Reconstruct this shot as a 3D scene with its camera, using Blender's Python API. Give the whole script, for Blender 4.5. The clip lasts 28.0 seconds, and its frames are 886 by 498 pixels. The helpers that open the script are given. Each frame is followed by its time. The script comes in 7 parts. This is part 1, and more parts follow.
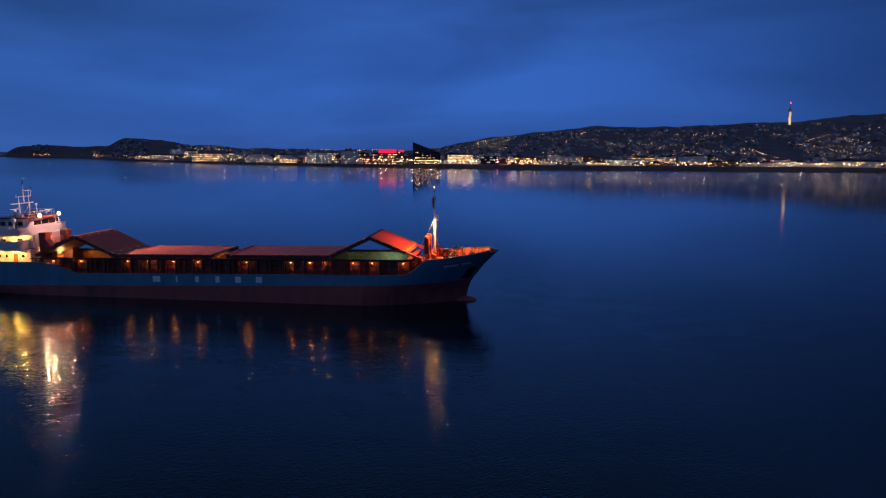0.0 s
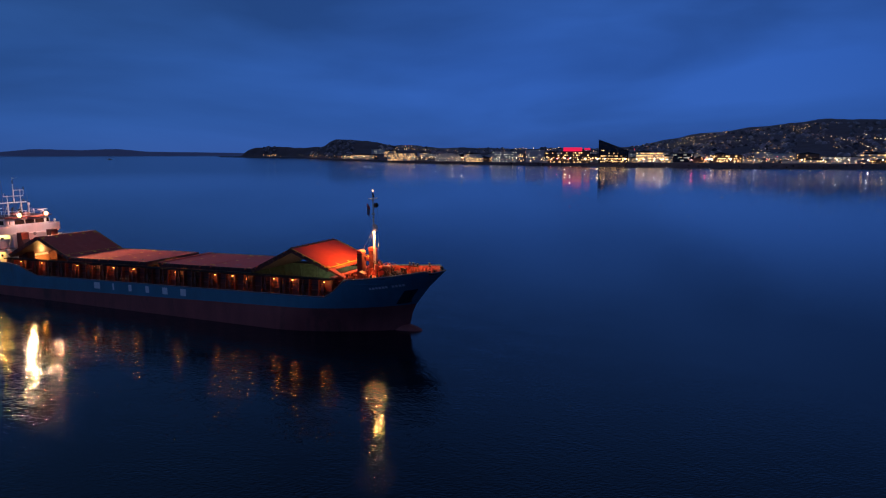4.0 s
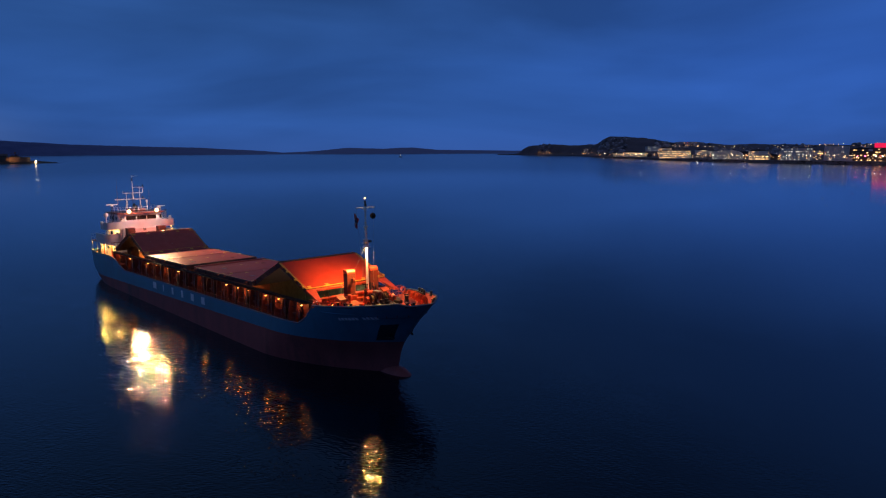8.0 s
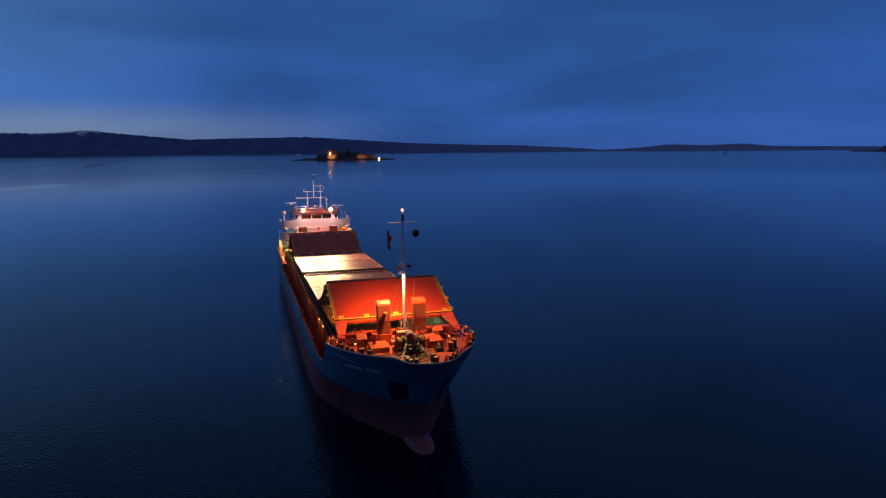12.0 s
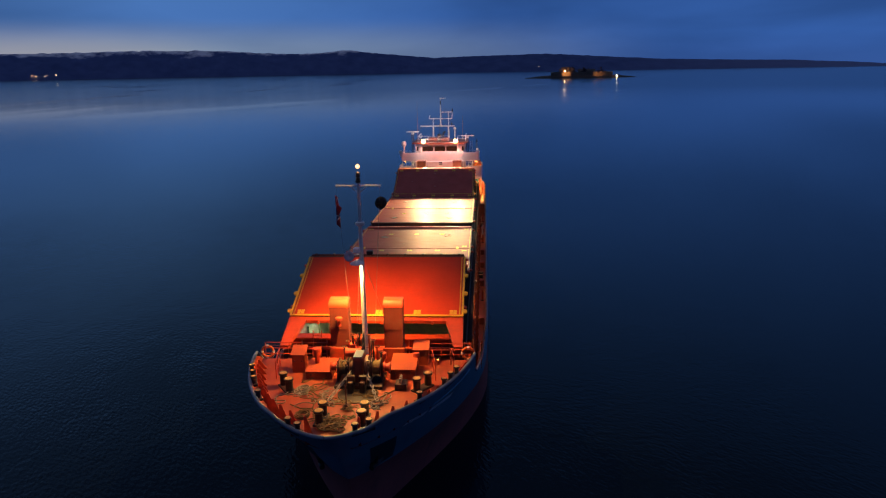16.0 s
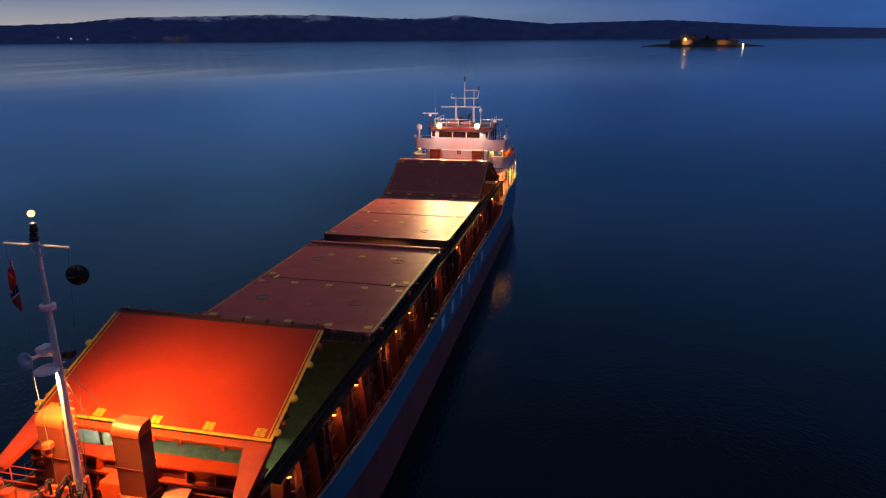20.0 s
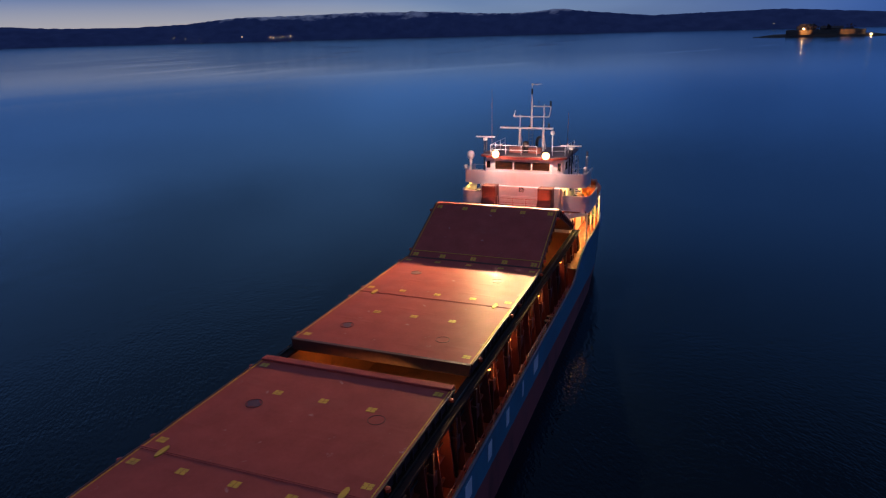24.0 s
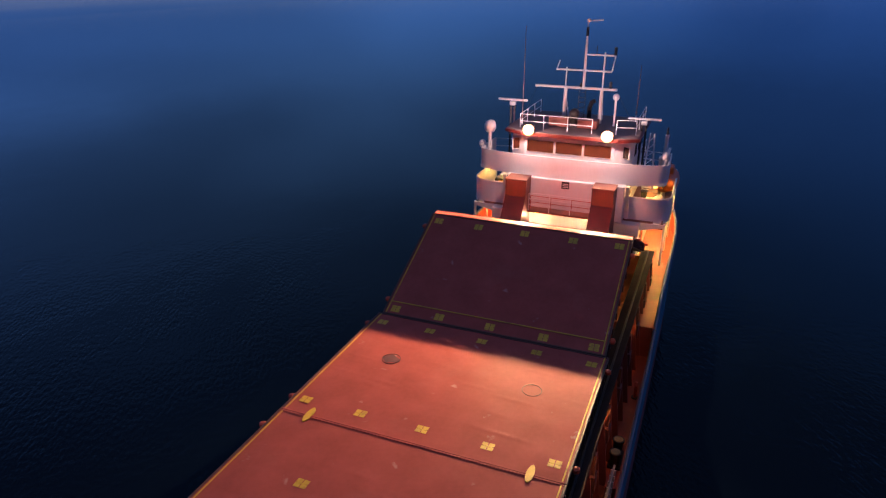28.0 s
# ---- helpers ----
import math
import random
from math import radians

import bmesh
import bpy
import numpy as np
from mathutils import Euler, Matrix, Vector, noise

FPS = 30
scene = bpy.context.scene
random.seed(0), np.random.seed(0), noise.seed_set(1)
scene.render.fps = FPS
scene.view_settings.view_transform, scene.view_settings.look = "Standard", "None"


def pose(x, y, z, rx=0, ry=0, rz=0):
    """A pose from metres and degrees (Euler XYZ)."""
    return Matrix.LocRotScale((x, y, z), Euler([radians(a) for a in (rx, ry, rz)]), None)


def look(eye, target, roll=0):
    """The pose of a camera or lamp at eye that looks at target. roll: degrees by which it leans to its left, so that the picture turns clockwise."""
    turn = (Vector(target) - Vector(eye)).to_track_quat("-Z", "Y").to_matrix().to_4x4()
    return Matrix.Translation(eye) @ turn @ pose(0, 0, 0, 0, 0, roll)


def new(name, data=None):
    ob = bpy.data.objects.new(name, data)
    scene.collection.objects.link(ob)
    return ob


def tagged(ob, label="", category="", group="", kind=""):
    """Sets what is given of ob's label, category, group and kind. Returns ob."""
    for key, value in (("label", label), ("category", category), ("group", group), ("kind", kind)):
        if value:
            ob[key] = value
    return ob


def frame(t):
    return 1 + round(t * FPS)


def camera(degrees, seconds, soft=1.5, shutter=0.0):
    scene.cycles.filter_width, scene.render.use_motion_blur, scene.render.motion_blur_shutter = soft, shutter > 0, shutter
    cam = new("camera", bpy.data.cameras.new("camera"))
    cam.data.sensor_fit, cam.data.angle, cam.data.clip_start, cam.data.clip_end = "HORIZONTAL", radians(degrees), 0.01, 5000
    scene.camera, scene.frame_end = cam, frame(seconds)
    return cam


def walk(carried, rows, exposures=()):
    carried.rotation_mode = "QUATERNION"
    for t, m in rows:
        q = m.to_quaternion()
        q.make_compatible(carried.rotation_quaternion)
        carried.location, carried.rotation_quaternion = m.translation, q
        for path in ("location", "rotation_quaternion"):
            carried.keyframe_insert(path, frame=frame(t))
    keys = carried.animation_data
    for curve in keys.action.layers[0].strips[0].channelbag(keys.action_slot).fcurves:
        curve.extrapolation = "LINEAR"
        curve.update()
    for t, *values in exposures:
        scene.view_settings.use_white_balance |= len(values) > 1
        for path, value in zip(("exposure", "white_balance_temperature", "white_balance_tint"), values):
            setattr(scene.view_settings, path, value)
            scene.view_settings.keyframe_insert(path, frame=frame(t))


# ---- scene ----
cam = camera(66.48, 28.0, 1.2)
# seconds, eye x, y, z, yaw, pitch, roll
PATH = [
    (0, 47.22, -103.62, 22.49, 6.48, -7.96, 0.45),
    (0.5, 51.77, -100.33, 22.52, 8.43, -8.01, 0.41),
    (1, 56.18, -96.99, 22.52, 10.45, -8.08, 0.35),
    (1.5, 60.27, -93.63, 22.50, 12.57, -8.12, 0.26),
    (2, 64.16, -90.15, 22.50, 14.73, -8.19, 0.17),
    (2.5, 67.66, -86.47, 22.54, 16.93, -8.29, 0.10),
    (3, 70.89, -82.66, 22.59, 19.09, -8.33, 0.11),
    (3.5, 73.77, -78.91, 22.37, 21.17, -8.23, 0.07),
    (5.5, 83.45, -63.04, 22.25, 32.07, -8.26, -0.11),
    (6, 85.30, -58.96, 22.48, 34.95, -8.40, -0.12),
    (6.5, 87.10, -54.84, 22.43, 37.88, -8.35, -0.10),
    (7, 88.55, -50.62, 22.33, 40.76, -8.24, -0.04),
    (7.5, 89.74, -46.23, 22.38, 43.80, -8.29, -0.05),
    (8, 90.65, -41.93, 22.36, 46.91, -8.31, -0.19),
    (8.5, 91.42, -37.38, 22.41, 50.25, -8.39, -0.30),
    (9, 92.06, -33.19, 22.42, 53.60, -8.37, -0.30),
    (9.5, 92.69, -29.08, 22.45, 57.12, -8.44, -0.28),
    (10, 92.42, -25.46, 22.34, 60.37, -8.38, -0.31),
    (10.5, 91.36, -21.55, 22.37, 63.94, -8.46, -0.37),
    (11, 89.63, -18.16, 22.30, 67.22, -8.41, -0.43),
    (11.5, 88.07, -14.89, 22.29, 70.62, -8.44, -0.47),
    (12, 86.33, -12.15, 22.25, 73.50, -8.40, -0.47),
    (12.5, 84.50, -9.37, 22.36, 76.11, -8.80, -0.51),
    (14.5, 74.64, 0.33, 22.45, 83.85, -12.42, 0.04),
    (15, 72.22, 2.42, 22.18, 86.69, -13.13, -0.34),
    (15.5, 70.09, 4.58, 22.30, 90.24, -14.13, -0.70),
    (16, 68.06, 6.43, 22.20, 93.59, -14.89, -0.97),
    (16.5, 65.73, 8.02, 22.22, 96.12, -15.76, -0.95),
    (17, 63.47, 9.41, 22.31, 97.73, -16.64, -0.77),
    (17.5, 61.26, 10.82, 22.18, 98.89, -17.04, -0.99),
    (18, 58.97, 12.05, 22.09, 99.69, -17.15, -1.21),
    (18.5, 56.64, 13.22, 22.04, 100.39, -17.15, -1.28),
    (19, 54.45, 14.36, 22.15, 101.17, -17.24, -1.16),
    (19.5, 52.30, 15.42, 22.22, 102.02, -17.32, -0.85),
    (20, 50.40, 16.31, 22.45, 102.77, -17.46, -0.40),
    (20.5, 47.80, 16.78, 22.74, 103.60, -17.62, 0.00),
    (22.5, 37.79, 16.87, 22.80, 108.05, -17.63, -0.55),
    (23, 34.74, 16.31, 22.71, 109.12, -17.54, -1.17),
    (23.5, 31.82, 15.77, 22.77, 110.18, -17.58, -1.47),
    (24, 28.86, 14.96, 22.79, 110.96, -17.72, -1.45),
    (24.5, 25.86, 13.86, 22.74, 111.24, -18.35, -1.14),
    (25, 22.96, 12.92, 22.74, 111.54, -19.29, -0.66),
    (25.5, 20.06, 11.75, 22.63, 111.52, -20.07, -0.64),
    (26, 17.45, 10.80, 22.60, 111.63, -20.92, -0.61),
    (26.5, 15.07, 10.10, 22.60, 111.89, -21.81, -0.51),
    (27, 12.73, 9.42, 22.54, 112.14, -22.67, -0.46),
    (27.5, 10.46, 8.67, 22.34, 112.23, -23.37, -0.48),
    (28, 8.35, 7.95, 22.07, 112.29, -24.00, -0.56),
]
walk(cam, [(t, pose(x, y, z, 0, 0, yaw) @ pose(0, 0, 0, 90 + pitch) @ pose(0, 0, 0, 0, 0, roll)) for t, x, y, z, yaw, pitch, roll in PATH],
     [(0, 0.06, 6550, 10), (3, 0.0, 6500, 10), (6, -0.07, 6350, 11), (10, 0.04, 6400, 11), (13, 0.02, 6400, 11), (15, 0.0, 6400, 11), (16, 0.02, 6700, 10), (17, 0.03, 6850, 9), (20, 0.03, 6900, 9), (23, 0.13, 6800, 9), (25, 0.14, 6300, 13), (28, 0.08, 6150, 16)])

# ---- sky, dusk light and exposure ----
TRIM = pose(0.14, 0, 0, 0, -1.078, 0)  # the empty ship floats a little deeper at the stern


def nodes_of(tree):
    tree.nodes.clear()
    return tree.nodes, tree.links


def build_world():
    w = bpy.data.worlds.new("dusk")
    scene.world = w
    w.use_nodes = True
    N, L = nodes_of(w.node_tree)
    out, bg = N.new("ShaderNodeOutputWorld"), N.new("ShaderNodeBackground")
    co, sep = N.new("ShaderNodeTexCoord"), N.new("ShaderNodeSeparateXYZ")
    L.new(co.outputs["Generated"], sep.inputs[0])
    # clear dusk colours from the horizon to the zenith
    ramp = N.new("ShaderNodeValToRGB")
    L.new(sep.outputs["Z"], ramp.inputs[0])
    cr = ramp.color_ramp
    cr.elements[0].position, cr.elements[0].color = 0.0, (0.033, 0.098, 0.372, 1)
    cr.elements[1].position, cr.elements[1].color = 1.0, (0.30, 0.285, 0.40, 1)
    for p, c in ((0.04, (0.031, 0.107, 0.415, 1)), (0.12, (0.029, 0.106, 0.425, 1)), (0.30, (0.027, 0.092, 0.335, 1)), (0.55, (0.023, 0.060, 0.160, 1)), (0.72, (0.020, 0.043, 0.105, 1)), (0.88, (0.19, 0.20, 0.30, 1))):
        cr.elements.new(p).color = c
    # long flat cloud bands
    mp = N.new("ShaderNodeMapping")
    mp.inputs["Scale"].default_value = (1.3, 1.3, 6.0)
    mp.inputs["Rotation"].default_value = (0.10, 0.06, 0.4)
    L.new(co.outputs["Generated"], mp.inputs["Vector"])
    n1 = N.new("ShaderNodeTexNoise")
    n1.inputs["Scale"].default_value, n1.inputs["Detail"].default_value, n1.inputs["Roughness"].default_value = 1.5, 5.0, 0.46
    n1.inputs["Distortion"].default_value = 0.35
    L.new(mp.outputs[0], n1.inputs["Vector"])
    cl = N.new("ShaderNodeMapRange")
    cl.inputs["From Min"].default_value, cl.inputs["From Max"].default_value = 0.36, 0.66
    cl.inputs["To Min"].default_value, cl.inputs["To Max"].default_value = 0.68, 1.13
    L.new(n1.outputs["Fac"], cl.inputs["Value"])
    mul = N.new("ShaderNodeVectorMath")
    mul.operation = "SCALE"
    # the open fjord side lies under a greyer, duller sky
    open_dot, open_r, open_m = N.new("ShaderNodeVectorMath"), N.new("ShaderNodeMapRange"), N.new("ShaderNodeMix")
    open_dot.operation = "DOT_PRODUCT"
    open_dot.inputs[1].default_value = (math.cos(radians(175)), math.sin(radians(175)), 0.0)
    L.new(co.outputs["Generated"], open_dot.inputs[0])
    open_r.interpolation_type = "SMOOTHSTEP"
    open_r.inputs["From Min"].default_value, open_r.inputs["From Max"].default_value = 0.35, 0.95
    L.new(open_dot.outputs["Value"], open_r.inputs["Value"])
    open_m.data_type, open_m.blend_type = "RGBA", "MULTIPLY"
    high, hm = N.new("ShaderNodeMapRange"), N.new("ShaderNodeMath")
    high.interpolation_type = "SMOOTHSTEP"
    high.inputs["From Max"].default_value, high.inputs["To Min"].default_value = 0.16, 0.6
    L.new(sep.outputs["Z"], high.inputs["Value"])
    hm.operation = "MULTIPLY"
    L.new(open_r.outputs[0], hm.inputs[0])
    L.new(high.outputs[0], hm.inputs[1])
    L.new(hm.outputs[0], open_m.inputs["Factor"])
    L.new(ramp.outputs["Color"], open_m.inputs["A"])
    open_m.inputs["B"].default_value = (0.90, 0.86, 0.73, 1)
    L.new(open_m.outputs["Result"], mul.inputs[0])
    L.new(cl.outputs[0], mul.inputs["Scale"])
    # the whole western half of the sky is paler
    west = N.new("ShaderNodeVectorMath")
    west.operation = "DOT_PRODUCT"
    west.inputs[1].default_value = (math.cos(radians(224)), math.sin(radians(224)), 0.0)
    L.new(co.outputs["Generated"], west.inputs[0])
    wr = N.new("ShaderNodeMapRange")
    wr.interpolation_type = "SMOOTHSTEP"
    wr.inputs["From Min"].default_value, wr.inputs["From Max"].default_value = 0.66, 1.02
    L.new(west.outputs["Value"], wr.inputs["Value"])
    wm = N.new("ShaderNodeMix")
    wm.data_type = "RGBA"
    wm.blend_type = "MULTIPLY"
    wlow, wmul = N.new("ShaderNodeMapRange"), N.new("ShaderNodeMath")
    wlow.interpolation_type = "SMOOTHSTEP"
    wlow.inputs["From Min"].default_value, wlow.inputs["From Max"].default_value = 0.05, 0.28
    wlow.inputs["To Min"].default_value = 0.55
    L.new(sep.outputs["Z"], wlow.inputs["Value"])
    wmul.operation = "MULTIPLY"
    L.new(wr.outputs[0], wmul.inputs[0])
    L.new(wlow.outputs[0], wmul.inputs[1])
    wtop, wband = N.new("ShaderNodeMapRange"), N.new("ShaderNodeMath")
    wtop.interpolation_type = "SMOOTHSTEP"
    wtop.inputs["From Min"].default_value, wtop.inputs["From Max"].default_value = 0.32, 0.62
    wtop.inputs["To Min"].default_value, wtop.inputs["To Max"].default_value = 1.0, 0.2
    L.new(sep.outputs["Z"], wtop.inputs["Value"])
    wband.operation = "MULTIPLY"
    L.new(wmul.outputs[0], wband.inputs[0])
    L.new(wtop.outputs[0], wband.inputs[1])
    L.new(wband.outputs[0], wm.inputs["Factor"])
    L.new(mul.outputs[0], wm.inputs["A"])
    wm.inputs["B"].default_value = (2.95, 2.2, 1.5, 1)
    # the last warm light low over the western hills
    dot = N.new("ShaderNodeVectorMath")
    dot.operation = "DOT_PRODUCT"
    a = radians(228)
    dot.inputs[1].default_value = (math.cos(a), math.sin(a), 0.0)
    L.new(co.outputs["Generated"], dot.inputs[0])
    near = N.new("ShaderNodeMapRange")
    near.interpolation_type = "SMOOTHSTEP"
    near.inputs["From Min"].default_value, near.inputs["From Max"].default_value = 0.87, 1.01
    L.new(dot.outputs["Value"], near.inputs["Value"])
    low = N.new("ShaderNodeMapRange")
    low.interpolation_type = "SMOOTHSTEP"
    low.inputs["From Min"].default_value, low.inputs["From Max"].default_value = 0.07, 0.0
    L.new(sep.outputs["Z"], low.inputs["Value"])
    m1 = N.new("ShaderNodeMath")
    m1.operation = "MULTIPLY"
    L.new(near.outputs[0], m1.inputs[0])
    L.new(low.outputs[0], m1.inputs[1])
    # dark cloud streaks cross the pale light
    streak, warm_f = N.new("ShaderNodeMapRange"), N.new("ShaderNodeMath")
    streak.inputs["From Min"].default_value, streak.inputs["From Max"].default_value = 0.38, 0.60
    streak.inputs["To Min"].default_value, streak.inputs["To Max"].default_value = 0.70, 1.12
    L.new(n1.outputs["Fac"], streak.inputs["Value"])
    warm_f.operation = "MULTIPLY"
    L.new(m1.outputs[0], warm_f.inputs[0])
    L.new(streak.outputs[0], warm_f.inputs[1])
    add = N.new("ShaderNodeMix")
    add.data_type = "RGBA"
    L.new(warm_f.outputs[0], add.inputs["Factor"])
    add.inputs["B"].default_value = (0.48, 0.42, 0.39, 1)
    # a pale grey band just over the fjord hills
    pale_a, pale_z, pale_f, pale = N.new("ShaderNodeMapRange"), N.new("ShaderNodeMapRange"), N.new("ShaderNodeMath"), N.new("ShaderNodeMix")
    pale_a.interpolation_type = pale_z.interpolation_type = "SMOOTHSTEP"
    pale_a.inputs["From Min"].default_value, pale_a.inputs["From Max"].default_value = 0.50, 0.96
    pale_z.inputs["From Min"].default_value, pale_z.inputs["From Max"].default_value = 0.075, 0.02
    pale_z.inputs["To Max"].default_value = 0.9
    L.new(west.outputs["Value"], pale_a.inputs["Value"])
    L.new(sep.outputs["Z"], pale_z.inputs["Value"])
    pale_f.operation = "MULTIPLY"
    L.new(pale_a.outputs[0], pale_f.inputs[0])
    L.new(pale_z.outputs[0], pale_f.inputs[1])
    pale.data_type = "RGBA"
    pale_s = N.new("ShaderNodeMath")
    pale_s.operation = "MULTIPLY"
    L.new(pale_f.outputs[0], pale_s.inputs[0])
    L.new(streak.outputs[0], pale_s.inputs[1])
    L.new(pale_s.outputs[0], pale.inputs["Factor"])
    L.new(wm.outputs["Result"], pale.inputs["A"])
    pale.inputs["B"].default_value = (0.21, 0.28, 0.39, 1)
    L.new(pale.outputs["Result"], add.inputs["A"])
    # night already stands low in the east
    east, e_a, e_z, e_f, e_m = N.new("ShaderNodeVectorMath"), N.new("ShaderNodeMapRange"), N.new("ShaderNodeMapRange"), N.new("ShaderNodeMath"), N.new("ShaderNodeMix")
    east.operation = "DOT_PRODUCT"
    east.inputs[1].default_value = (math.cos(radians(-5)), math.sin(radians(-5)), 0.0)
    L.new(co.outputs["Generated"], east.inputs[0])
    e_a.interpolation_type = e_z.interpolation_type = "SMOOTHSTEP"
    e_a.inputs["From Min"].default_value, e_a.inputs["From Max"].default_value = -0.12, 0.72
    e_z.inputs["From Min"].default_value, e_z.inputs["From Max"].default_value = 0.55, 0.25
    L.new(east.outputs["Value"], e_a.inputs["Value"])
    L.new(sep.outputs["Z"], e_z.inputs["Value"])
    e_f.operation = "MULTIPLY"
    L.new(e_a.outputs[0], e_f.inputs[0])
    L.new(e_z.outputs[0], e_f.inputs[1])
    e_m.data_type, e_m.blend_type = "RGBA", "MULTIPLY"
    L.new(e_f.outputs[0], e_m.inputs["Factor"])
    L.new(add.outputs["Result"], e_m.inputs["A"])
    e_m.inputs["B"].default_value = (0.22, 0.22, 0.25, 1)
    L.new(e_m.outputs["Result"], bg.inputs["Color"])
    bg.inputs["Strength"].default_value = 1.0
    L.new(bg.outputs[0], out.inputs["Surface"])


build_world()


def lamp(name, at, watts, colour, radius=0.12, spot=None, aim=None, blend=0.5):
    d = bpy.data.lights.new(name, "SPOT" if spot else "POINT")
    d.energy, d.color, d.shadow_soft_size = watts, colour, radius
    if spot:
        d.spot_size, d.spot_blend = radians(spot), blend
    ob = new(name, d)
    ob.matrix_world = TRIM @ (look(at, aim) if aim else Matrix.Translation(at))
    return ob


# foredeck lamp on the foremast, all-round light at its top
lamp("foredeck_light", (34.48, -0.20, 11.70), 3900, (1.0, 0.50, 0.14), 0.07, 150, (36.2, -0.3, 5), 0.5)
# second, redder emitter beside the foredeck lamp, added for the raised hatch
lamp("hatch_light", (33.95, -0.30, 11.70), 4700, (1.0, 0.41, 0.075), 0.10, 112, (30.8, 0.0, 6.9), 0.75)
lamp("masthead_light", (34.2, 0, 16.85), 90, (1.0, 0.55, 0.24), 0.05)
# two floodlights on the wheelhouse roof
for side in (-1, 1):
    lamp("bridge_flood_light", (-30.2, 2.32 * side, 12.70), 29500, (1.0, 0.59, 0.26), 0.11, 74, (-20.0, 2.5 * side, 7.7), 1.0)
    # two more lamps added at each flood to brighten the water and house front
    lamp("bridge_flood_spill", (-29.9, 2.32 * side, 12.75), 2500, (1.0, 0.62, 0.32), 0.11, 160, (-22.0, 6.5 * side, 11.2), 0.3)
    lamp("bridge_fill_light", (-29.74, 2.32 * side, 13.0), 620, (1.0, 0.60, 0.53), 0.09)
    # lamps under the front walkway and on the side decks of the house
    lamp("house_front_light", (-29.75, 1.5 * side, 7.55), 130, (1.0, 0.66, 0.32))
    lamp("boat_deck_light", (-33.2, 4.4 * side, 9.55), 560, (1.0, 0.60, 0.14))
    lamp("poop_side_light", (-32.8, 5.55 * side, 7.15), 420, (1.0, 0.57, 0.11))
    lamp("poop_side_light", (-37.2, 5.35 * side, 7.15), 800, (1.0, 0.57, 0.12))
# lamps along both side decks, under the hatch coaming
SIDE_LAMPS = (-26.0, -21.3, -13.5, -10.1, -6.0, -2.0, 5.9, 12.8, 15.8, 18.2, 22.5, 25.4, 30.1)
for x in SIDE_LAMPS:
    for side in (-1, 1):
        lamp("side_deck_light", (x, 6.02 * side, 5.62), 17, (1.0, 0.33, 0.07), 0.08)
# small work lamp on the foredeck
lamp("foredeck_work_light", (33.45, -3.95, 6.12), 50, (1.0, 0.5, 0.16), 0.06)
lamp("foredeck_work_light", (33.65, 3.9, 6.12), 40, (1.0, 0.5, 0.16), 0.06)
# cargo lights inside the open hatch ends
lamp("hold_light", (26.6, -3.9, 4.3), 200, (0.95, 1.0, 0.80), 0.1)
lamp("hold_light", (26.6, 2.4, 4.8), 170, (0.75, 1.0, 0.72), 0.1)
lamp("hold_light", (30.2, -4.5, 5.9), 300, (1.0, 0.80, 0.45), 0.1, 120, (22, 5, 3.6), 0.5)
lamp("hold_light", (30.2, 4.5, 5.9), 230, (1.0, 0.82, 0.45), 0.1, 120, (22, -5, 3.6), 0.5)
lamp("hold_light", (-28.4, 0.0, 6.0), 420, (1.0, 0.52, 0.16), 0.1)
lamp("hold_light", (3.4, 1.5, 5.3), 1500, (1.0, 0.40, 0.08), 0.1, 130, (-1.5, 0.0, 1.0), 0.4)


def far_lamp(name, at, aim, watts, colour):
    d = bpy.data.lights.new(name, "SPOT")
    d.energy, d.color, d.shadow_soft_size, d.spot_size, d.spot_blend = watts, colour, 0.5, radians(75), 0.6
    new(name, d).matrix_world = look(at, aim)


# floodlights of the fort walls and of the tower on the ridge
far_lamp("fort_floodlight", (-1390, 175, 10.0), (-1432, 183, 14.0), 26000, (1.0, 0.42, 0.12))
far_lamp("fort_floodlight", (-1388, 243, 5.0), (-1410, 245, 9.0), 10000, (1.0, 0.42, 0.12))
far_lamp("tower_floodlight", (1073, 2640, 152), (1083, 2711, 176), 330000, (1.0, 0.70, 0.42))

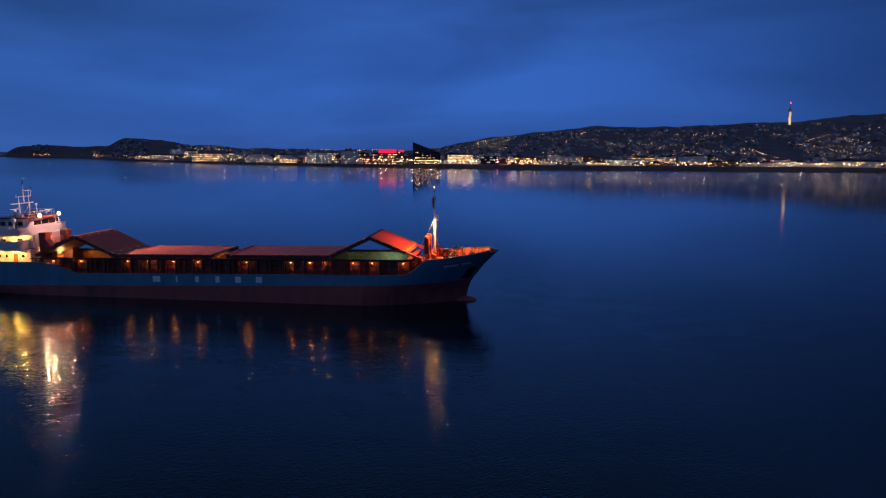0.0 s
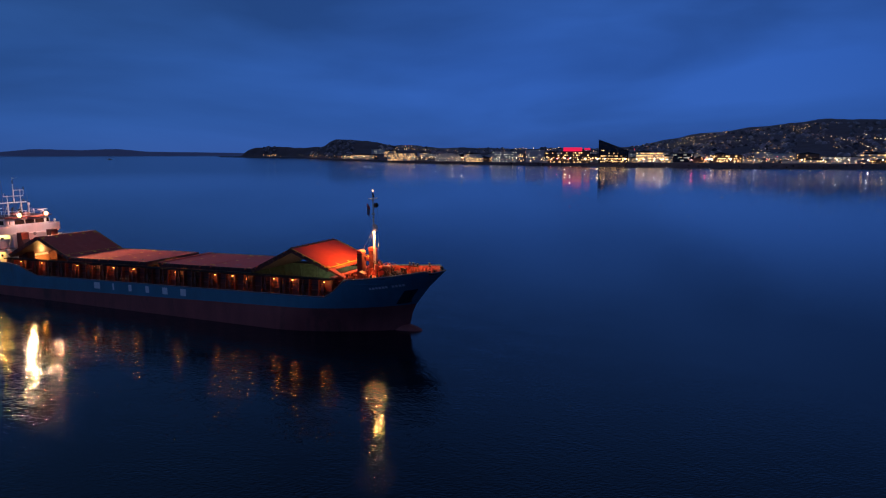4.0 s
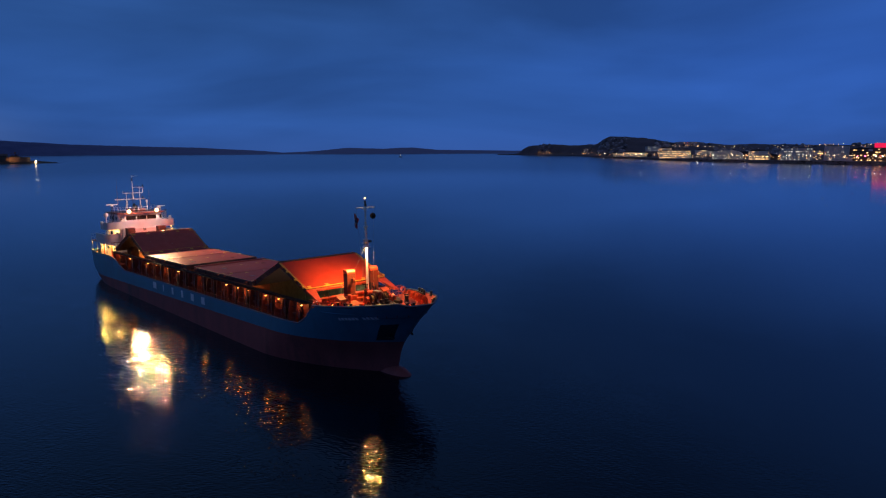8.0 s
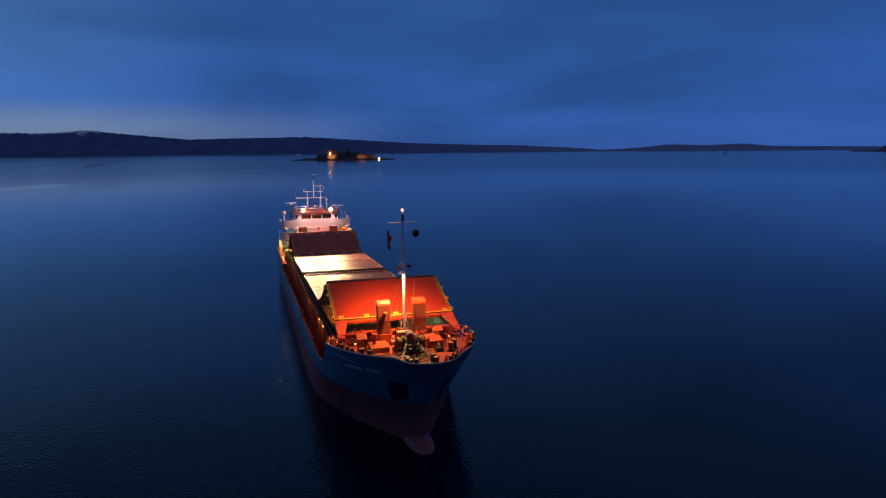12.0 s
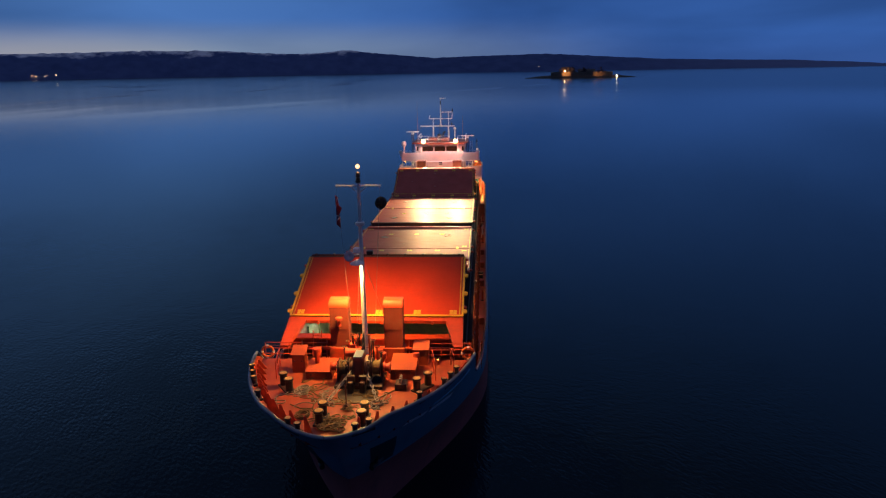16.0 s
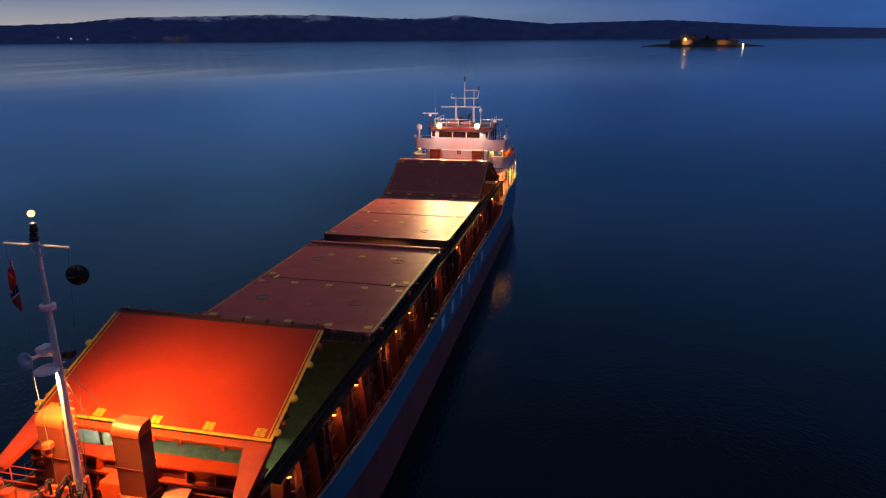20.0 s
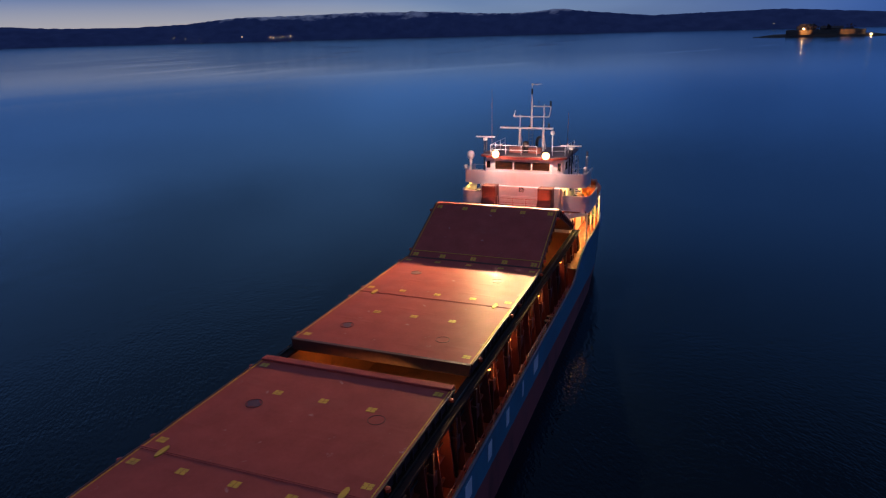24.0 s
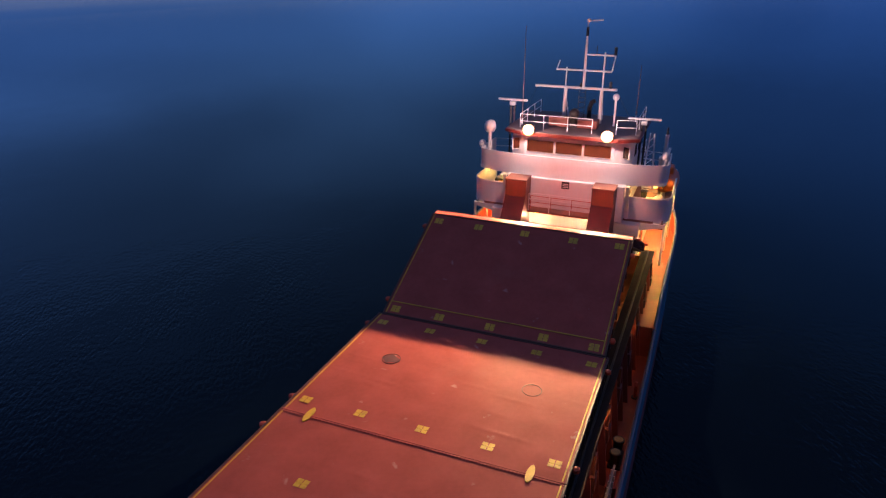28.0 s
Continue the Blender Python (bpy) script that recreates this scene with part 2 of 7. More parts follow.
# ---- materials ----
def material(name, colour, rough=0.5, metal=0.0, vary=0.25, scale=3.0, bump=0.1, fine=40.0, stain=None, stain_amount=0.5, stretch=(1, 1, 1), coat=0.0, island=0.0, spec=0.5, scuff=None):
    """Base colour with variation at two scales, an optional stain colour with its own shape, and a fine relief."""
    m = bpy.data.materials.new(name)
    m.use_nodes = True
    N, L = nodes_of(m.node_tree)
    out, b = N.new("ShaderNodeOutputMaterial"), N.new("ShaderNodeBsdfPrincipled")
    L.new(b.outputs[0], out.inputs[0])
    co, mp = N.new("ShaderNodeTexCoord"), N.new("ShaderNodeMapping")
    mp.inputs["Scale"].default_value = stretch
    L.new(co.outputs["Object"], mp.inputs[0])
    big, small = N.new("ShaderNodeTexNoise"), N.new("ShaderNodeTexNoise")
    for n, s, d in ((big, scale, 4.0), (small, fine, 3.0)):
        n.inputs["Scale"].default_value, n.inputs["Detail"].default_value = s, d
        L.new(mp.outputs[0], n.inputs["Vector"])
    mixn = N.new("ShaderNodeMath")
    mixn.operation = "MULTIPLY_ADD"
    mixn.inputs[1].default_value = 0.35
    L.new(small.outputs["Fac"], mixn.inputs[0])
    L.new(big.outputs["Fac"], mixn.inputs[2])
    rng = N.new("ShaderNodeMapRange")
    rng.inputs["From Min"].default_value, rng.inputs["From Max"].default_value = 0.35, 1.0
    rng.inputs["To Min"].default_value, rng.inputs["To Max"].default_value = 1 - vary, 1 + vary
    L.new(mixn.outputs[0], rng.inputs["Value"])
    sc = N.new("ShaderNodeVectorMath")
    sc.operation = "SCALE"
    sc.inputs[0].default_value = colour[:3]
    L.new(rng.outputs[0], sc.inputs["Scale"])
    col = sc.outputs[0]
    if island:
        geo, r2, s2 = N.new("ShaderNodeNewGeometry"), N.new("ShaderNodeMapRange"), N.new("ShaderNodeVectorMath")
        s2.operation = "SCALE"
        r2.inputs["To Min"].default_value, r2.inputs["To Max"].default_value = 1 - island, 1 + island
        L.new(geo.outputs["Random Per Island"], r2.inputs["Value"])
        L.new(col, s2.inputs[0])
        L.new(r2.outputs[0], s2.inputs["Scale"])
        col = s2.outputs[0]
    if stain:
        n3 = N.new("ShaderNodeTexNoise")
        n3.inputs["Scale"].default_value, n3.inputs["Detail"].default_value, n3.inputs["Roughness"].default_value = scale * 0.7, 8.0, 0.65
        n3.noise_dimensions = "4D"
        n3.inputs["W"].default_value = 3.7
        L.new(mp.outputs[0], n3.inputs["Vector"])
        r3 = N.new("ShaderNodeMapRange")
        r3.inputs["From Min"].default_value, r3.inputs["From Max"].default_value = 0.54, 0.68
        r3.inputs["To Max"].default_value = stain_amount
        L.new(n3.outputs["Fac"], r3.inputs["Value"])
        mx = N.new("ShaderNodeMix")
        mx.data_type = "RGBA"
        L.new(r3.outputs[0], mx.inputs["Factor"])
        L.new(col, mx.inputs["A"])
        mx.inputs["B"].default_value = (*stain, 1)
        col = mx.outputs["Result"]
    if scuff:
        # small pale worn spots
        n4, r4, mx4 = N.new("ShaderNodeTexNoise"), N.new("ShaderNodeMapRange"), N.new("ShaderNodeMix")
        n4.inputs["Scale"].default_value, n4.inputs["Detail"].default_value, n4.inputs["Distortion"].default_value = 1.3, 3.0, 0.6
        r4.inputs["From Min"].default_value, r4.inputs["From Max"].default_value, r4.inputs["To Max"].default_value = 0.69, 0.75, 0.55
        mx4.data_type = "RGBA"
        L.new(mp.outputs[0], n4.inputs["Vector"])
        L.new(n4.outputs["Fac"], r4.inputs["Value"])
        L.new(r4.outputs[0], mx4.inputs["Factor"])
        L.new(col, mx4.inputs["A"])
        mx4.inputs["B"].default_value = (*scuff, 1)
        col = mx4.outputs["Result"]
    L.new(col, b.inputs["Base Color"])
    rr = N.new("ShaderNodeMapRange")
    rr.inputs["To Min"].default_value, rr.inputs["To Max"].default_value = max(rough - 0.12, 0.02), min(rough + 0.12, 1)
    L.new(big.outputs["Fac"], rr.inputs["Value"])
    L.new(rr.outputs[0], b.inputs["Roughness"])
    b.inputs["Metallic"].default_value = metal
    b.inputs["Specular IOR Level"].default_value = spec
    b.inputs["Coat Weight"].default_value = coat
    if bump:
        bp = N.new("ShaderNodeBump")
        bp.inputs["Strength"].default_value, bp.inputs["Distance"].default_value = bump, 0.02
        L.new(mixn.outputs[0], bp.inputs["Height"])
        L.new(bp.outputs[0], b.inputs["Normal"])
    return m


def glowing(name, colour, strength, spread=0.0, sampled=False, single=False):
    m = bpy.data.materials.new(name)
    m.use_nodes = True
    N, L = nodes_of(m.node_tree)
    out, e = N.new("ShaderNodeOutputMaterial"), N.new("ShaderNodeEmission")
    L.new(e.outputs[0], out.inputs[0])
    e.inputs["Color"].default_value = (*colour, 1)
    e.inputs["Strength"].default_value = strength
    if spread:
        geo, r = N.new("ShaderNodeObjectInfo" if single else "ShaderNodeNewGeometry"), N.new("ShaderNodeMapRange")
        r.inputs["To Min"].default_value, r.inputs["To Max"].default_value = strength * (1 - spread), strength * (1 + spread)
        L.new(geo.outputs["Random" if single else "Random Per Island"], r.inputs["Value"])
        L.new(r.outputs[0], e.inputs["Strength"])
    m.cycles.emission_sampling = "FRONT_BACK" if sampled else "NONE"
    return m


def bulb(name, colour, strength):
    """Clear lamp glass that lets the lamp inside shine through; its emission imitates glare."""
    m = bpy.data.materials.new(name)
    m.use_nodes = True
    N, L = nodes_of(m.node_tree)
    out, e, clear, both = N.new("ShaderNodeOutputMaterial"), N.new("ShaderNodeEmission"), N.new("ShaderNodeBsdfTransparent"), N.new("ShaderNodeAddShader")
    e.inputs["Color"].default_value, e.inputs["Strength"].default_value = (*colour, 1), strength
    L.new(e.outputs[0], both.inputs[0])
    L.new(clear.outputs[0], both.inputs[1])
    L.new(both.outputs[0], out.inputs[0])
    m.cycles.emission_sampling = "NONE"
    return m


def glass(name, tint=(0.018, 0.009, 0.005)):
    m = bpy.data.materials.new(name)
    m.use_nodes = True
    b = m.node_tree.nodes["Principled BSDF"]
    b.inputs["Base Color"].default_value = (*tint, 1)
    b.inputs["Roughness"].default_value = 0.06
    b.inputs["IOR"].default_value = 1.5
    return m


def water_material():
    m = bpy.data.materials.new("fjord_water")
    m.use_nodes = True
    N, L = nodes_of(m.node_tree)
    out, b = N.new("ShaderNodeOutputMaterial"), N.new("ShaderNodeBsdfPrincipled")
    L.new(b.outputs[0], out.inputs[0])
    b.inputs["Base Color"].default_value = (0.002, 0.005, 0.012, 1)
    b.inputs["IOR"].default_value = 1.33
    co = N.new("ShaderNodeTexCoord")

    def tex(scale, detail, sx=1.0, sy=1.0, turn=0.0):
        mp, n = N.new("ShaderNodeMapping"), N.new("ShaderNodeTexNoise")
        mp.inputs["Scale"].default_value = (sx, sy, 1)
        mp.inputs["Rotation"].default_value = (0, 0, turn)
        L.new(co.outputs["Object"], mp.inputs[0])
        L.new(mp.outputs[0], n.inputs["Vector"])
        n.inputs["Scale"].default_value, n.inputs["Detail"].default_value = scale, detail
        return n.outputs["Fac"]

    # smooth slicks and slightly ruffled water
    away = N.new("ShaderNodeVectorMath")
    away.operation = "LENGTH"
    L.new(co.outputs["Object"], away.inputs[0])
    rr = N.new("ShaderNodeMapRange")
    rr.inputs["From Min"].default_value, rr.inputs["From Max"].default_value = 150, 750
    rr.inputs["To Min"].default_value, rr.inputs["To Max"].default_value = 0.02, 0.155
    L.new(away.outputs["Value"], rr.inputs["Value"])
    # the finest ripples round the hull break the lamp reflections up into long tails
    hull_r, most = N.new("ShaderNodeMapRange"), N.new("ShaderNodeMath")
    hull_r.inputs["From Min"].default_value, hull_r.inputs["From Max"].default_value = 60, 220
    hull_r.inputs["To Min"].default_value, hull_r.inputs["To Max"].default_value = 0.045, 0.0
    L.new(away.outputs["Value"], hull_r.inputs["Value"])
    most.operation = "MAXIMUM"
    L.new(rr.outputs[0], most.inputs[0])
    L.new(hull_r.outputs[0], most.inputs[1])

    def waves(scale, detail, heading, longer):
        """Ripples that run along a heading, their crests drawn out across it."""
        mp, n = N.new("ShaderNodeMapping"), N.new("ShaderNodeTexNoise")
        mp.vector_type = "TEXTURE"
        mp.inputs["Rotation"].default_value = (0, 0, radians(heading))
        mp.inputs["Scale"].default_value = (1.0, longer, 1.0)
        L.new(co.outputs["Object"], mp.inputs[0])
        L.new(mp.outputs[0], n.inputs["Vector"])
        n.inputs["Scale"].default_value, n.inputs["Detail"].default_value = scale, detail
        return n.outputs["Fac"]

    swell, ripple, fine, tiny = tex(0.25, 1.0, 1.0, 1.5, 0.3), waves(2.0, 1.0, 118, 2.3), waves(5.5, 0.0, 128, 2.3), waves(10.0, 0.0, 110, 1.8)
    # long oily slicks where the ripples die down
    calm = N.new("ShaderNodeMapRange")
    calm.interpolation_type = "SMOOTHSTEP"
    calm.inputs["From Min"].default_value, calm.inputs["From Max"].default_value = 0.50, 0.70
    calm.inputs["To Min"].default_value, calm.inputs["To Max"].default_value = 1.0, 0.0
    gate, slickness = N.new("ShaderNodeMapRange"), N.new("ShaderNodeMath")
    gate.inputs["From Min"].default_value, gate.inputs["From Max"].default_value = -190, -110
    gate.inputs["To Min"].default_value, gate.inputs["To Max"].default_value = 0.0, -0.35
    sep = N.new("ShaderNodeSeparateXYZ")
    L.new(co.outputs["Object"], sep.inputs[0])
    L.new(sep.outputs["Y"], gate.inputs["Value"])
    L.new(tex(0.022, 3.0, 0.16, 1.0, 0.12), slickness.inputs[0])
    L.new(gate.outputs[0], slickness.inputs[1])
    # one long slick drawn out down the fjord
    line, near, width, plus = N.new("ShaderNodeVectorMath"), N.new("ShaderNodeMath"), N.new("ShaderNodeMapRange"), N.new("ShaderNodeMath")
    line.operation = "DOT_PRODUCT"
    line.inputs[1].default_value = (0.48, 1.0, 0.0)
    L.new(co.outputs["Object"], line.inputs[0])
    bend = N.new("ShaderNodeMath")
    bend.operation = "MULTIPLY_ADD"
    bend.inputs[1].default_value = 24.0
    L.new(tex(0.006, 2.0), bend.inputs[0])
    L.new(line.outputs["Value"], bend.inputs[2])
    near.operation = "ADD"
    near.inputs[1].default_value = 326.0
    L.new(bend.outputs[0], near.inputs[0])
    size = N.new("ShaderNodeMath")
    size.operation = "ABSOLUTE"
    L.new(near.outputs[0], size.inputs[0])
    width.interpolation_type = "SMOOTHSTEP"
    width.inputs["From Min"].default_value, width.inputs["From Max"].default_value = 30, 4
    width.inputs["To Max"].default_value = 0.42
    L.new(size.outputs[0], width.inputs["Value"])
    L.new(slickness.outputs[0], plus.inputs[0])
    L.new(width.outputs[0], plus.inputs[1])
    L.new(plus.outputs[0], calm.inputs["Value"])
    # slicks mirror the low sky more sharply
    gloss, sharp = N.new("ShaderNodeMapRange"), N.new("ShaderNodeMath")
    gloss.inputs["To Min"].default_value = 0.65
    L.new(calm.outputs[0], gloss.inputs["Value"])
    sharp.operation = "MULTIPLY"
    L.new(gloss.outputs[0], sharp.inputs[0])
    L.new(most.outputs[0], sharp.inputs[1])
    L.new(sharp.outputs[0], b.inputs["Roughness"])
    # ripples flattened towards the city to fit the view; gusts ruffle the rest unevenly
    reach = N.new("ShaderNodeVectorMath")
    reach.operation = "DOT_PRODUCT"
    reach.inputs[1].default_value = (0.55, 1.0, 0.0)
    L.new(co.outputs["Object"], reach.inputs[0])
    city_flat, both = N.new("ShaderNodeMapRange"), N.new("ShaderNodeMath")
    city_flat.interpolation_type = "SMOOTHSTEP"
    city_flat.inputs["From Min"].default_value, city_flat.inputs["From Max"].default_value = 4, 70
    city_flat.inputs["To Min"].default_value, city_flat.inputs["To Max"].default_value = 1.0, 0.24
    L.new(reach.outputs["Value"], city_flat.inputs["Value"])
    both.operation = "MULTIPLY"
    gust, gusty = N.new("ShaderNodeMapRange"), N.new("ShaderNodeMath")
    gust.inputs["From Min"].default_value, gust.inputs["From Max"].default_value = 0.3, 0.7
    gust.inputs["To Min"].default_value, gust.inputs["To Max"].default_value = 0.5, 1.55
    L.new(tex(0.16, 2.0, 1.0, 1.6, 0.2), gust.inputs["Value"])
    gusty.operation = "MULTIPLY"
    L.new(gust.outputs[0], gusty.inputs[0])
    L.new(calm.outputs[0], gusty.inputs[1])
    L.new(gusty.outputs[0], both.inputs[0])
    L.new(city_flat.outputs[0], both.inputs[1])
    calmer, fade = N.new("ShaderNodeMapRange"), N.new("ShaderNodeMath")
    calmer.interpolation_type = "SMOOTHSTEP"
    calmer.inputs["From Min"].default_value, calmer.inputs["From Max"].default_value = 70, 400
    calmer.inputs["To Min"].default_value, calmer.inputs["To Max"].default_value = 1.0, 0.45
    L.new(away.outputs["Value"], calmer.inputs["Value"])
    fade.operation = "MULTIPLY"
    L.new(both.outputs[0], fade.inputs[0])
    L.new(calmer.outputs[0], fade.inputs[1])
    astern, quiet = N.new("ShaderNodeMapRange"), N.new("ShaderNodeMath")
    astern.interpolation_type = "SMOOTHSTEP"
    astern.inputs["From Min"].default_value, astern.inputs["From Max"].default_value = -14, -46
    astern.inputs["To Min"].default_value, astern.inputs["To Max"].default_value = 1.0, 0.35
    L.new(sep.outputs["X"], astern.inputs["Value"])
    quiet.operation = "MULTIPLY"
    L.new(fade.outputs[0], quiet.inputs[0])
    L.new(astern.outputs[0], quiet.inputs[1])
    last = None
    for tx, dist in ((swell, 0.015), (ripple, 0.014), (fine, 0.018), (tiny, 0.006)):
        bp = N.new("ShaderNodeBump")
        bp.inputs["Strength"].default_value, bp.inputs["Distance"].default_value = 1.0, dist
        L.new(quiet.outputs[0], bp.inputs["Strength"])
        L.new(tx, bp.inputs["Height"])
        if last:
            L.new(last.outputs[0], bp.inputs["Normal"])
        last = bp
    L.new(last.outputs[0], b.inputs["Normal"])
    return m


M = {
    "water": water_material(),
    "blue": material("blue_hull_paint", (0.075, 0.25, 0.35), 0.42, vary=0.22, scale=0.5, fine=9, stain=(0.10, 0.055, 0.03), stain_amount=0.35, stretch=(1, 1, 0.3)),
    "boot": material("red_bottom_paint", (0.38, 0.085, 0.075), 0.55, vary=0.30, scale=0.6, fine=9, stain=(0.05, 0.035, 0.03), stain_amount=0.6, stretch=(1, 1, 0.3)),
    "deck": material("red_deck_paint", (0.33, 0.056, 0.020), 0.50, vary=0.25, scale=0.8, fine=14, stain=(0.16, 0.06, 0.035), stain_amount=0.7),
    "hatch": material("oxide_red_hatch_paint", (0.36, 0.092, 0.082), 0.45, vary=0.18, scale=0.7, fine=5, stain=(0.42, 0.15, 0.13), stain_amount=0.25, bump=0.05, spec=0.025, coat=0.012, scuff=(0.52, 0.33, 0.32)),
    "redsteel": material("red_painted_steel", (0.41, 0.052, 0.020), 0.45, vary=0.22, scale=1.5, fine=20, stain=(0.14, 0.05, 0.03), stain_amount=0.6),
    "coaming": material("oxide_red_coaming_paint", (0.20, 0.048, 0.030), 0.5, vary=0.3, scale=1.2, fine=16, stain=(0.07, 0.035, 0.025), stain_amount=0.7, stretch=(1, 1, 0.4)),
    "dark": material("dark_greasy_steel", (0.018, 0.014, 0.013), 0.5, vary=0.35, scale=3, fine=25, stain=(0.07, 0.03, 0.02)),
    "white": material("white_ship_paint", (0.74, 0.72, 0.70), 0.40, vary=0.06, scale=0.8, fine=12, stain=(0.52, 0.42, 0.34), stain_amount=0.25, stretch=(1, 1, 0.3)),
    "mast": material("white_mast_paint", (0.72, 0.71, 0.70), 0.45, vary=0.1, scale=2),
    "yellow": material("yellow_marking_paint", (0.62, 0.40, 0.035), 0.5, vary=0.25, scale=2.5, fine=30, stain=(0.25, 0.12, 0.05), stain_amount=0.7),
    "rust": material("rust_brown_hold_paint", (0.30, 0.13, 0.06), 0.6, vary=0.3, scale=0.7, fine=8, stain=(0.14, 0.06, 0.03), stain_amount=0.7),
    "black": material("black_paint", (0.012, 0.012, 0.014), 0.5, vary=0.3, scale=4),
    "letter": material("white_hull_lettering", (0.86, 0.87, 0.88), 0.5, vary=0.12, scale=1.5, stain=(0.3, 0.4, 0.5), stain_amount=0.3),
    "rope": material("weathered_mooring_rope", (0.17, 0.115, 0.05), 0.9, vary=0.3, scale=6, fine=60, bump=0.4),
    "ropeblue": material("pale_mooring_rope", (0.21, 0.185, 0.15), 0.9, vary=0.3, scale=6, fine=60, bump=0.4),
    "chain": material("galvanised_steel", (0.30, 0.29, 0.28), 0.5, 0.6, vary=0.25, scale=6),
    "orange": material("orange_boat_shell", (0.60, 0.13, 0.02), 0.4, vary=0.12, scale=2),
    "glass": glass("dark_wheelhouse_glass"),
    "flagred": material("red_flag_cloth", (0.42, 0.02, 0.03), 0.9, vary=0.15, scale=5),
    "flagblue": material("navy_flag_cloth", (0.01, 0.02, 0.10), 0.9, vary=0.15, scale=5),
    "flagwhite": material("white_flag_cloth", (0.7, 0.7, 0.7), 0.9, vary=0.1, scale=5),
    "rock": material("dark_shore_rock", (0.045, 0.040, 0.036), 0.9, vary=0.5, scale=0.15, fine=1.5, bump=0.5),
    "stonewall": material("old_fort_stone", (0.20, 0.16, 0.12), 0.9, vary=0.35, scale=0.12, fine=1.2),
    # faint purple in this colour stands in for haze over the slope
    "wood": material("dark_wooded_hill", (0.060, 0.054, 0.070), 1.0, vary=0.5, scale=0.02, fine=0.12, bump=0.0),
    "plaster": material("grey_city_facade", (0.48, 0.45, 0.42), 0.8, vary=0.2, scale=0.08, fine=0.8, bump=0.0, island=0.5),
    "brownwall": material("brown_city_facade", (0.16, 0.09, 0.06), 0.8, vary=0.2, scale=0.08, fine=0.8, bump=0.0, island=0.5),
    "roofdark": material("dark_city_roof", (0.05, 0.05, 0.055), 0.8, vary=0.3, scale=0.08, fine=0.8, bump=0.0),
    # house colour lowered and purpled too, as if seen through haze
    "houses": material("haze_tinted_houses", (0.27, 0.25, 0.27), 0.9, vary=0.2, scale=0.08, fine=0.8, bump=0.0, island=0.7),
    "blackglass": material("black_solar_facade", (0.012, 0.012, 0.014), 0.25, vary=0.2, scale=0.1, fine=1, bump=0.0),
    "lampglass": glowing("sodium_lamp_glass", (1.0, 0.36, 0.08), 8.0, sampled=True),
    "lampwhite": glowing("floodlight_glass", (1.0, 0.60, 0.24), 60.0),
    "lampbulb": bulb("floodlight_bulb_glass", (1.0, 0.50, 0.18), 4.0),
    "lampmast": bulb("masthead_lamp_glass", (1.0, 0.42, 0.13), 2.4),
    "quaylamp": glowing("quay_lamp_glass", (1.0, 0.58, 0.27), 4.5, 0.85),
    "citywarm": glowing("warm_city_lights", (1.0, 0.42, 0.15), 2.4, 0.9),
    "citywhite": glowing("pale_city_lights", (1.0, 0.76, 0.48), 2.2, 0.85),
    "cityred": glowing("red_city_lights", (1.0, 0.04, 0.12), 3.0, 0.5),
    "window": glowing("lit_city_windows", (1.0, 0.56, 0.22), 1.5, 0.9, single=True),
    "windowcool": glowing("pale_lit_windows", (0.85, 0.85, 0.75), 0.45, 0.85, single=True),
    "streetlamp": glowing("street_lamp_glass", (1.0, 0.62, 0.28), 70.0, 0.6, True, True),
    "streetwhite": glowing("white_street_lamp_glass", (1.0, 0.86, 0.62), 60.0, 0.5, True, True),
    "streetred": glowing("red_harbour_lamp_glass", (1.0, 0.05, 0.12), 60.0, 0.3, True, True),
    "captan": material("worn_yellow_cap_paint", (0.40, 0.27, 0.10), 0.6, vary=0.3, scale=4, fine=30, stain=(0.12, 0.06, 0.03), stain_amount=0.7),
    "redsign": glowing("red_lit_facade", (1.0, 0.02, 0.10), 0.75, 0.2),
}

# ---- building helpers ----
def box(bm, x0, x1, y0, y1, z0, z1, bevel=0.0):
    v = [bm.verts.new((x, y, z)) for x in (x0, x1) for y in (y0, y1) for z in (z0, z1)]
    fs = [bm.faces.new([v[i] for i in q]) for q in ((0, 1, 3, 2), (4, 6, 7, 5), (0, 4, 5, 1), (2, 3, 7, 6), (0, 2, 6, 4), (1, 5, 7, 3))]
    if bevel:
        es = list({e for f in fs for e in f.edges})
        bmesh.ops.bevel(bm, geom=es, offset=bevel, segments=2, affect="EDGES", profile=0.5)
    return bm


def rod(bm, p0, p1, r0, r1=None, seg=10, caps=True):
    p0, p1 = Vector(p0), Vector(p1)
    r1 = r0 if r1 is None else r1
    d = (p1 - p0).normalized()
    a = d.orthogonal().normalized()
    b = d.cross(a)
    rings = []
    for p, r in ((p0, r0), (p1, r1)):
        rings.append([bm.verts.new(p + r * (math.cos(2 * math.pi * i / seg) * a + math.sin(2 * math.pi * i / seg) * b)) for i in range(seg)])
    for i in range(seg):
        j = (i + 1) % seg
        bm.faces.new((rings[0][i], rings[0][j], rings[1][j], rings[1][i]))
    if caps:
        bm.faces.new(rings[0][::-1])
        bm.faces.new(rings[1])
    return bm


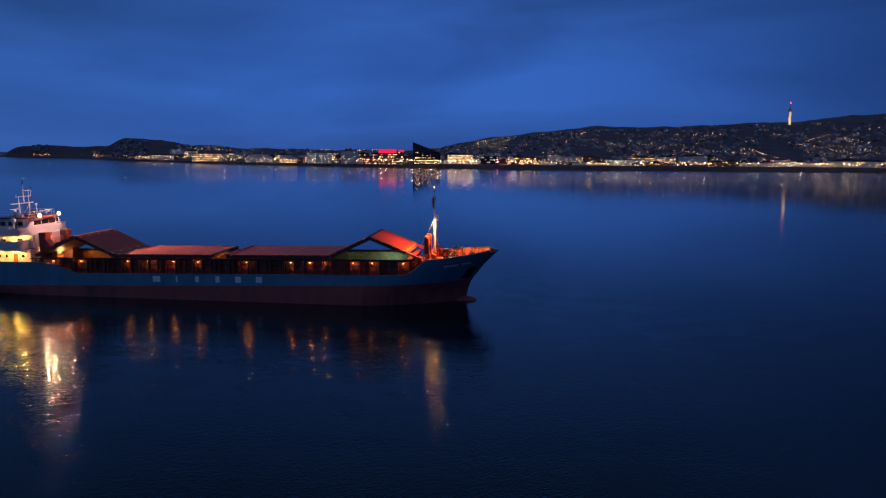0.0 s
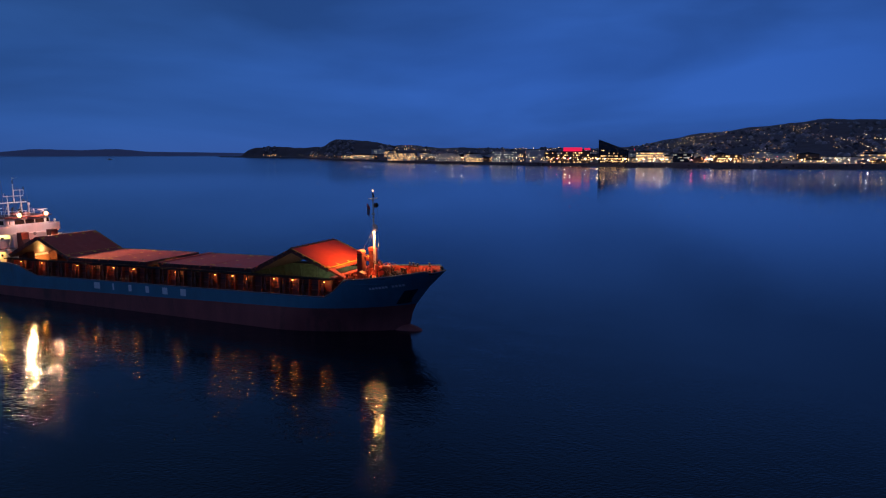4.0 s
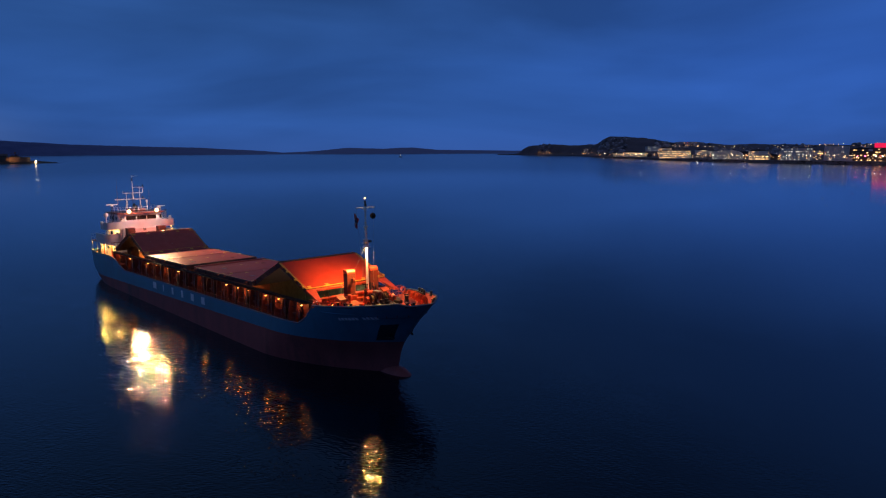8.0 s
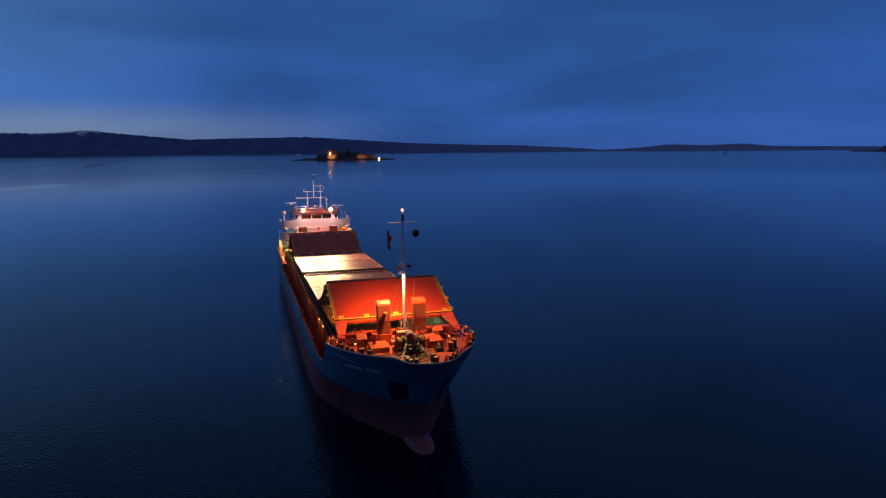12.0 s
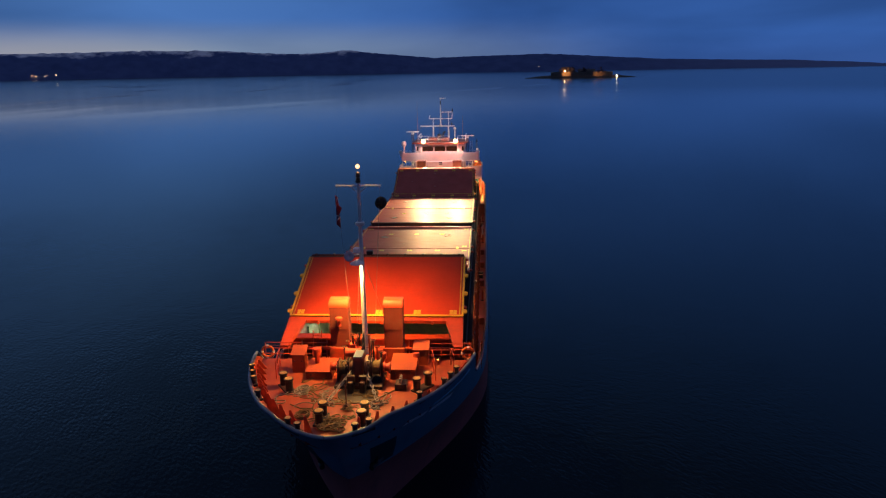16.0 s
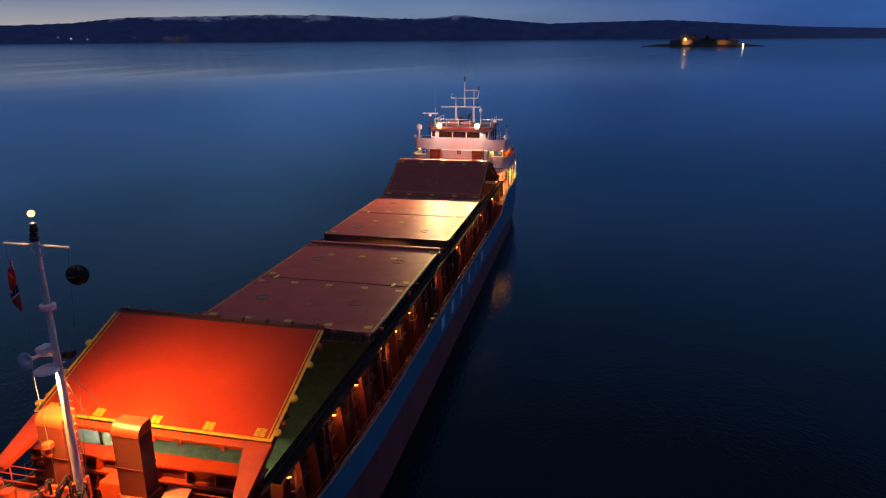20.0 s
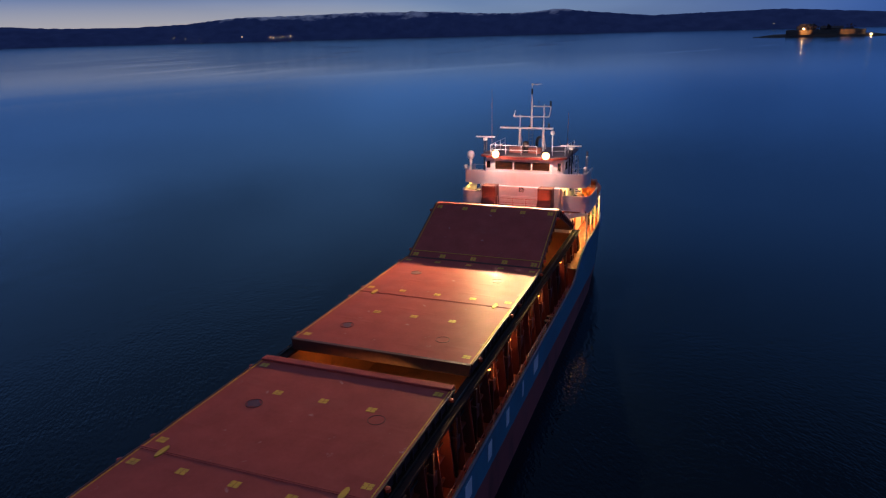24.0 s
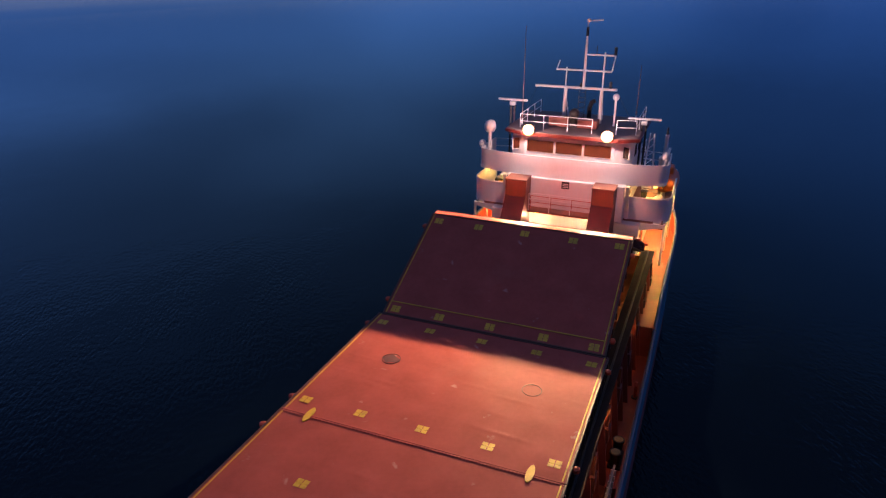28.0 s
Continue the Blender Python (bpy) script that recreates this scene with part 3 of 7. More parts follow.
def bent(bm, pts, r, seg=8):
    """A round bar along a line of points."""
    pts = [Vector(p) for p in pts]
    last = None
    up = None
    for i, p in enumerate(pts):
        d = (pts[min(i + 1, len(pts) - 1)] - pts[max(i - 1, 0)]).normalized()
        if up is None:
            up = d.orthogonal().normalized()
        a = (up - d * up.dot(d)).normalized()
        up = a
        b = d.cross(a)
        ring = [bm.verts.new(p + r * (math.cos(2 * math.pi * k / seg) * a + math.sin(2 * math.pi * k / seg) * b)) for k in range(seg)]
        if last:
            for k in range(seg):
                bm.faces.new((last[k], last[(k + 1) % seg], ring[(k + 1) % seg], ring[k]))
        last = ring
    return bm


def lathe(bm, profile, seg=20, centre=(0, 0, 0)):
    """A body of revolution about z from (radius, height) pairs."""
    last = None
    c = Vector(centre)
    for r, z in profile:
        ring = [bm.verts.new(c + Vector((max(r, 1e-4) * math.cos(2 * math.pi * k / seg), max(r, 1e-4) * math.sin(2 * math.pi * k / seg), z))) for k in range(seg)]
        if last:
            for k in range(seg):
                bm.faces.new((last[k], last[(k + 1) % seg], ring[(k + 1) % seg], ring[k]))
        last = ring
    return bm


def prism(bm, outline, axis, a, b):
    """An outline of (u, v) pairs drawn out along an axis from a to b. y: u is x, v is z; x: u is y, v is z; z: u is x, v is y."""
    def at(u, v, w):
        return {"y": (u, w, v), "x": (w, u, v), "z": (u, v, w)}[axis]
    r0, r1 = [bm.verts.new(at(u, v, a)) for u, v in outline], [bm.verts.new(at(u, v, b)) for u, v in outline]
    n = len(outline)
    for i in range(n):
        bm.faces.new((r0[i], r0[(i + 1) % n], r1[(i + 1) % n], r1[i]))
    bm.faces.new(r0[::-1])
    bm.faces.new(r1)
    return bm


def sheet(bm, grid):
    """Quads over a grid of points."""
    v = [[bm.verts.new(p) for p in row] for row in grid]
    for i in range(len(v) - 1):
        for j in range(len(v[0]) - 1):
            bm.faces.new((v[i][j], v[i + 1][j], v[i + 1][j + 1], v[i][j + 1]))
    return bm


def B():
    return bmesh.new()


def mesh(name, bm, mat, smooth=False):
    bmesh.ops.recalc_face_normals(bm, faces=bm.faces)
    me = bpy.data.meshes.new(name)
    bm.to_mesh(me)
    bm.free()
    me.materials.append(M[mat] if isinstance(mat, str) else mat)
    if smooth:
        me.shade_smooth()
        if smooth is not True:
            me.set_sharp_from_angle(angle=radians(smooth))
    return me


def part(name, bm, mat, parent, label="", smooth=False):
    ob = new(name, mesh(name, bm, mat, smooth) if isinstance(bm, bmesh.types.BMesh) else bm)
    ob.parent = parent
    if label:
        ob["label"] = label
    return ob


def thing(name, label, category, group="", kind="", at=None):
    ob = new(name)
    ob.empty_display_size = 0.2
    ob.matrix_world = TRIM if at is None else at
    return tagged(ob, label, category, group, kind)


def solo(name, bm, mat, label, category, group="", kind="", at=None, smooth=False):
    ob = new(name, mesh(name, bm, mat, smooth))
    ob.matrix_world = TRIM if at is None else at
    return tagged(ob, label, category, group, kind)


def aboard(x, y, z, rx=0, ry=0, rz=0):
    return TRIM @ pose(x, y, z, rx, ry, rz)


def lerp(pairs, x):
    return float(np.interp(x, [p[0] for p in pairs], [p[1] for p in pairs]))


def smooth01(x):
    x = min(max(x, 0.0), 1.0)
    return x * x * (3 - 2 * x)

# ---- the fjord: water, far mountains, city shore, fort island ----
def flat_water():
    bm = B()
    s = 9000
    n = 170
    sheet(bm, [[(-s + 2 * s * i / n, -s + 2 * s * j / n, 0) for j in range(n + 1)] for i in range(n + 1)])
    solo("water", bm, "water", "dark calm fjord water at dusk with fine ripples", "water", kind="structure", at=Matrix.Identity(4))


flat_water()


def mountain_material():
    m = bpy.data.materials.new("haze_tinted_mountain")
    m.use_nodes = True
    N, L = nodes_of(m.node_tree)
    out, b = N.new("ShaderNodeOutputMaterial"), N.new("ShaderNodeBsdfPrincipled")
    L.new(b.outputs[0], out.inputs[0])
    b.inputs["Roughness"].default_value = 1.0
    b.inputs["Specular IOR Level"].default_value = 0.0
    co, sep, n = N.new("ShaderNodeTexCoord"), N.new("ShaderNodeSeparateXYZ"), N.new("ShaderNodeTexNoise")
    L.new(co.outputs["Object"], sep.inputs[0])
    L.new(co.outputs["Object"], n.inputs["Vector"])
    n.inputs["Scale"].default_value, n.inputs["Detail"].default_value = 0.012, 8.0
    ma = N.new("ShaderNodeMath")
    ma.operation = "MULTIPLY_ADD"
    ma.inputs[1].default_value = 130.0
    L.new(n.outputs["Fac"], ma.inputs[0])
    L.new(sep.outputs["Z"], ma.inputs[2])
    r = N.new("ShaderNodeMapRange")
    r.inputs["From Min"].default_value, r.inputs["From Max"].default_value = 196, 222
    L.new(ma.outputs[0], r.inputs["Value"])
    r1 = N.new("ShaderNodeMapRange")
    r1.inputs["From Min"].default_value, r1.inputs["From Max"].default_value = 0.3, 0.7
    L.new(n.outputs["Fac"], r1.inputs["Value"])
    # the blue in the slope colours stands in for haze
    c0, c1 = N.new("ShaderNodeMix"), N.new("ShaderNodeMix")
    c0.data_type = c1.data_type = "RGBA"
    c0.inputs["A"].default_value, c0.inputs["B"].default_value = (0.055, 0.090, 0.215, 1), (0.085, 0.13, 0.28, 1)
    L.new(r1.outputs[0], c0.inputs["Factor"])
    L.new(c0.outputs["Result"], c1.inputs["A"])
    c1.inputs["B"].default_value = (0.62, 0.66, 0.74, 1)
    L.new(r.outputs[0], c1.inputs["Factor"])
    # base colour paled towards the open fjord, in place of distance haze
    far, hazed = N.new("ShaderNodeMapRange"), N.new("ShaderNodeMix")
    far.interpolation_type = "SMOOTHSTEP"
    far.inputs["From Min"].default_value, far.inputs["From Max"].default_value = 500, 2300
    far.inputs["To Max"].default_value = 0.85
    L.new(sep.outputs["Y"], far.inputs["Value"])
    hazed.data_type = "RGBA"
    L.new(far.outputs[0], hazed.inputs["Factor"])
    L.new(c1.outputs["Result"], hazed.inputs["A"])
    hazed.inputs["B"].default_value = (0.16, 0.21, 0.36, 1)
    L.new(hazed.outputs["Result"], b.inputs["Base Color"])
    return m


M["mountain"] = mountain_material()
SKYLINE = [(128, 14), (131.3, 19), (135.6, 24), (137.4, 26), (138.8, 38), (139.7, 43), (141, 38), (142, 34), (143.6, 38), (144.9, 42), (147, 24), (148.7, 15), (150.2, 10), (151.1, 17), (153, 28), (154.8, 35), (156.6, 44), (160, 50), (166, 66), (172, 98), (175, 112), (180, 106), (184, 98), (188, 128), (191, 156), (194, 136), (197, 138), (200, 154), (202.5, 161), (204.5, 160), (207, 162), (210, 156), (214, 148), (217, 142), (220, 112), (224, 98), (229, 100), (234, 125), (240, 150), (262, 130)]


def mountains():
    bm, grid = B(), []
    for i in range(541):
        az = 127 + 135 * i / 540
        H = lerp(SKYLINE, az)
        a = radians(az)
        row = []
        for d, f in ((4380, -0.1), (4420, 0.02), (4470, 0.22), (4540, 0.45), (4610, 0.68), (4680, 0.88), (4730, 1.0), (4780, 0.9), (4810, -0.1)):
            k = noise.noise(Vector((az * 0.55, d * 0.012, 1.0))) + 0.5 * noise.noise(Vector((az * 1.7, d * 0.03, 5.0)))
            z = H * f
            if 0.1 < f < 0.95:
                z *= 1 + (0.35 if f < 0.6 else 0.08) * k
            z += (1.3 * noise.noise(Vector((az * 6, d * 0.1, 2.0))) + 0.03 * H * noise.noise(Vector((az * 2.4, 3.3, 2.0))) + 0.022 * H * noise.noise(Vector((az * 5.3, 1.3, 7.0)))) * (f > 0.1)
            row.append((40 + d * math.cos(a), d * math.sin(a), z))
        grid.append(row)
    sheet(bm, grid)
    solo("mountain_range", bm, "mountain", "fjord mountains tinted blue as by haze, with a dusting of snow on the tops", "mountain", kind="structure", at=Matrix.Identity(4), smooth=True)


mountains()
CX, CY = 47.0, -104.0
SHORE = [(50, 1637), (63, 1306), (76.1, 1137), (88.8, 1084), (97.5, 1134), (106.3, 1233), (115, 1438), (118.5, 1700), (121.3, 1900), (122.6, 2150), (124, 2500), (128, 2900), (129.5, 3110), (131, 3300)]
TOP = [(50, 235), (55, 230), (63, 214), (66, 204), (69, 184), (72, 178), (76, 170), (80, 158), (84, 168), (88, 140), (92, 112), (95, 78), (97, 52), (99, 38), (104, 40), (108, 38), (113, 42), (117.3, 52), (118.7, 60), (120.0, 66), (121.6, 64), (122.6, 44), (124, 42), (127, 46), (128.6, 36), (129.4, 8), (130, -2), (131, -6)]
CREST = [(50, 3700), (92, 3600), (99, 3300), (113, 2900), (118, 2350), (122, 2420), (124, 2800), (129, 3220), (131, 3350)]


def polar(az, d, z=0.0):
    a = radians(az)
    return Vector((CX + d * math.cos(a), CY + d * math.sin(a), z))


def city_height(az, d):
    s, c = lerp(SHORE, az), lerp(CREST, az)
    k = smooth01((d - s - 130) / max(c - s - 130, 60.0))
    bumps = 7.0 * noise.noise(Vector((az * 0.5, d * 0.004, 0))) + 2.5 * noise.noise(Vector((az * 2.3, d * 0.02, 4)))
    return 4.2 + (lerp(TOP, az) - 4.2) * k + bumps * min(k * 3, 1.0)


def city_ground():
    bm, grid = B(), []
    for i in range(325):
        az = 50 + 81 * i / 324
        s, c = lerp(SHORE, az), lerp(CREST, az)
        edge = 5 * noise.noise(Vector((az * 3, 0, 9)))
        mole = 2.6 * smooth01((97.5 - az) / 1.0)  # breakwater raised here to fit the dark band in the camera's view
        row = [polar(az, s - 9 + edge - 2 * mole, -4), polar(az, s + edge, 3.6 + mole), polar(az, s + 8 + edge, 4.6 + mole), polar(az, s + 26, 4.2 + 0.4 * mole)]
        for k in range(1, 19):
            d = s + 26 + (c + 120 - s - 26) * k / 18
            z = city_height(az, min(d, c)) - max(d - c, 0) * 0.3
            row.append(polar(az, d, z))
        row.append(polar(az, c + 320, -30))
        grid.append(row)
    sheet(bm, grid)
    solo("city_shore", bm, "wood", "dark wooded city slope behind a low quay", "ground", kind="structure", at=Matrix.Identity(4), smooth=True)
    # rubble breakwater along the quay
    bm = B()
    rng = random.Random(5)
    for i in range(900):
        az = rng.uniform(52, 121)
        s = lerp(SHORE, az)
        p = polar(az, s + rng.uniform(-8, 6), rng.uniform(-0.5, 4.4))
        r = rng.uniform(1.0, 2.6)
        q = [bm.verts.new(p + Vector((rng.uniform(-r, r), rng.uniform(-r, r), rng.uniform(-r, r) * 0.6))) for _ in range(6)]
        bmesh.ops.convex_hull(bm, input=q)
    for v in [v for v in bm.verts if not v.link_faces]:
        bm.verts.remove(v)
    solo("breakwater", bm, "rock", "dark rubble breakwater along the quay", "breakwater", kind="stuff", at=Matrix.Identity(4))


city_ground()


PANES = {}


def pane_at(parent, lit, u, z, w, h):
    """One lit window of a far building, on mesh data shared by all."""
    if lit not in PANES:
        PANES[lit] = mesh("window", box(B(), 0, 1, -0.15, 0.1, 0, 1), lit)
    part("window", PANES[lit], None, parent).matrix_basis = pose(u, 0, z) @ Matrix.Diagonal((w, 1, h, 1))


def block(name, label, az, d, width, depth, height, wall, lit, share, seed, roof="flat", base=None, storey=3.6, category="building"):
    """A far building that faces the water: walls, roof and a band of lit windows for each storey."""
    rng = random.Random(seed)
    z0 = city_height(az, d) - 1.0 if base is None else base
    p = polar(az, d, z0)
    t = thing(name, label, category, "city waterfront buildings", at=Matrix.Translation(p) @ pose(0, 0, 0, 0, 0, az - 90))
    part("wall", box(B(), -width / 2, width / 2, 0, depth, 0, height), wall, t)
    if roof == "flat":
        part("roof", box(B(), -width / 2 - 0.4, width / 2 + 0.4, -0.4, depth + 0.4, height, height + 0.7), "roofdark", t)
    elif roof == "gable":
        part("roof", prism(B(), [(-width / 2 - 0.6, height), (width / 2 + 0.6, height), (0, height + min(width * 0.28, 3.6))], "y", -0.6, depth + 0.6), "roofdark", t)
    else:
        pts = [(width / 2 * math.cos(math.pi * k / 12), height + width * 0.16 * math.sin(math.pi * k / 12)) for k in range(13)]
        part("roof", prism(B(), pts, "y", -0.4, depth), "plaster", t)
    n = max(int(height / storey), 1)
    for k in range(n):
        u = -width / 2 + 1.0
        z = (k + 0.35) * height / n
        while u < width / 2 - 2.2:
            w = rng.choice((1.4, 1.8, 2.6))
            if rng.random() < share:
                pane_at(t, lit, u, z, w, min(1.7, height / n * 0.5))
            u += w + rng.uniform(0.5, 1.3)
    return t


def city():
    S = lambda az, off=60: lerp(SHORE, az) + off
    # known shapes of the waterfront
    block("office_building", "pale office block with long rows of lit windows", 115.6, S(115.6), 62, 22, 17, "plaster", "window", 0.75, 1)
    block("warehouse", "wide pale quay shed with a rounded roof", 111.6, S(111.6, 50), 52, 30, 9, "plaster", "windowcool", 0.5, 2, "round")
    block("terminal_building", "low lit quay hall with a rounded roof", 109.3, S(109.3, 45), 34, 24, 8, "plaster", "window", 0.8, 3, "round")
    block("office_building", "grey harbour office block by the quay", 106.8, S(106.8), 46, 20, 21, "plaster", "windowcool", 0.35, 4)
    block("hotel_tower", "tall grey block with few lit windows", 104.3, S(104.3, 90), 34, 24, 24, "plaster", "windowcool", 0.22, 5)
    block("office_building", "brown office block on the quay", 102.6, S(102.6), 26, 20, 15, "brownwall", "window", 0.45, 6)
    t = block("concert_hall", "dark hall with a red lit attic band", 100.9, S(100.9), 48, 26, 20, "brownwall", "window", 0.4, 7)
    part("red_band", box(B(), -22, 10, -0.6, 0.1, 20.8, 27.5), "redsign", t, "red lit facade band")
    part("red_band", box(B(), 14, 24, -0.6, 0.1, 23.0, 26.5), "redsign", t, "red lit facade band")
    # wedge-shaped black office house
    az = 97.9
    p = polar(az, S(az, 40), 3.6)
    t = thing("wedge_office", "black wedge-shaped office house with a sloping roof", "building", "city waterfront buildings", at=Matrix.Translation(p) @ pose(0, 0, 0, 0, 0, az - 90))
    part("wall", prism(B(), [(-24, 0), (24, 0), (24, 21), (-24, 39)], "y", 0, 36), "blackglass", t)
    part("roof", prism(B(), [(-24.5, 39.2), (24.5, 21.0), (24.5, 21.7), (-24.5, 39.9)], "y", -0.5, 36.5), "roofdark", t, "dark solar roof")
    rng = random.Random(8)
    for k, (z, lo, hi) in enumerate(((3, -22, 22), (7.5, -22, 22), (12, -20, 14), (16.5, -20, 8), (21, -19, -2), (26, -19, -10))):
        u = lo
        while u < hi:
            w = rng.uniform(0.8, 2.4)
            if rng.random() < 0.75 - 0.10 * k:
                pane_at(t, "window", u, z, w, 1.5)
            u += w + rng.uniform(0.2, 1.2)
    block("office_building", "pale office block with bright window rows", 95.1, S(95.1), 44, 20, 19, "plaster", "window", 0.85, 9)
    block("office_building", "dark office block with a bright ground floor", 92.6, S(92.6), 32, 20, 17, "blackglass", "windowcool", 0.4, 10)
    block("apartment_house", "brick apartment house behind the quay", 89.5, S(89.5), 44, 18, 15, "brownwall", "window", 0.5, 11)
    # the rest of the waterfront
    rng = random.Random(21)
    styles = (("apartment_house", "grey apartment house near the water", "plaster", "flat"), ("warehouse", "low grey harbour warehouse", "plaster", "gable"), ("brick_house", "brown brick town house", "brownwall", "gable"), ("office_building", "grey town office block", "plaster", "flat"))
    az = 120.2
    while az > 55:
        row = rng.choice((0, 0, 1, 2))
        nm, lb, wl, rf = rng.choice(styles)
        w = rng.uniform(16, 46)
        busy = any(abs(az - q) < 1.2 for q in (115.6, 111.6, 106.8, 104.3, 100.9, 97.9, 95.1))
        if not busy or row:
            block(nm, lb, az, S(az, 60 + row * 110 + rng.uniform(0, 40)), w, 16, rng.uniform(7, 13) + 3 * row, wl, rng.choice(("window", "window", "windowcool")), rng.uniform(0.12, 0.5), rng.random(), rf)
        az -= rng.uniform(0.45, 1.1)
    # houses on the slopes, too many to count
    bm = B()
    for i in range(3600):
        az = rng.uniform(52, 127.5)
        s, c = lerp(SHORE, az), lerp(CREST, az)
        if az > 121 and rng.random() < 0.7:
            continue
        d = s + 170 + (c - s - 170) * 0.70 * rng.random() ** 1.2
        if noise.noise(Vector((az * 0.35, d * 0.0028, 2.5))) > 0.22:
            continue  # wooded patches between the streets
        z = city_height(az, d) - 1.5
        w, dp, h = rng.uniform(7, 13), rng.uniform(7, 10), rng.uniform(4, 6.5)
        m = Matrix.Translation(polar(az, d, z)) @ pose(0, 0, 0, 0, 0, az - 90 + rng.uniform(-30, 30))
        for q in ([(-w / 2, 0), (w / 2, 0), (w / 2, h), (0, h + w * 0.3), (-w / 2, h)],):
            r0, r1 = [bm.verts.new(m @ Vector((u, 0, v))) for u, v in q], [bm.verts.new(m @ Vector((u, dp, v))) for u, v in q]
            bm.faces.new(r0)
            for k in range(5):
                bm.faces.new((r0[k], r0[(k + 1) % 5], r1[(k + 1) % 5], r1[k]))
    solo("hillside_houses", bm, "houses", "small pale houses spread over the dark slopes", "houses", kind="stuff", at=Matrix.Identity(4))

    def sparks(name, label, mat, count, size, seed, lift=(3, 9), near=1.0, lo=54, hi=127.5):
        rng, bm = random.Random(seed), B()
        k = 0
        while k < count:
            az = rng.uniform(lo, hi)
            s, c = lerp(SHORE, az), lerp(CREST, az)
            if az > 117 and rng.random() < 0.6:
                continue
            f = 0.70 * rng.random() ** near
            d = s + 24 + (c - s - 40) * f
            if f > 0.12 and (noise.noise(Vector((az * 0.35, d * 0.0028, 2.5))) > 0.2 or noise.noise(Vector((az * 0.8, d * 0.006, 7))) < 0.04):
                continue
            p = polar(az, d, city_height(az, d) + rng.uniform(*lift))
            r = rng.uniform(*size) * (0.55 + d / 2600)
            o = [bm.verts.new(p + Vector(e) * r) for e in ((1, 0, 0), (-1, 0, 0), (0, 1, 0), (0, -1, 0), (0, 0, 1), (0, 0, -1))]
            for a in (0, 1):
                for b in (2, 3):
                    for e in (4, 5):
                        bm.faces.new((o[a], o[b], o[e]))
            k += 1
        solo(name, bm, mat, label, "lights", kind="stuff", at=Matrix.Identity(4))

    def streets():
        """Rows of street lamps that follow the slopes."""
        rng, bm = random.Random(77), B()
        for _ in range(85):
            az, f = rng.uniform(54, 117), 0.66 * rng.random() ** 1.1
            da, df = rng.choice((-1, 1)) * rng.uniform(0.14, 0.30), rng.uniform(-0.012, 0.012)
            if noise.noise(Vector((az * 0.35, (lerp(SHORE, az) + 900 * f) * 0.0028, 2.5))) > 0.25:
                continue
            for k in range(rng.randint(6, 20)):
                az, f = az + da * rng.uniform(0.6, 1.4), min(max(f + df, 0.05), 0.68)
                if not 54 < az < 118 or rng.random() < 0.2:
                    continue
                s, c = lerp(SHORE, az), lerp(CREST, az)
                d = s + 24 + (c - s - 40) * f
                p, r = polar(az, d, city_height(az, d) + 7), rng.uniform(0.3, 0.75) * (0.55 + d / 2600)
                o = [bm.verts.new(p + Vector(e) * r) for e in ((1, 0, 0), (-1, 0, 0), (0, 1, 0), (0, -1, 0), (0, 0, 1), (0, 0, -1))]
                for a in (0, 1):
                    for b in (2, 3):
                        for e in (4, 5):
                            bm.faces.new((o[a], o[b], o[e]))
        solo("street_lights", bm, "quaylamp", "rows of warm street lights that follow the slopes", "lights", kind="stuff", at=Matrix.Identity(4))

    sparks("hillside_lights", "warm lights of houses and streets on the slopes", "citywarm", 950, (0.2, 0.85), 31, near=1.5)
    streets()
    sparks("hillside_lights", "pale lights of houses and streets on the slopes", "citywhite", 520, (0.22, 0.6), 32, near=1.15)
    sparks("quay_lights", "warm street lamps along the quay", "quaylamp", 90, (0.4, 0.9), 33, (4, 9), near=9.0, hi=121)
    sparks("quay_lights", "pale street lamps along the quay", "citywhite", 80, (0.4, 0.9), 34, (4, 9), near=9.0, hi=121)
    sparks("waterfront_lights", "small bright lamps and shop windows along the waterfront", "quaylamp", 420, (0.25, 0.75), 36, (2, 11), near=3.0, hi=121)
    sparks("signal_lights", "scattered red lights in the city", "cityred", 16, (0.5, 0.9), 35, (5, 12), near=1.5, lo=60)
    # tall communications tower on the ridge
    az, d = 69.8, 3000
    p = polar(az, d, 150)
    t = thing("tower", "tall concrete tower with a lit shaft and a red top light", "tower", at=Matrix.Translation(p) @ Matrix.Diagonal((0.72, 0.72, 0.72, 1)))
    part("shaft", lathe(B(), [(9, -10), (7.5, 0), (6.2, 42), (6.5, 68), (6.5, 70), (0, 70)], 20), "plaster", t, "floodlit concrete shaft", True)
    part("pod", lathe(B(), [(6, 66), (10.5, 70), (11, 76), (8, 80), (0, 80)], 24), "roofdark", t, "dark round restaurant pod", 40)
    part("aerial", rod(B(), (0, 0, 80), (0, 0, 112), 1.3, 0.7), "roofdark", t)
    part("top_light", lathe(B(), [(0, 108), (2.6, 111), (2.6, 113), (0, 116)], 12), "cityredhot", t, "red top light")


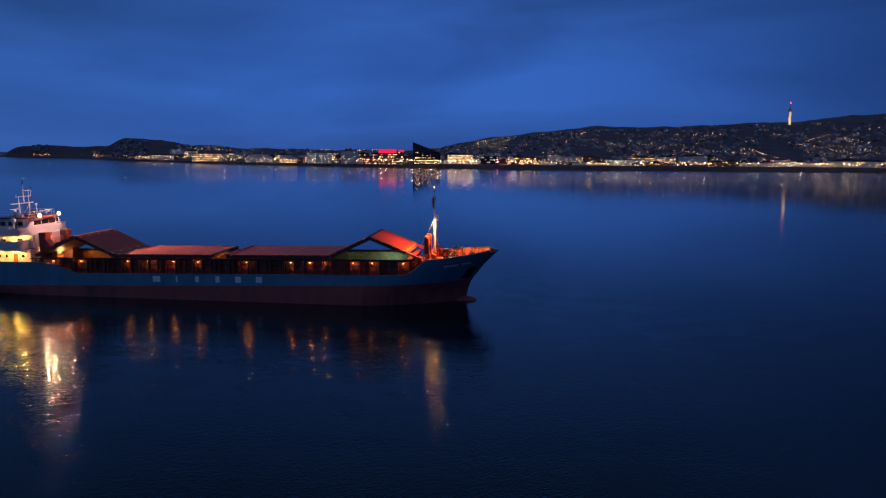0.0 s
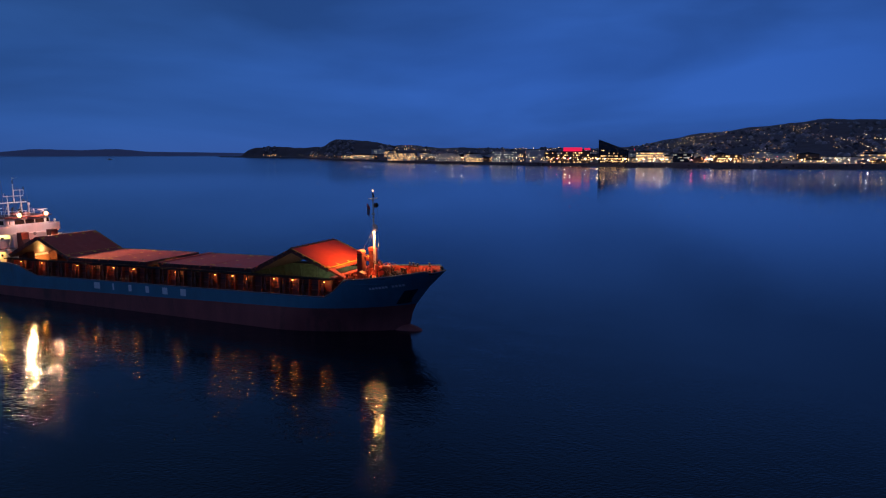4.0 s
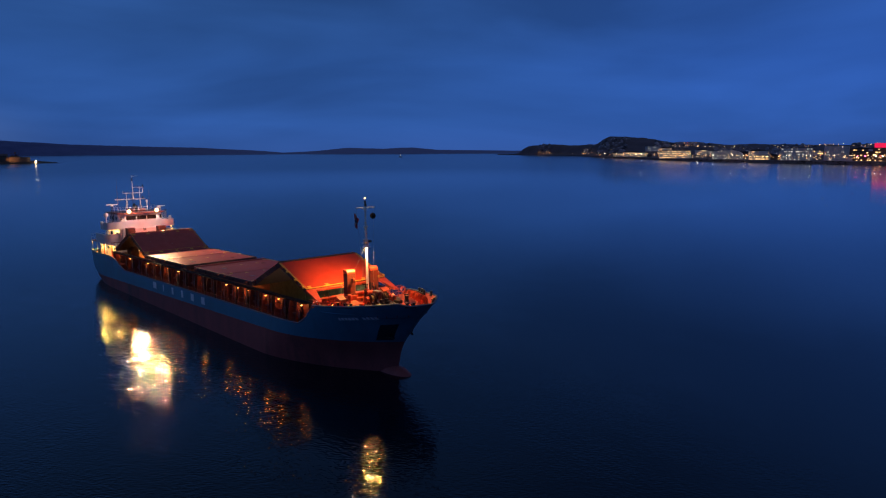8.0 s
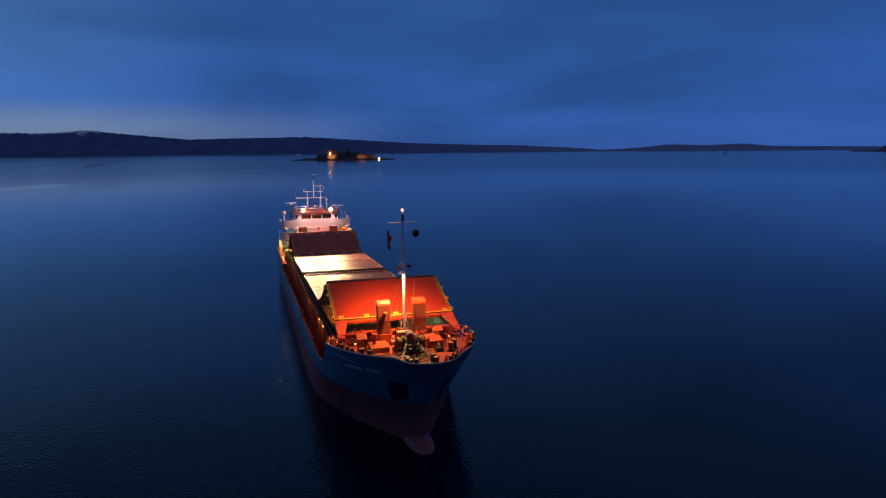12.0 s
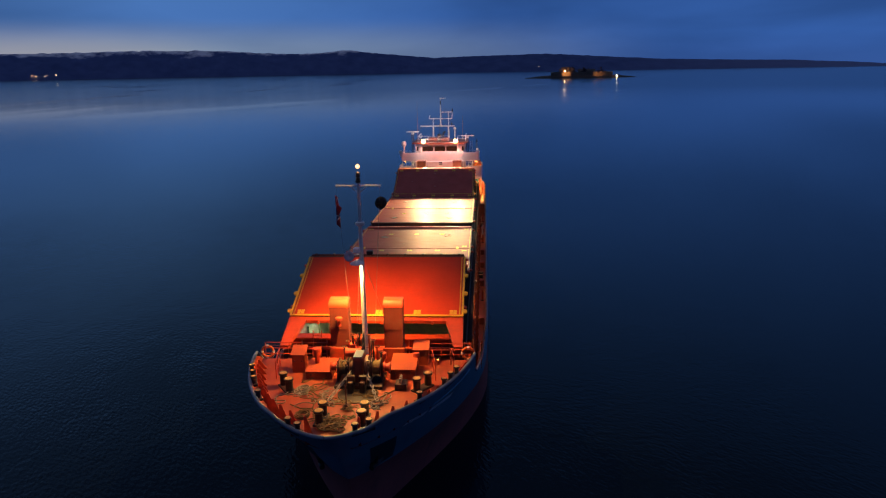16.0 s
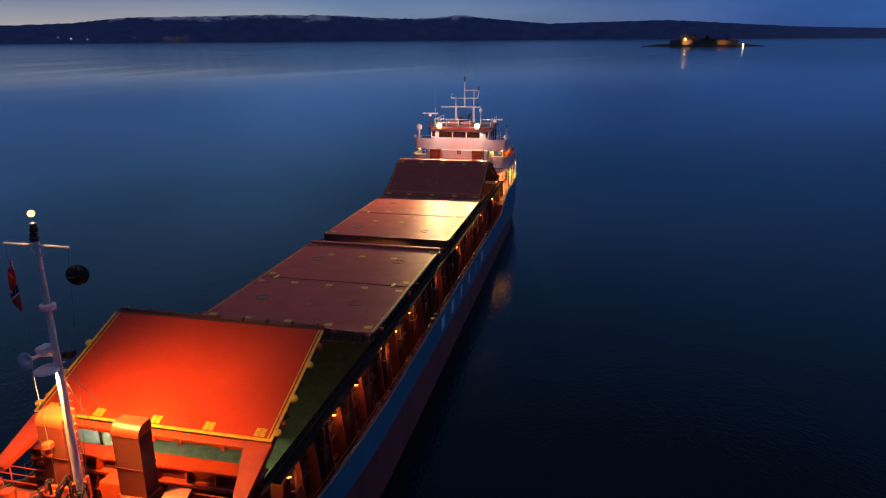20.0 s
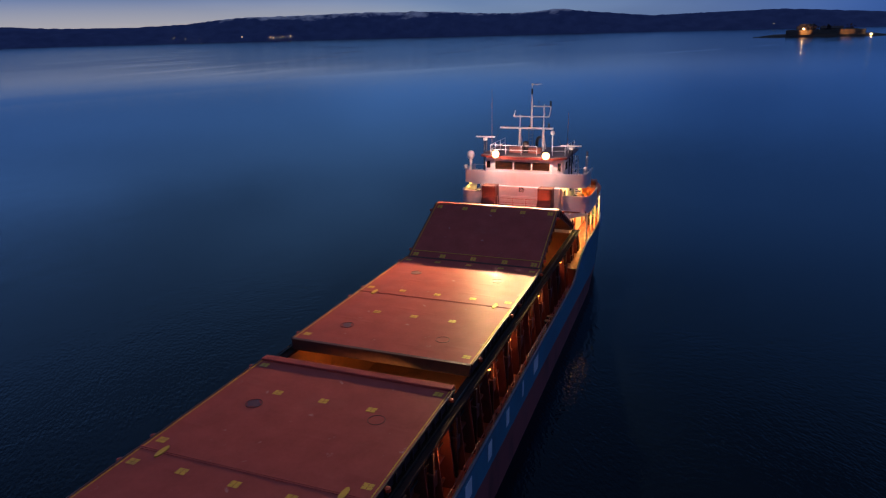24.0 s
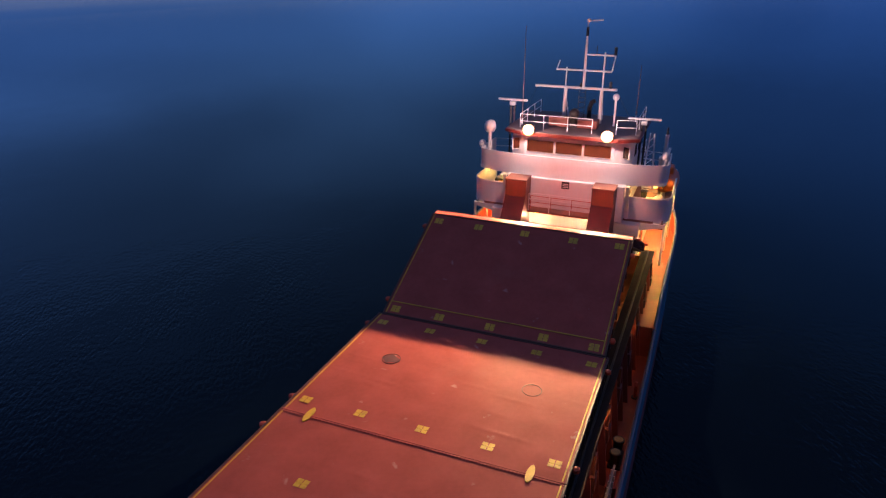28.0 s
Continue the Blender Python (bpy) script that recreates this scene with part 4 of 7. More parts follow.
def quay_lamps():
    """Single strong lamps on posts along the quay, whose light falls far out over the water."""
    warm = (119.43, 118.82, 114.37, 113.76, 111.18, 110.34, 105.73, 101.72, 101.31, 99.09, 98.5, 97.53, 96.96, 96.7, 95.48, 94.21, 94.0, 90.7, 89.13, 84.42, 82.21, 81.51, 79.5, 77.0, 75.52, 72.32, 69.94, 68.79, 67.58, 67.09, 66.02, 63.75, 61.2, 58.6)
    pale = (121.57, 118.32, 112.58, 107.37, 100.09, 96.03, 94.7, 93.7, 90.48, 87.49, 83.04, 80.35, 71.7, 67.82, 65.74)
    red = (102.84, 102.34, 91.94, 90.93)
    post = mesh("post", rod(B(), (0, 0, 0), (0, 0, 8), 0.12, 0.08, 6), "roofdark")
    for group, mat, lab in ((warm, "streetlamp", "warm lamp on a tall post along the quay"), (pale, "streetwhite", "white lamp on a tall post along the quay"), (red, "streetred", "red harbour lamp on a post by the quay")):
        glass_me = mesh("lamp_glass", lathe(B(), [(0, 7.5), (0.42, 7.7), (0.55, 8.0), (0.42, 8.35), (0, 8.5)], 8), mat)
        for az in group:
            t = thing("quay_lamp", lab, "street lamp", "quay lamps", at=Matrix.Translation(polar(az, lerp(SHORE, az) + 12, 4.0)))
            part("post", post, None, t)
            part("lamp_glass", glass_me, None, t)


quay_lamps()
M["cityredhot"] = glowing("red_obstruction_light", (1.0, 0.05, 0.10), 6.0)
city()


def far_shore_lights():
    rng, bm = random.Random(3), B()
    for az0, n, spread in ((217, 30, 4.0), (213, 12, 1.5), (176, 4, 1.5), (186, 3, 2)):
        for _ in range(n):
            a = radians(az0 + rng.gauss(0, spread * 0.5))
            d = rng.uniform(4440, 4500)
            p = Vector((40 + d * math.cos(a), d * math.sin(a), rng.uniform(6, 30)))
            r = rng.uniform(1.4, 2.6)
            q = [bm.verts.new(p + Vector(e) * r) for e in ((1, 0, 0), (-1, 0, 0), (0, 1, 0), (0, -1, 0), (0, 0, 1), (0, 0, -1))]
            for i in (0, 1):
                for j in (2, 3):
                    for k in (4, 5):
                        bm.faces.new((q[i], q[j], q[k]))
    solo("village_lights", bm, "quaylamp", "small warm lights of a village under the mountains", "lights", kind="stuff", at=Matrix.Identity(4))


far_shore_lights()


def fort_island():
    cx, cy = -1440.0, 213.0
    bm, grid = B(), []
    for i in range(49):
        a = 2 * math.pi * i / 48
        row = []
        for f, z in ((1.0, -2), (0.97, 0.9), (0.86, 2.2), (0.76, 3.4), (0.66, 4.6), (0.0, 5.0)):
            k = 1 + 0.10 * noise.noise(Vector((math.cos(a) * 3, math.sin(a) * 3, f))) * (f > 0)
            row.append((cx + 52 * f * k * math.cos(a), cy + 118 * f * k * math.sin(a), z + (0.8 * noise.noise(Vector((a * 4, f * 9, 3))) if 0 < f < 1 else 0)))
        grid.append(row)
    sheet(bm, grid)
    solo("island", bm, "rock", "low dark rocky island in the fjord", "island", kind="structure", at=Matrix.Identity(4), smooth=True)
    t = thing("fort", "old stone fort with floodlit walls on the island", "fort", at=Matrix.Translation((cx, cy, 4)))
    ring = [(34, -66), (36, 20), (30, 62), (-20, 66), (-34, 20), (-32, -60)]
    for i, (p, q) in enumerate(zip(ring, ring[1:] + ring[:1])):
        bm = B()
        prism(bm, [(p[0], p[1]), (q[0], q[1]), (q[0] * 0.93, q[1] * 0.93), (p[0] * 0.93, p[1] * 0.93)], "z", -2, 8.0)
        part("rampart", bm, "stonewall", t)
    part("keep", lathe(B(), [(17, 0), (16, 11), (16, 12), (12, 12), (12, 15), (0, 16)], 28, (0, -30, 3)), "stonewall", t, "round stone keep")
    part("barrack", box(B(), -8, 6, -5, 30, 3, 10), "stonewall", t)
    part("barrack_roof", prism(B(), [(-9, 10), (7, 10), (-1, 14)], "y", -6, 31), "roofdark", t)
    part("gatehouse", box(B(), 20, 30, 30, 50, 0, 9), "stonewall", t)
    rng = random.Random(4)
    bm = B()
    for k in range(9):
        x, y = rng.uniform(-20, 25), rng.uniform(-45, 50)
        for _ in range(26):
            p = Vector((x + rng.gauss(0, 3), y + rng.gauss(0, 3), 6 + abs(rng.gauss(4, 3))))
            bmesh.ops.create_icosphere(bm, subdivisions=1, radius=rng.uniform(1.0, 2.0), matrix=Matrix.Translation(p))
    solo("fort_trees", bm, "wood", "dark bushy trees inside the fort walls", "trees", kind="stuff", at=Matrix.Translation((cx, cy, 4)))
    for y, x, z, r in ((-37, 30, 14.0, 1.5), (69, 40, 3.6, 1.5)):
        part("lamp", lathe(B(), [(0, z - 4 - r), (r, z - 4), (0, z - 4 + r)], 10, (x, y, 0)), "islelamp", t, "bright quay lamp")


M["islelamp"] = glowing("fort_lamp_glass", (1.0, 0.62, 0.28), 26.0, sampled=True)
fort_island()

# ---- the cargo ship: hull, decks, coaming ----
HALF = 6.7
DECK, POOP, FORE = 3.05, 4.75, 5.75


def sheer(x):
    """Height of the hull's upper edge."""
    if x < -20.5:
        return 3.95 + 1.75 * smooth01((-20.5 - x) / 6.5)
    if x < 30.6:
        return 4.02 + 0.08 * smooth01((x + 20) / 50)
    if x < 33.8:
        return 4.1 + 2.3 * smooth01((x - 30.6) / 3.2)
    return 6.4 + 1.08 * ((x - 33.8) / 10.2) ** 1.35 - 0.42 * smooth01((x - 42.4) / 0.7)


def stem(z):
    return lerp([(-3, 38.6), (0, 39.1), (1.6, 39.5), (2.6, 40.0), (5.0, 41.9), (7.2, 44.2), (7.5, 44.3)], z)


def stern(z):
    return lerp([(-3, -35), (0.2, -38.8), (1.4, -40.4), (3.0, -40.9), (7, -41.2)], z)


def half_breadth(x, z, s=-1):
    d = max(stem(z) - x, 0.0)
    run = lerp([(-3, 18), (0, 16.5), (2.5, 14.5), (7.5, 13.0)], z)
    p = lerp([(-3, 1.7), (2, 1.95), (5, 2.0), (7.5, 2.05)], z)
    q = lerp([(1.0, 1.0), (4.0, 0.74), (6.0, 0.66)], z)
    b = HALF * (1 - (1 - min(d / run, 1)) ** p) ** q
    e = max(x - stern(z), 0.0)
    full = lerp([(-3, 0.25), (0.5, 0.62), (2.5, 0.82), (6, 0.86)], z)
    back = lerp([(-3, 16), (1, 10), (6, 8)], z)
    b *= full + (1 - full) * (1 - (1 - min(e / back, 1)) ** 2.2)
    if z < -1.5:
        b *= 1 - 0.12 * (-1.5 - z)
    if s > 0:
        b -= 0.42 * smooth01((x - 20) / 13) * smooth01(b / 3.5)
    return b


def stations(z):
    a, b = stern(z), stem(z)
    s = [0.0, 0.01, 0.025, 0.05, 0.08, 0.12, 0.16, 0.19, 0.215, 0.24, 0.265, 0.30]
    s += [0.30 + 0.44 * k / 14 for k in range(1, 15)]
    s += [0.74 + 0.26 * (1 - (1 - k / 48) ** 1.6) for k in range(1, 49)]
    return [a + (b - a) * q for q in s]


def split_line(x):
    return 2.33 + 0.0095 * x


def shell(bm, side, low, high, levels, inset=0.0):
    """One side of the hull between two heights that depend on x."""
    n = len(stations(0))
    grid = []
    for i in range(n):
        col = []
        for k in range(levels + 1):
            z = 3.0
            for _ in range(6):
                x = stations(z)[i]
                lo, hi = low(x), high(x)
                z = lo + (hi - lo) * k / levels
            x = stations(z)[i]
            col.append((x, side * max(half_breadth(x, z, side) - inset, 0.0), z))
        grid.append(col)
    sheet(bm, grid)
    return grid


def build_hull():
    ship = thing("ship_hull", "blue cargo ship hull with a red bottom, afloat empty", "ship")
    bm = B()
    for s in (-1, 1):
        SKIN = shell(bm, s, split_line, sheer, 18)
    # transom
    zs = [split_line(-41) + (5.7 - split_line(-41)) * k / 6 for k in range(7)]
    sheet(bm, [[(stern(z), half_breadth(stern(z), z) * q, z) for z in zs] for q in (-1, -0.5, 0, 0.5, 1)])
    bmesh.ops.remove_doubles(bm, verts=bm.verts, dist=0.004)
    part("hull", bm, "blue", ship, "blue painted hull side", 35)
    bm = B()
    for s in (-1, 1):
        shell(bm, s, lambda x: -2.6, lambda x: split_line(x), 8)
    sheet(bm, [[(stern(z), half_breadth(stern(z), z) * q, z) for z in (-2.6, -1, 0.2, 1, split_line(-41))] for q in (-1, -0.5, 0, 0.5, 1)])
    bmesh.ops.remove_doubles(bm, verts=bm.verts, dist=0.004)
    part("bottom", bm, "boot", ship, "dark red bottom paint", 35)
    # bulbous bow
    bm, grid = B(), []
    for k in range(15):
        f = k / 14
        r = 1.40 * math.sqrt(max(1 - (f * 1.0) ** 2.4, 0.0))
        x = 36.6 + 4.35 * f
        grid.append([(x, 0.92 * r * math.cos(2 * math.pi * q / 24), -1.55 + 1.06 * r * math.sin(2 * math.pi * q / 24) + 0.35 * f) for q in range(25)])
    sheet(bm, grid)
    bmesh.ops.remove_doubles(bm, verts=bm.verts, dist=0.003)
    part("bulb", bm, "boot", ship, "rounded red bulbous bow at the waterline", True)
    # inner bulwark skin and rail cap
    for s in (-1, 1):
        bm = B()
        shell(bm, s, lambda x: min(lerp([(-41, POOP), (-24, POOP), (-22, DECK), (32.5, DECK), (33.4, FORE), (44, FORE)], x), sheer(x) - 0.05), sheer, 2, 0.14)
        part("bulwark", bm, "redbul", ship, "inner side of the bulwark")
        pts = []
        for i, q in enumerate(stations(6.0)):
            x = q
            for _ in range(4):
                x = stations(sheer(x))[i]
            z = sheer(x)
            pts.append((x, s * max(half_breadth(x, z, s) - 0.07, 0), z + 0.02))
        part("rail_cap", bent(B(), pts, 0.10, 6), "capblue", ship, "bulwark rail cap", True)
    # decks
    def deck(name, x0, x1, z, mat, n=40, inset=0.1, hold=False):
        bm = B()
        xs = [x0 + (x1 - x0) * k / n for k in range(n + 1)]
        if hold:
            # a strip along one side of the open hold
            for q in hold:
                for zz in (z, z - 0.12):
                    sheet(bm, [[(x, 5.12 * q, zz), (x, (half_breadth(x, zz, q) - inset) * q, zz)] for x in xs])
            part(name, bm, mat, ship)
            return
        sheet(bm, [[(x, max(half_breadth(x, z, q) - inset, 0.02) * q, z) for q in (-1, -0.5, 0, 0.5, 1)] for x in xs])
        sheet(bm, [[(x, max(half_breadth(x, z, q) - inset, 0.02) * q, z - 0.12) for q in (-1, 0, 1)] for x in xs])
        part(name, bm, mat, ship)
    for q in (-1, 1):
        deck("side_deck", -23.5, 30.95, DECK, "deck", hold=(q,))
        deck("poop_deck", -29.95, -23.2, POOP, "deck", 8, hold=(q,))
    deck("side_deck", 30.95, 33.6, DECK, "deck", 4)
    deck("poop_deck", -41.0, -29.95, POOP, "deck", 20)
    deck("forecastle_deck", 32.9, 42.35, FORE, "deck")
    bm = B()
    b = half_breadth(32.9, DECK, 1) - 0.15
    box(bm, 32.85, 32.95, -b, b, DECK, FORE)
    part("forecastle_bulkhead", bm, "coaming", ship)
    box_b = B()
    box(box_b, -23.3, -23.2, -6.5, 6.5, DECK, POOP)
    part("poop_bulkhead", box_b, "coaming", ship)
    # raised strakes and fender bars along the sheer of the bow
    for s in (-1, 1):
        for z0, x0, x1 in ((5.9, 34.5, 38.6),):
            pts = [(x, s * (half_breadth(x, z0, s) + 0.02), z0) for x in (x0 + (x1 - x0) * k / 30 for k in range(31))]
            part("strake", bent(B(), pts, 0.035, 6), "blue", ship)
        # anchor pocket: a dark patch along the flare that paints in the recess's shade
        bm = B()
        grid = [[Vector((x, s * (half_breadth(x, z, s) + 0.012), z)) for x, y, z in row] for row in SKIN if 38.9 < row[6][0] < 40.6]
        sheet(bm, [row[1:10] for row in grid])
        part("anchor_pocket", bm, "pocket", ship, "dark patch painted as a shaded anchor pocket", True)
        bm = B()
        y = half_breadth(39.7, 3.5, s) + 0.05
        rod(bm, (40.0, s * (y + 0.12), 4.3), (39.6, s * (y - 0.05), 3.2), 0.10, seg=8)
        rod(bm, (39.1, s * (y + 0.15), 3.3), (40.0, s * (y - 0.2), 3.25), 0.13, seg=8)
        part("anchor", bm, "dark", ship, "dark stowed anchor")
    # company name on each side: six plain white marks, and the ship's name as a row of small bars
    for s in (-1, 1):
        for k in range(6):
            x = -8.3 + 3.28 * k
            w = (0.60, 0.14, 0.30, 0.32, 0.46, 0.48)[k]
            bm = B()
            y = s * (half_breadth(x, 3.2) + 0.006)
            box(bm, x - w, x + w, min(y, y + 0.012 * s), max(y, y + 0.012 * s), 2.84, 3.78)
            part("name_mark", bm, "letter", ship, "plain white painted mark")
        for k in range(11):
            if k == 6:
                continue
            x = 36.2 + 0.36 * k
            z = 5.42 + 0.035 * k
            y0, y1 = half_breadth(x, z, s) + 0.02, half_breadth(x + 0.27, z, s) + 0.02
            y2, y3 = half_breadth(x, z - 0.3, s) + 0.02, half_breadth(x + 0.27, z - 0.3, s) + 0.02
            bm = B()
            bm.faces.new([bm.verts.new(q) for q in ((x, s * y0, z), (x + 0.27, s * y1, z + 0.01), (x + 0.27, s * y3, z - 0.29), (x, s * y2, z - 0.3))])
            part("name_bar", bm, "letter", ship, "plain pale painted bar")
    return ship


M["pocket"] = material("shaded_blue_pocket_paint", (0.014, 0.032, 0.045), 0.6, vary=0.3, scale=2)
M["post"] = material("dark_red_post_paint", (0.07, 0.022, 0.016), 0.5, vary=0.35, scale=3, fine=25, stain=(0.03, 0.02, 0.018))
M["coamingbar"] = material("worn_dark_steel", (0.026, 0.019, 0.019), 0.75, 0.0, vary=0.3, scale=2, spec=0.08)
M["olive"] = material("mottled_green_hold_paint", (0.17, 0.19, 0.11), 0.6, vary=0.45, scale=1.6, fine=7, bump=0.6, stain=(0.07, 0.06, 0.03), stain_amount=0.7)
M["redbul"] = M["redsteel"]
M["capblue"] = material("worn_blue_rail_cap", (0.10, 0.14, 0.19), 0.5, vary=0.3, scale=2)
HULL = build_hull()


def bulwark_stays():
    """Sloping plates that hold the bulwark of the forecastle."""
    me = None
    for s in (-1, 1):
        for k in range(13):
            x = 34.4 + 0.72 * k
            if x > 43.0:
                break
            z = FORE
            h = sheer(x) - FORE - 0.12
            b = half_breadth(x, FORE + 0.3, s) - 0.16
            if b < 0.9:
                continue
            bm = B()
            prism(bm, [(0, 0), (0, h), (-0.10, h), (-0.48, 0)], "x", -0.02, 0.02)
            ob = part("bulwark_stay", bm, "redsteel", HULL)
            slope = math.degrees(math.atan2(half_breadth(x + 0.3, 6.2) - half_breadth(x - 0.3, 6.2), 0.6))
            ob.matrix_basis = pose(x, s * b, z, 0, 0, slope * 0.6 if s > 0 else 180 - slope * 0.6)


bulwark_stays()


def build_coaming():
    """Long hatch coaming round the one hold, with its stays, rails and the hold below."""
    c = thing("hatch_coaming", "oxide red hatch coaming with stays round the open hold", "coaming")
    x0, x1, y = -30.0, 31.0, 5.15
    for s in (-1, 1):
        part("coaming_side", box(B(), x0, x1, min(s * y, s * (y + 0.12)), max(s * y, s * (y + 0.12)), DECK, 6.1), "coaming", c)
        part("coaming_bar", box(B(), x0, x1, min(s * 5.0, s * 5.72), max(s * 5.0, s * 5.72), 6.08, 6.22, 0.03), "coamingbar", c, "dark coaming top bar")
        part("coaming_rail", box(B(), x0, x1, min(s * 5.27, s * 5.52), max(s * 5.27, s * 5.52), 4.62, 4.74, 0.02), "coaming", c)
        part("pipe", rod(B(), (x0 + 1, s * 5.45, 3.5), (x1 - 1, s * 5.45, 3.5), 0.09, seg=8), "coaming", c, "long deck pipe")
        part("pipe", rod(B(), (x0 + 1, s * 5.42, 5.35), (x1 - 1, s * 5.42, 5.35), 0.05, seg=8), "dark", c, "long deck pipe")
        stay = mesh("coaming_stay", prism(B(), [(5.27, DECK), (6.05, DECK), (5.72, 6.08), (5.27, 6.08)], "x", -0.03, 0.03), "coaming")
        post = mesh("coaming_post", box(box(B(), -0.10, 0.10, 5.60, 5.80, DECK, 6.1, 0.02), -0.24, 0.24, 5.56, 5.86, 4.5, 5.2, 0.03), "post")
        k = 0
        for i in range(41):
            x = x0 + 1.0 + 1.46 * i
            ob = part("coaming_stay", stay, None, c)
            ob.matrix_basis = pose(x, 0, 0, 0, 0, 0) @ Matrix.Diagonal((1, s, 1, 1))
            if i % 2 == 0:
                ob = part("coaming_post", post, None, c, "dark locker post" if k == 0 else "")
                ob.matrix_basis = pose(x + 0.55, 0, 0) @ Matrix.Diagonal((1, s, 1, 1))
                k += 1
    for x in (x0, x1 - 0.12):
        part("coaming_end", box(B(), x, x + 0.12, -5.15, 5.15, DECK, 5.85), "coaming", c)
    part("coaming_end_bar", box(B(), x1 - 0.5, x1 + 0.25, -5.0, 5.0, 6.24, 6.38, 0.03), "redsteel", c, "wide red end ledge")
    part("coaming_end_plate", box(B(), x1 - 0.12, x1 - 0.02, -5.0, 5.0, 5.6, 6.24), "redsteel", c)
    # hold
    for a, b, mt, z in ((-29.9, -23.5, "rust", 2.6), (-23.5, 4.0, "rust", 1.0), (4.0, 23.0, "olive", 1.0), (23.0, 30.85, "olive", 2.5)):
        for s in (-1, 1):
            part("hold_side", box(B(), a, b, min(s * 5.02, s * 5.1), max(s * 5.02, s * 5.1), z, 6.05), mt, c)
        part("tank_top", box(B(), a, b, -5.1, 5.1, z - 0.2, z), mt, c)
    part("hold_step", box(B(), 22.9, 23.0, -5.05, 5.05, 1.0, 2.5), "olive", c)
    part("hold_step", box(B(), -23.5, -23.4, -5.05, 5.05, 1.0, 2.6), "rust", c)
    part("hold_end", box(B(), 30.7, 30.85, -5.05, 5.05, 2.5, 5.85), "olive", c)
    part("hold_end", box(B(), -29.85, -29.75, -5.05, 5.05, 2.6, 5.85), "rust", c)
    for s in (-1, 1):
        frame_me = mesh("hold_frame", box(B(), -0.06, 0.06, 4.90, 5.02, 2.5, 5.7), "olive")
        for k in range(6):
            part("hold_frame", frame_me, None, c).matrix_basis = pose(13.5 + 2.8 * k, 0, 0) @ Matrix.Diagonal((1, s, 1, 1))


build_coaming()


def hatch_panel(label, length, width=10.5, thick=0.52, pads=(), ovals=(), rings=(), cross=None, ends=("hatchside", "hatchside"), tilt=None, at=(0, 0, 0), paint="hatch"):
    """A steel hatch cover panel, its top at z = 0, running from x = 0 to x = length."""
    t = thing("hatch_cover", label, "hatch cover", "hatch covers", at=TRIM @ Matrix.Translation(at) @ (pose(0, 0, 0, 0, tilt, 0) if tilt else Matrix.Identity(4)))
    h = width / 2
    rng = random.Random(length * 7 + at[0])
    bm = B()
    nx, ny = int(length / 0.085), 31
    dents = [(rng.uniform(0.4, length - 0.4), rng.uniform(-h + 0.6, h - 0.6), rng.uniform(0.4, 1.2), rng.uniform(0.004, 0.011), rng.uniform(0.05, 0.09)) for _ in range(14)]

    def swelling(x, y):
        """Gently dished plates between stiffeners, with short sharp buckles across them."""
        z = 0.018 * noise.noise(Vector((x * 0.95 + at[0], y * 1.2, 0)))
        for dx, dy, wide, high, thin in dents:
            v = (y - dy) / wide
            if abs(v) < 1 and abs(x - dx) < 4 * thin:
                z += high * (1 - v * v) * math.exp(-((x - dx - 0.06 * v) / thin) ** 2)
        return z

    g = [[(length * i / (nx - 1), -h + width * j / (ny - 1), swelling(length * i / (nx - 1), -h + width * j / (ny - 1))) for j in range(ny)] for i in range(nx)]
    sheet(bm, g)
    part("plate", bm, paint, t, "oxide red top plate", True)
    part("body", box(B(), 0.02, length - 0.02, -h + 0.02, h - 0.02, -thick, -0.035, 0.03), "hatchside", t, "dark panel body")
    me = mesh("side_stiffener", box(B(), -0.04, 0.04, -0.07, 0.07, -thick + 0.06, -0.04), "hatchside")
    for s in (-1, 1):
        for k in range(int(length / 0.8)):
            part("side_stiffener", me, None, t).matrix_basis = pose(0.4 + 0.8 * k, s * (h + 0.03), 0)
        part("edge_line", box(B(), 0.05, length - 0.05, min(s * (h - 0.14), s * (h - 0.09)), max(s * (h - 0.14), s * (h - 0.09)), 0.012, 0.020), "yellow", t, "narrow yellow edge line")
        part("edge_bar", box(B(), 0.0, length, min(s * (h - 0.03), s * (h + 0.05)), max(s * (h - 0.03), s * (h + 0.05)), -0.12, 0.03, 0.01), "hatchside", t)
    # end lips
    for x, mt in ((0.04, ends[0]), (length - 0.04, ends[1])):
        part("end_bar", box(B(), x - 0.04, x + 0.04, -h, h, -0.05, 0.022, 0.008), mt, t)
    if cross:
        part("cross_line", box(B(), cross - 0.025, cross + 0.025, -h + 0.1, h - 0.1, 0.008, 0.03, 0.005), "yellow", t, "narrow yellow cross bar")
    for x, y in pads:
        bm = B()
        for u in (-0.10, 0.10):
            for v in (-0.115, 0.115):
                box(bm, x + u - 0.085, x + u + 0.085, y + v - 0.10, y + v + 0.10, 0.008, 0.014)
        box(bm, x - 0.02, x + 0.02, y - 0.17, y + 0.17, 0.010, 0.018)
        part("lashing_pad", bm, "yellow", t, "yellow painted lashing pad")
    for x, y in ovals:
        bm = lathe(B(), [(0.36, 0.008), (0.36, 0.05), (0.0, 0.05)], 20)
        bmesh.ops.scale(bm, vec=(1.15, 0.36, 1), verts=bm.verts)
        bmesh.ops.translate(bm, vec=(x, y, 0), verts=bm.verts)
        part("oval_plate", bm, "yellow", t, "yellow oval lifting plate")
    for x, y in rings:
        bm = lathe(B(), [(0.39, 0.006), (0.39, 0.020), (0.365, 0.020), (0.365, 0.006)], 24, (x, y, 0))
        part("ring_mark", bm, "hatchside", t, "dark round welded ring")
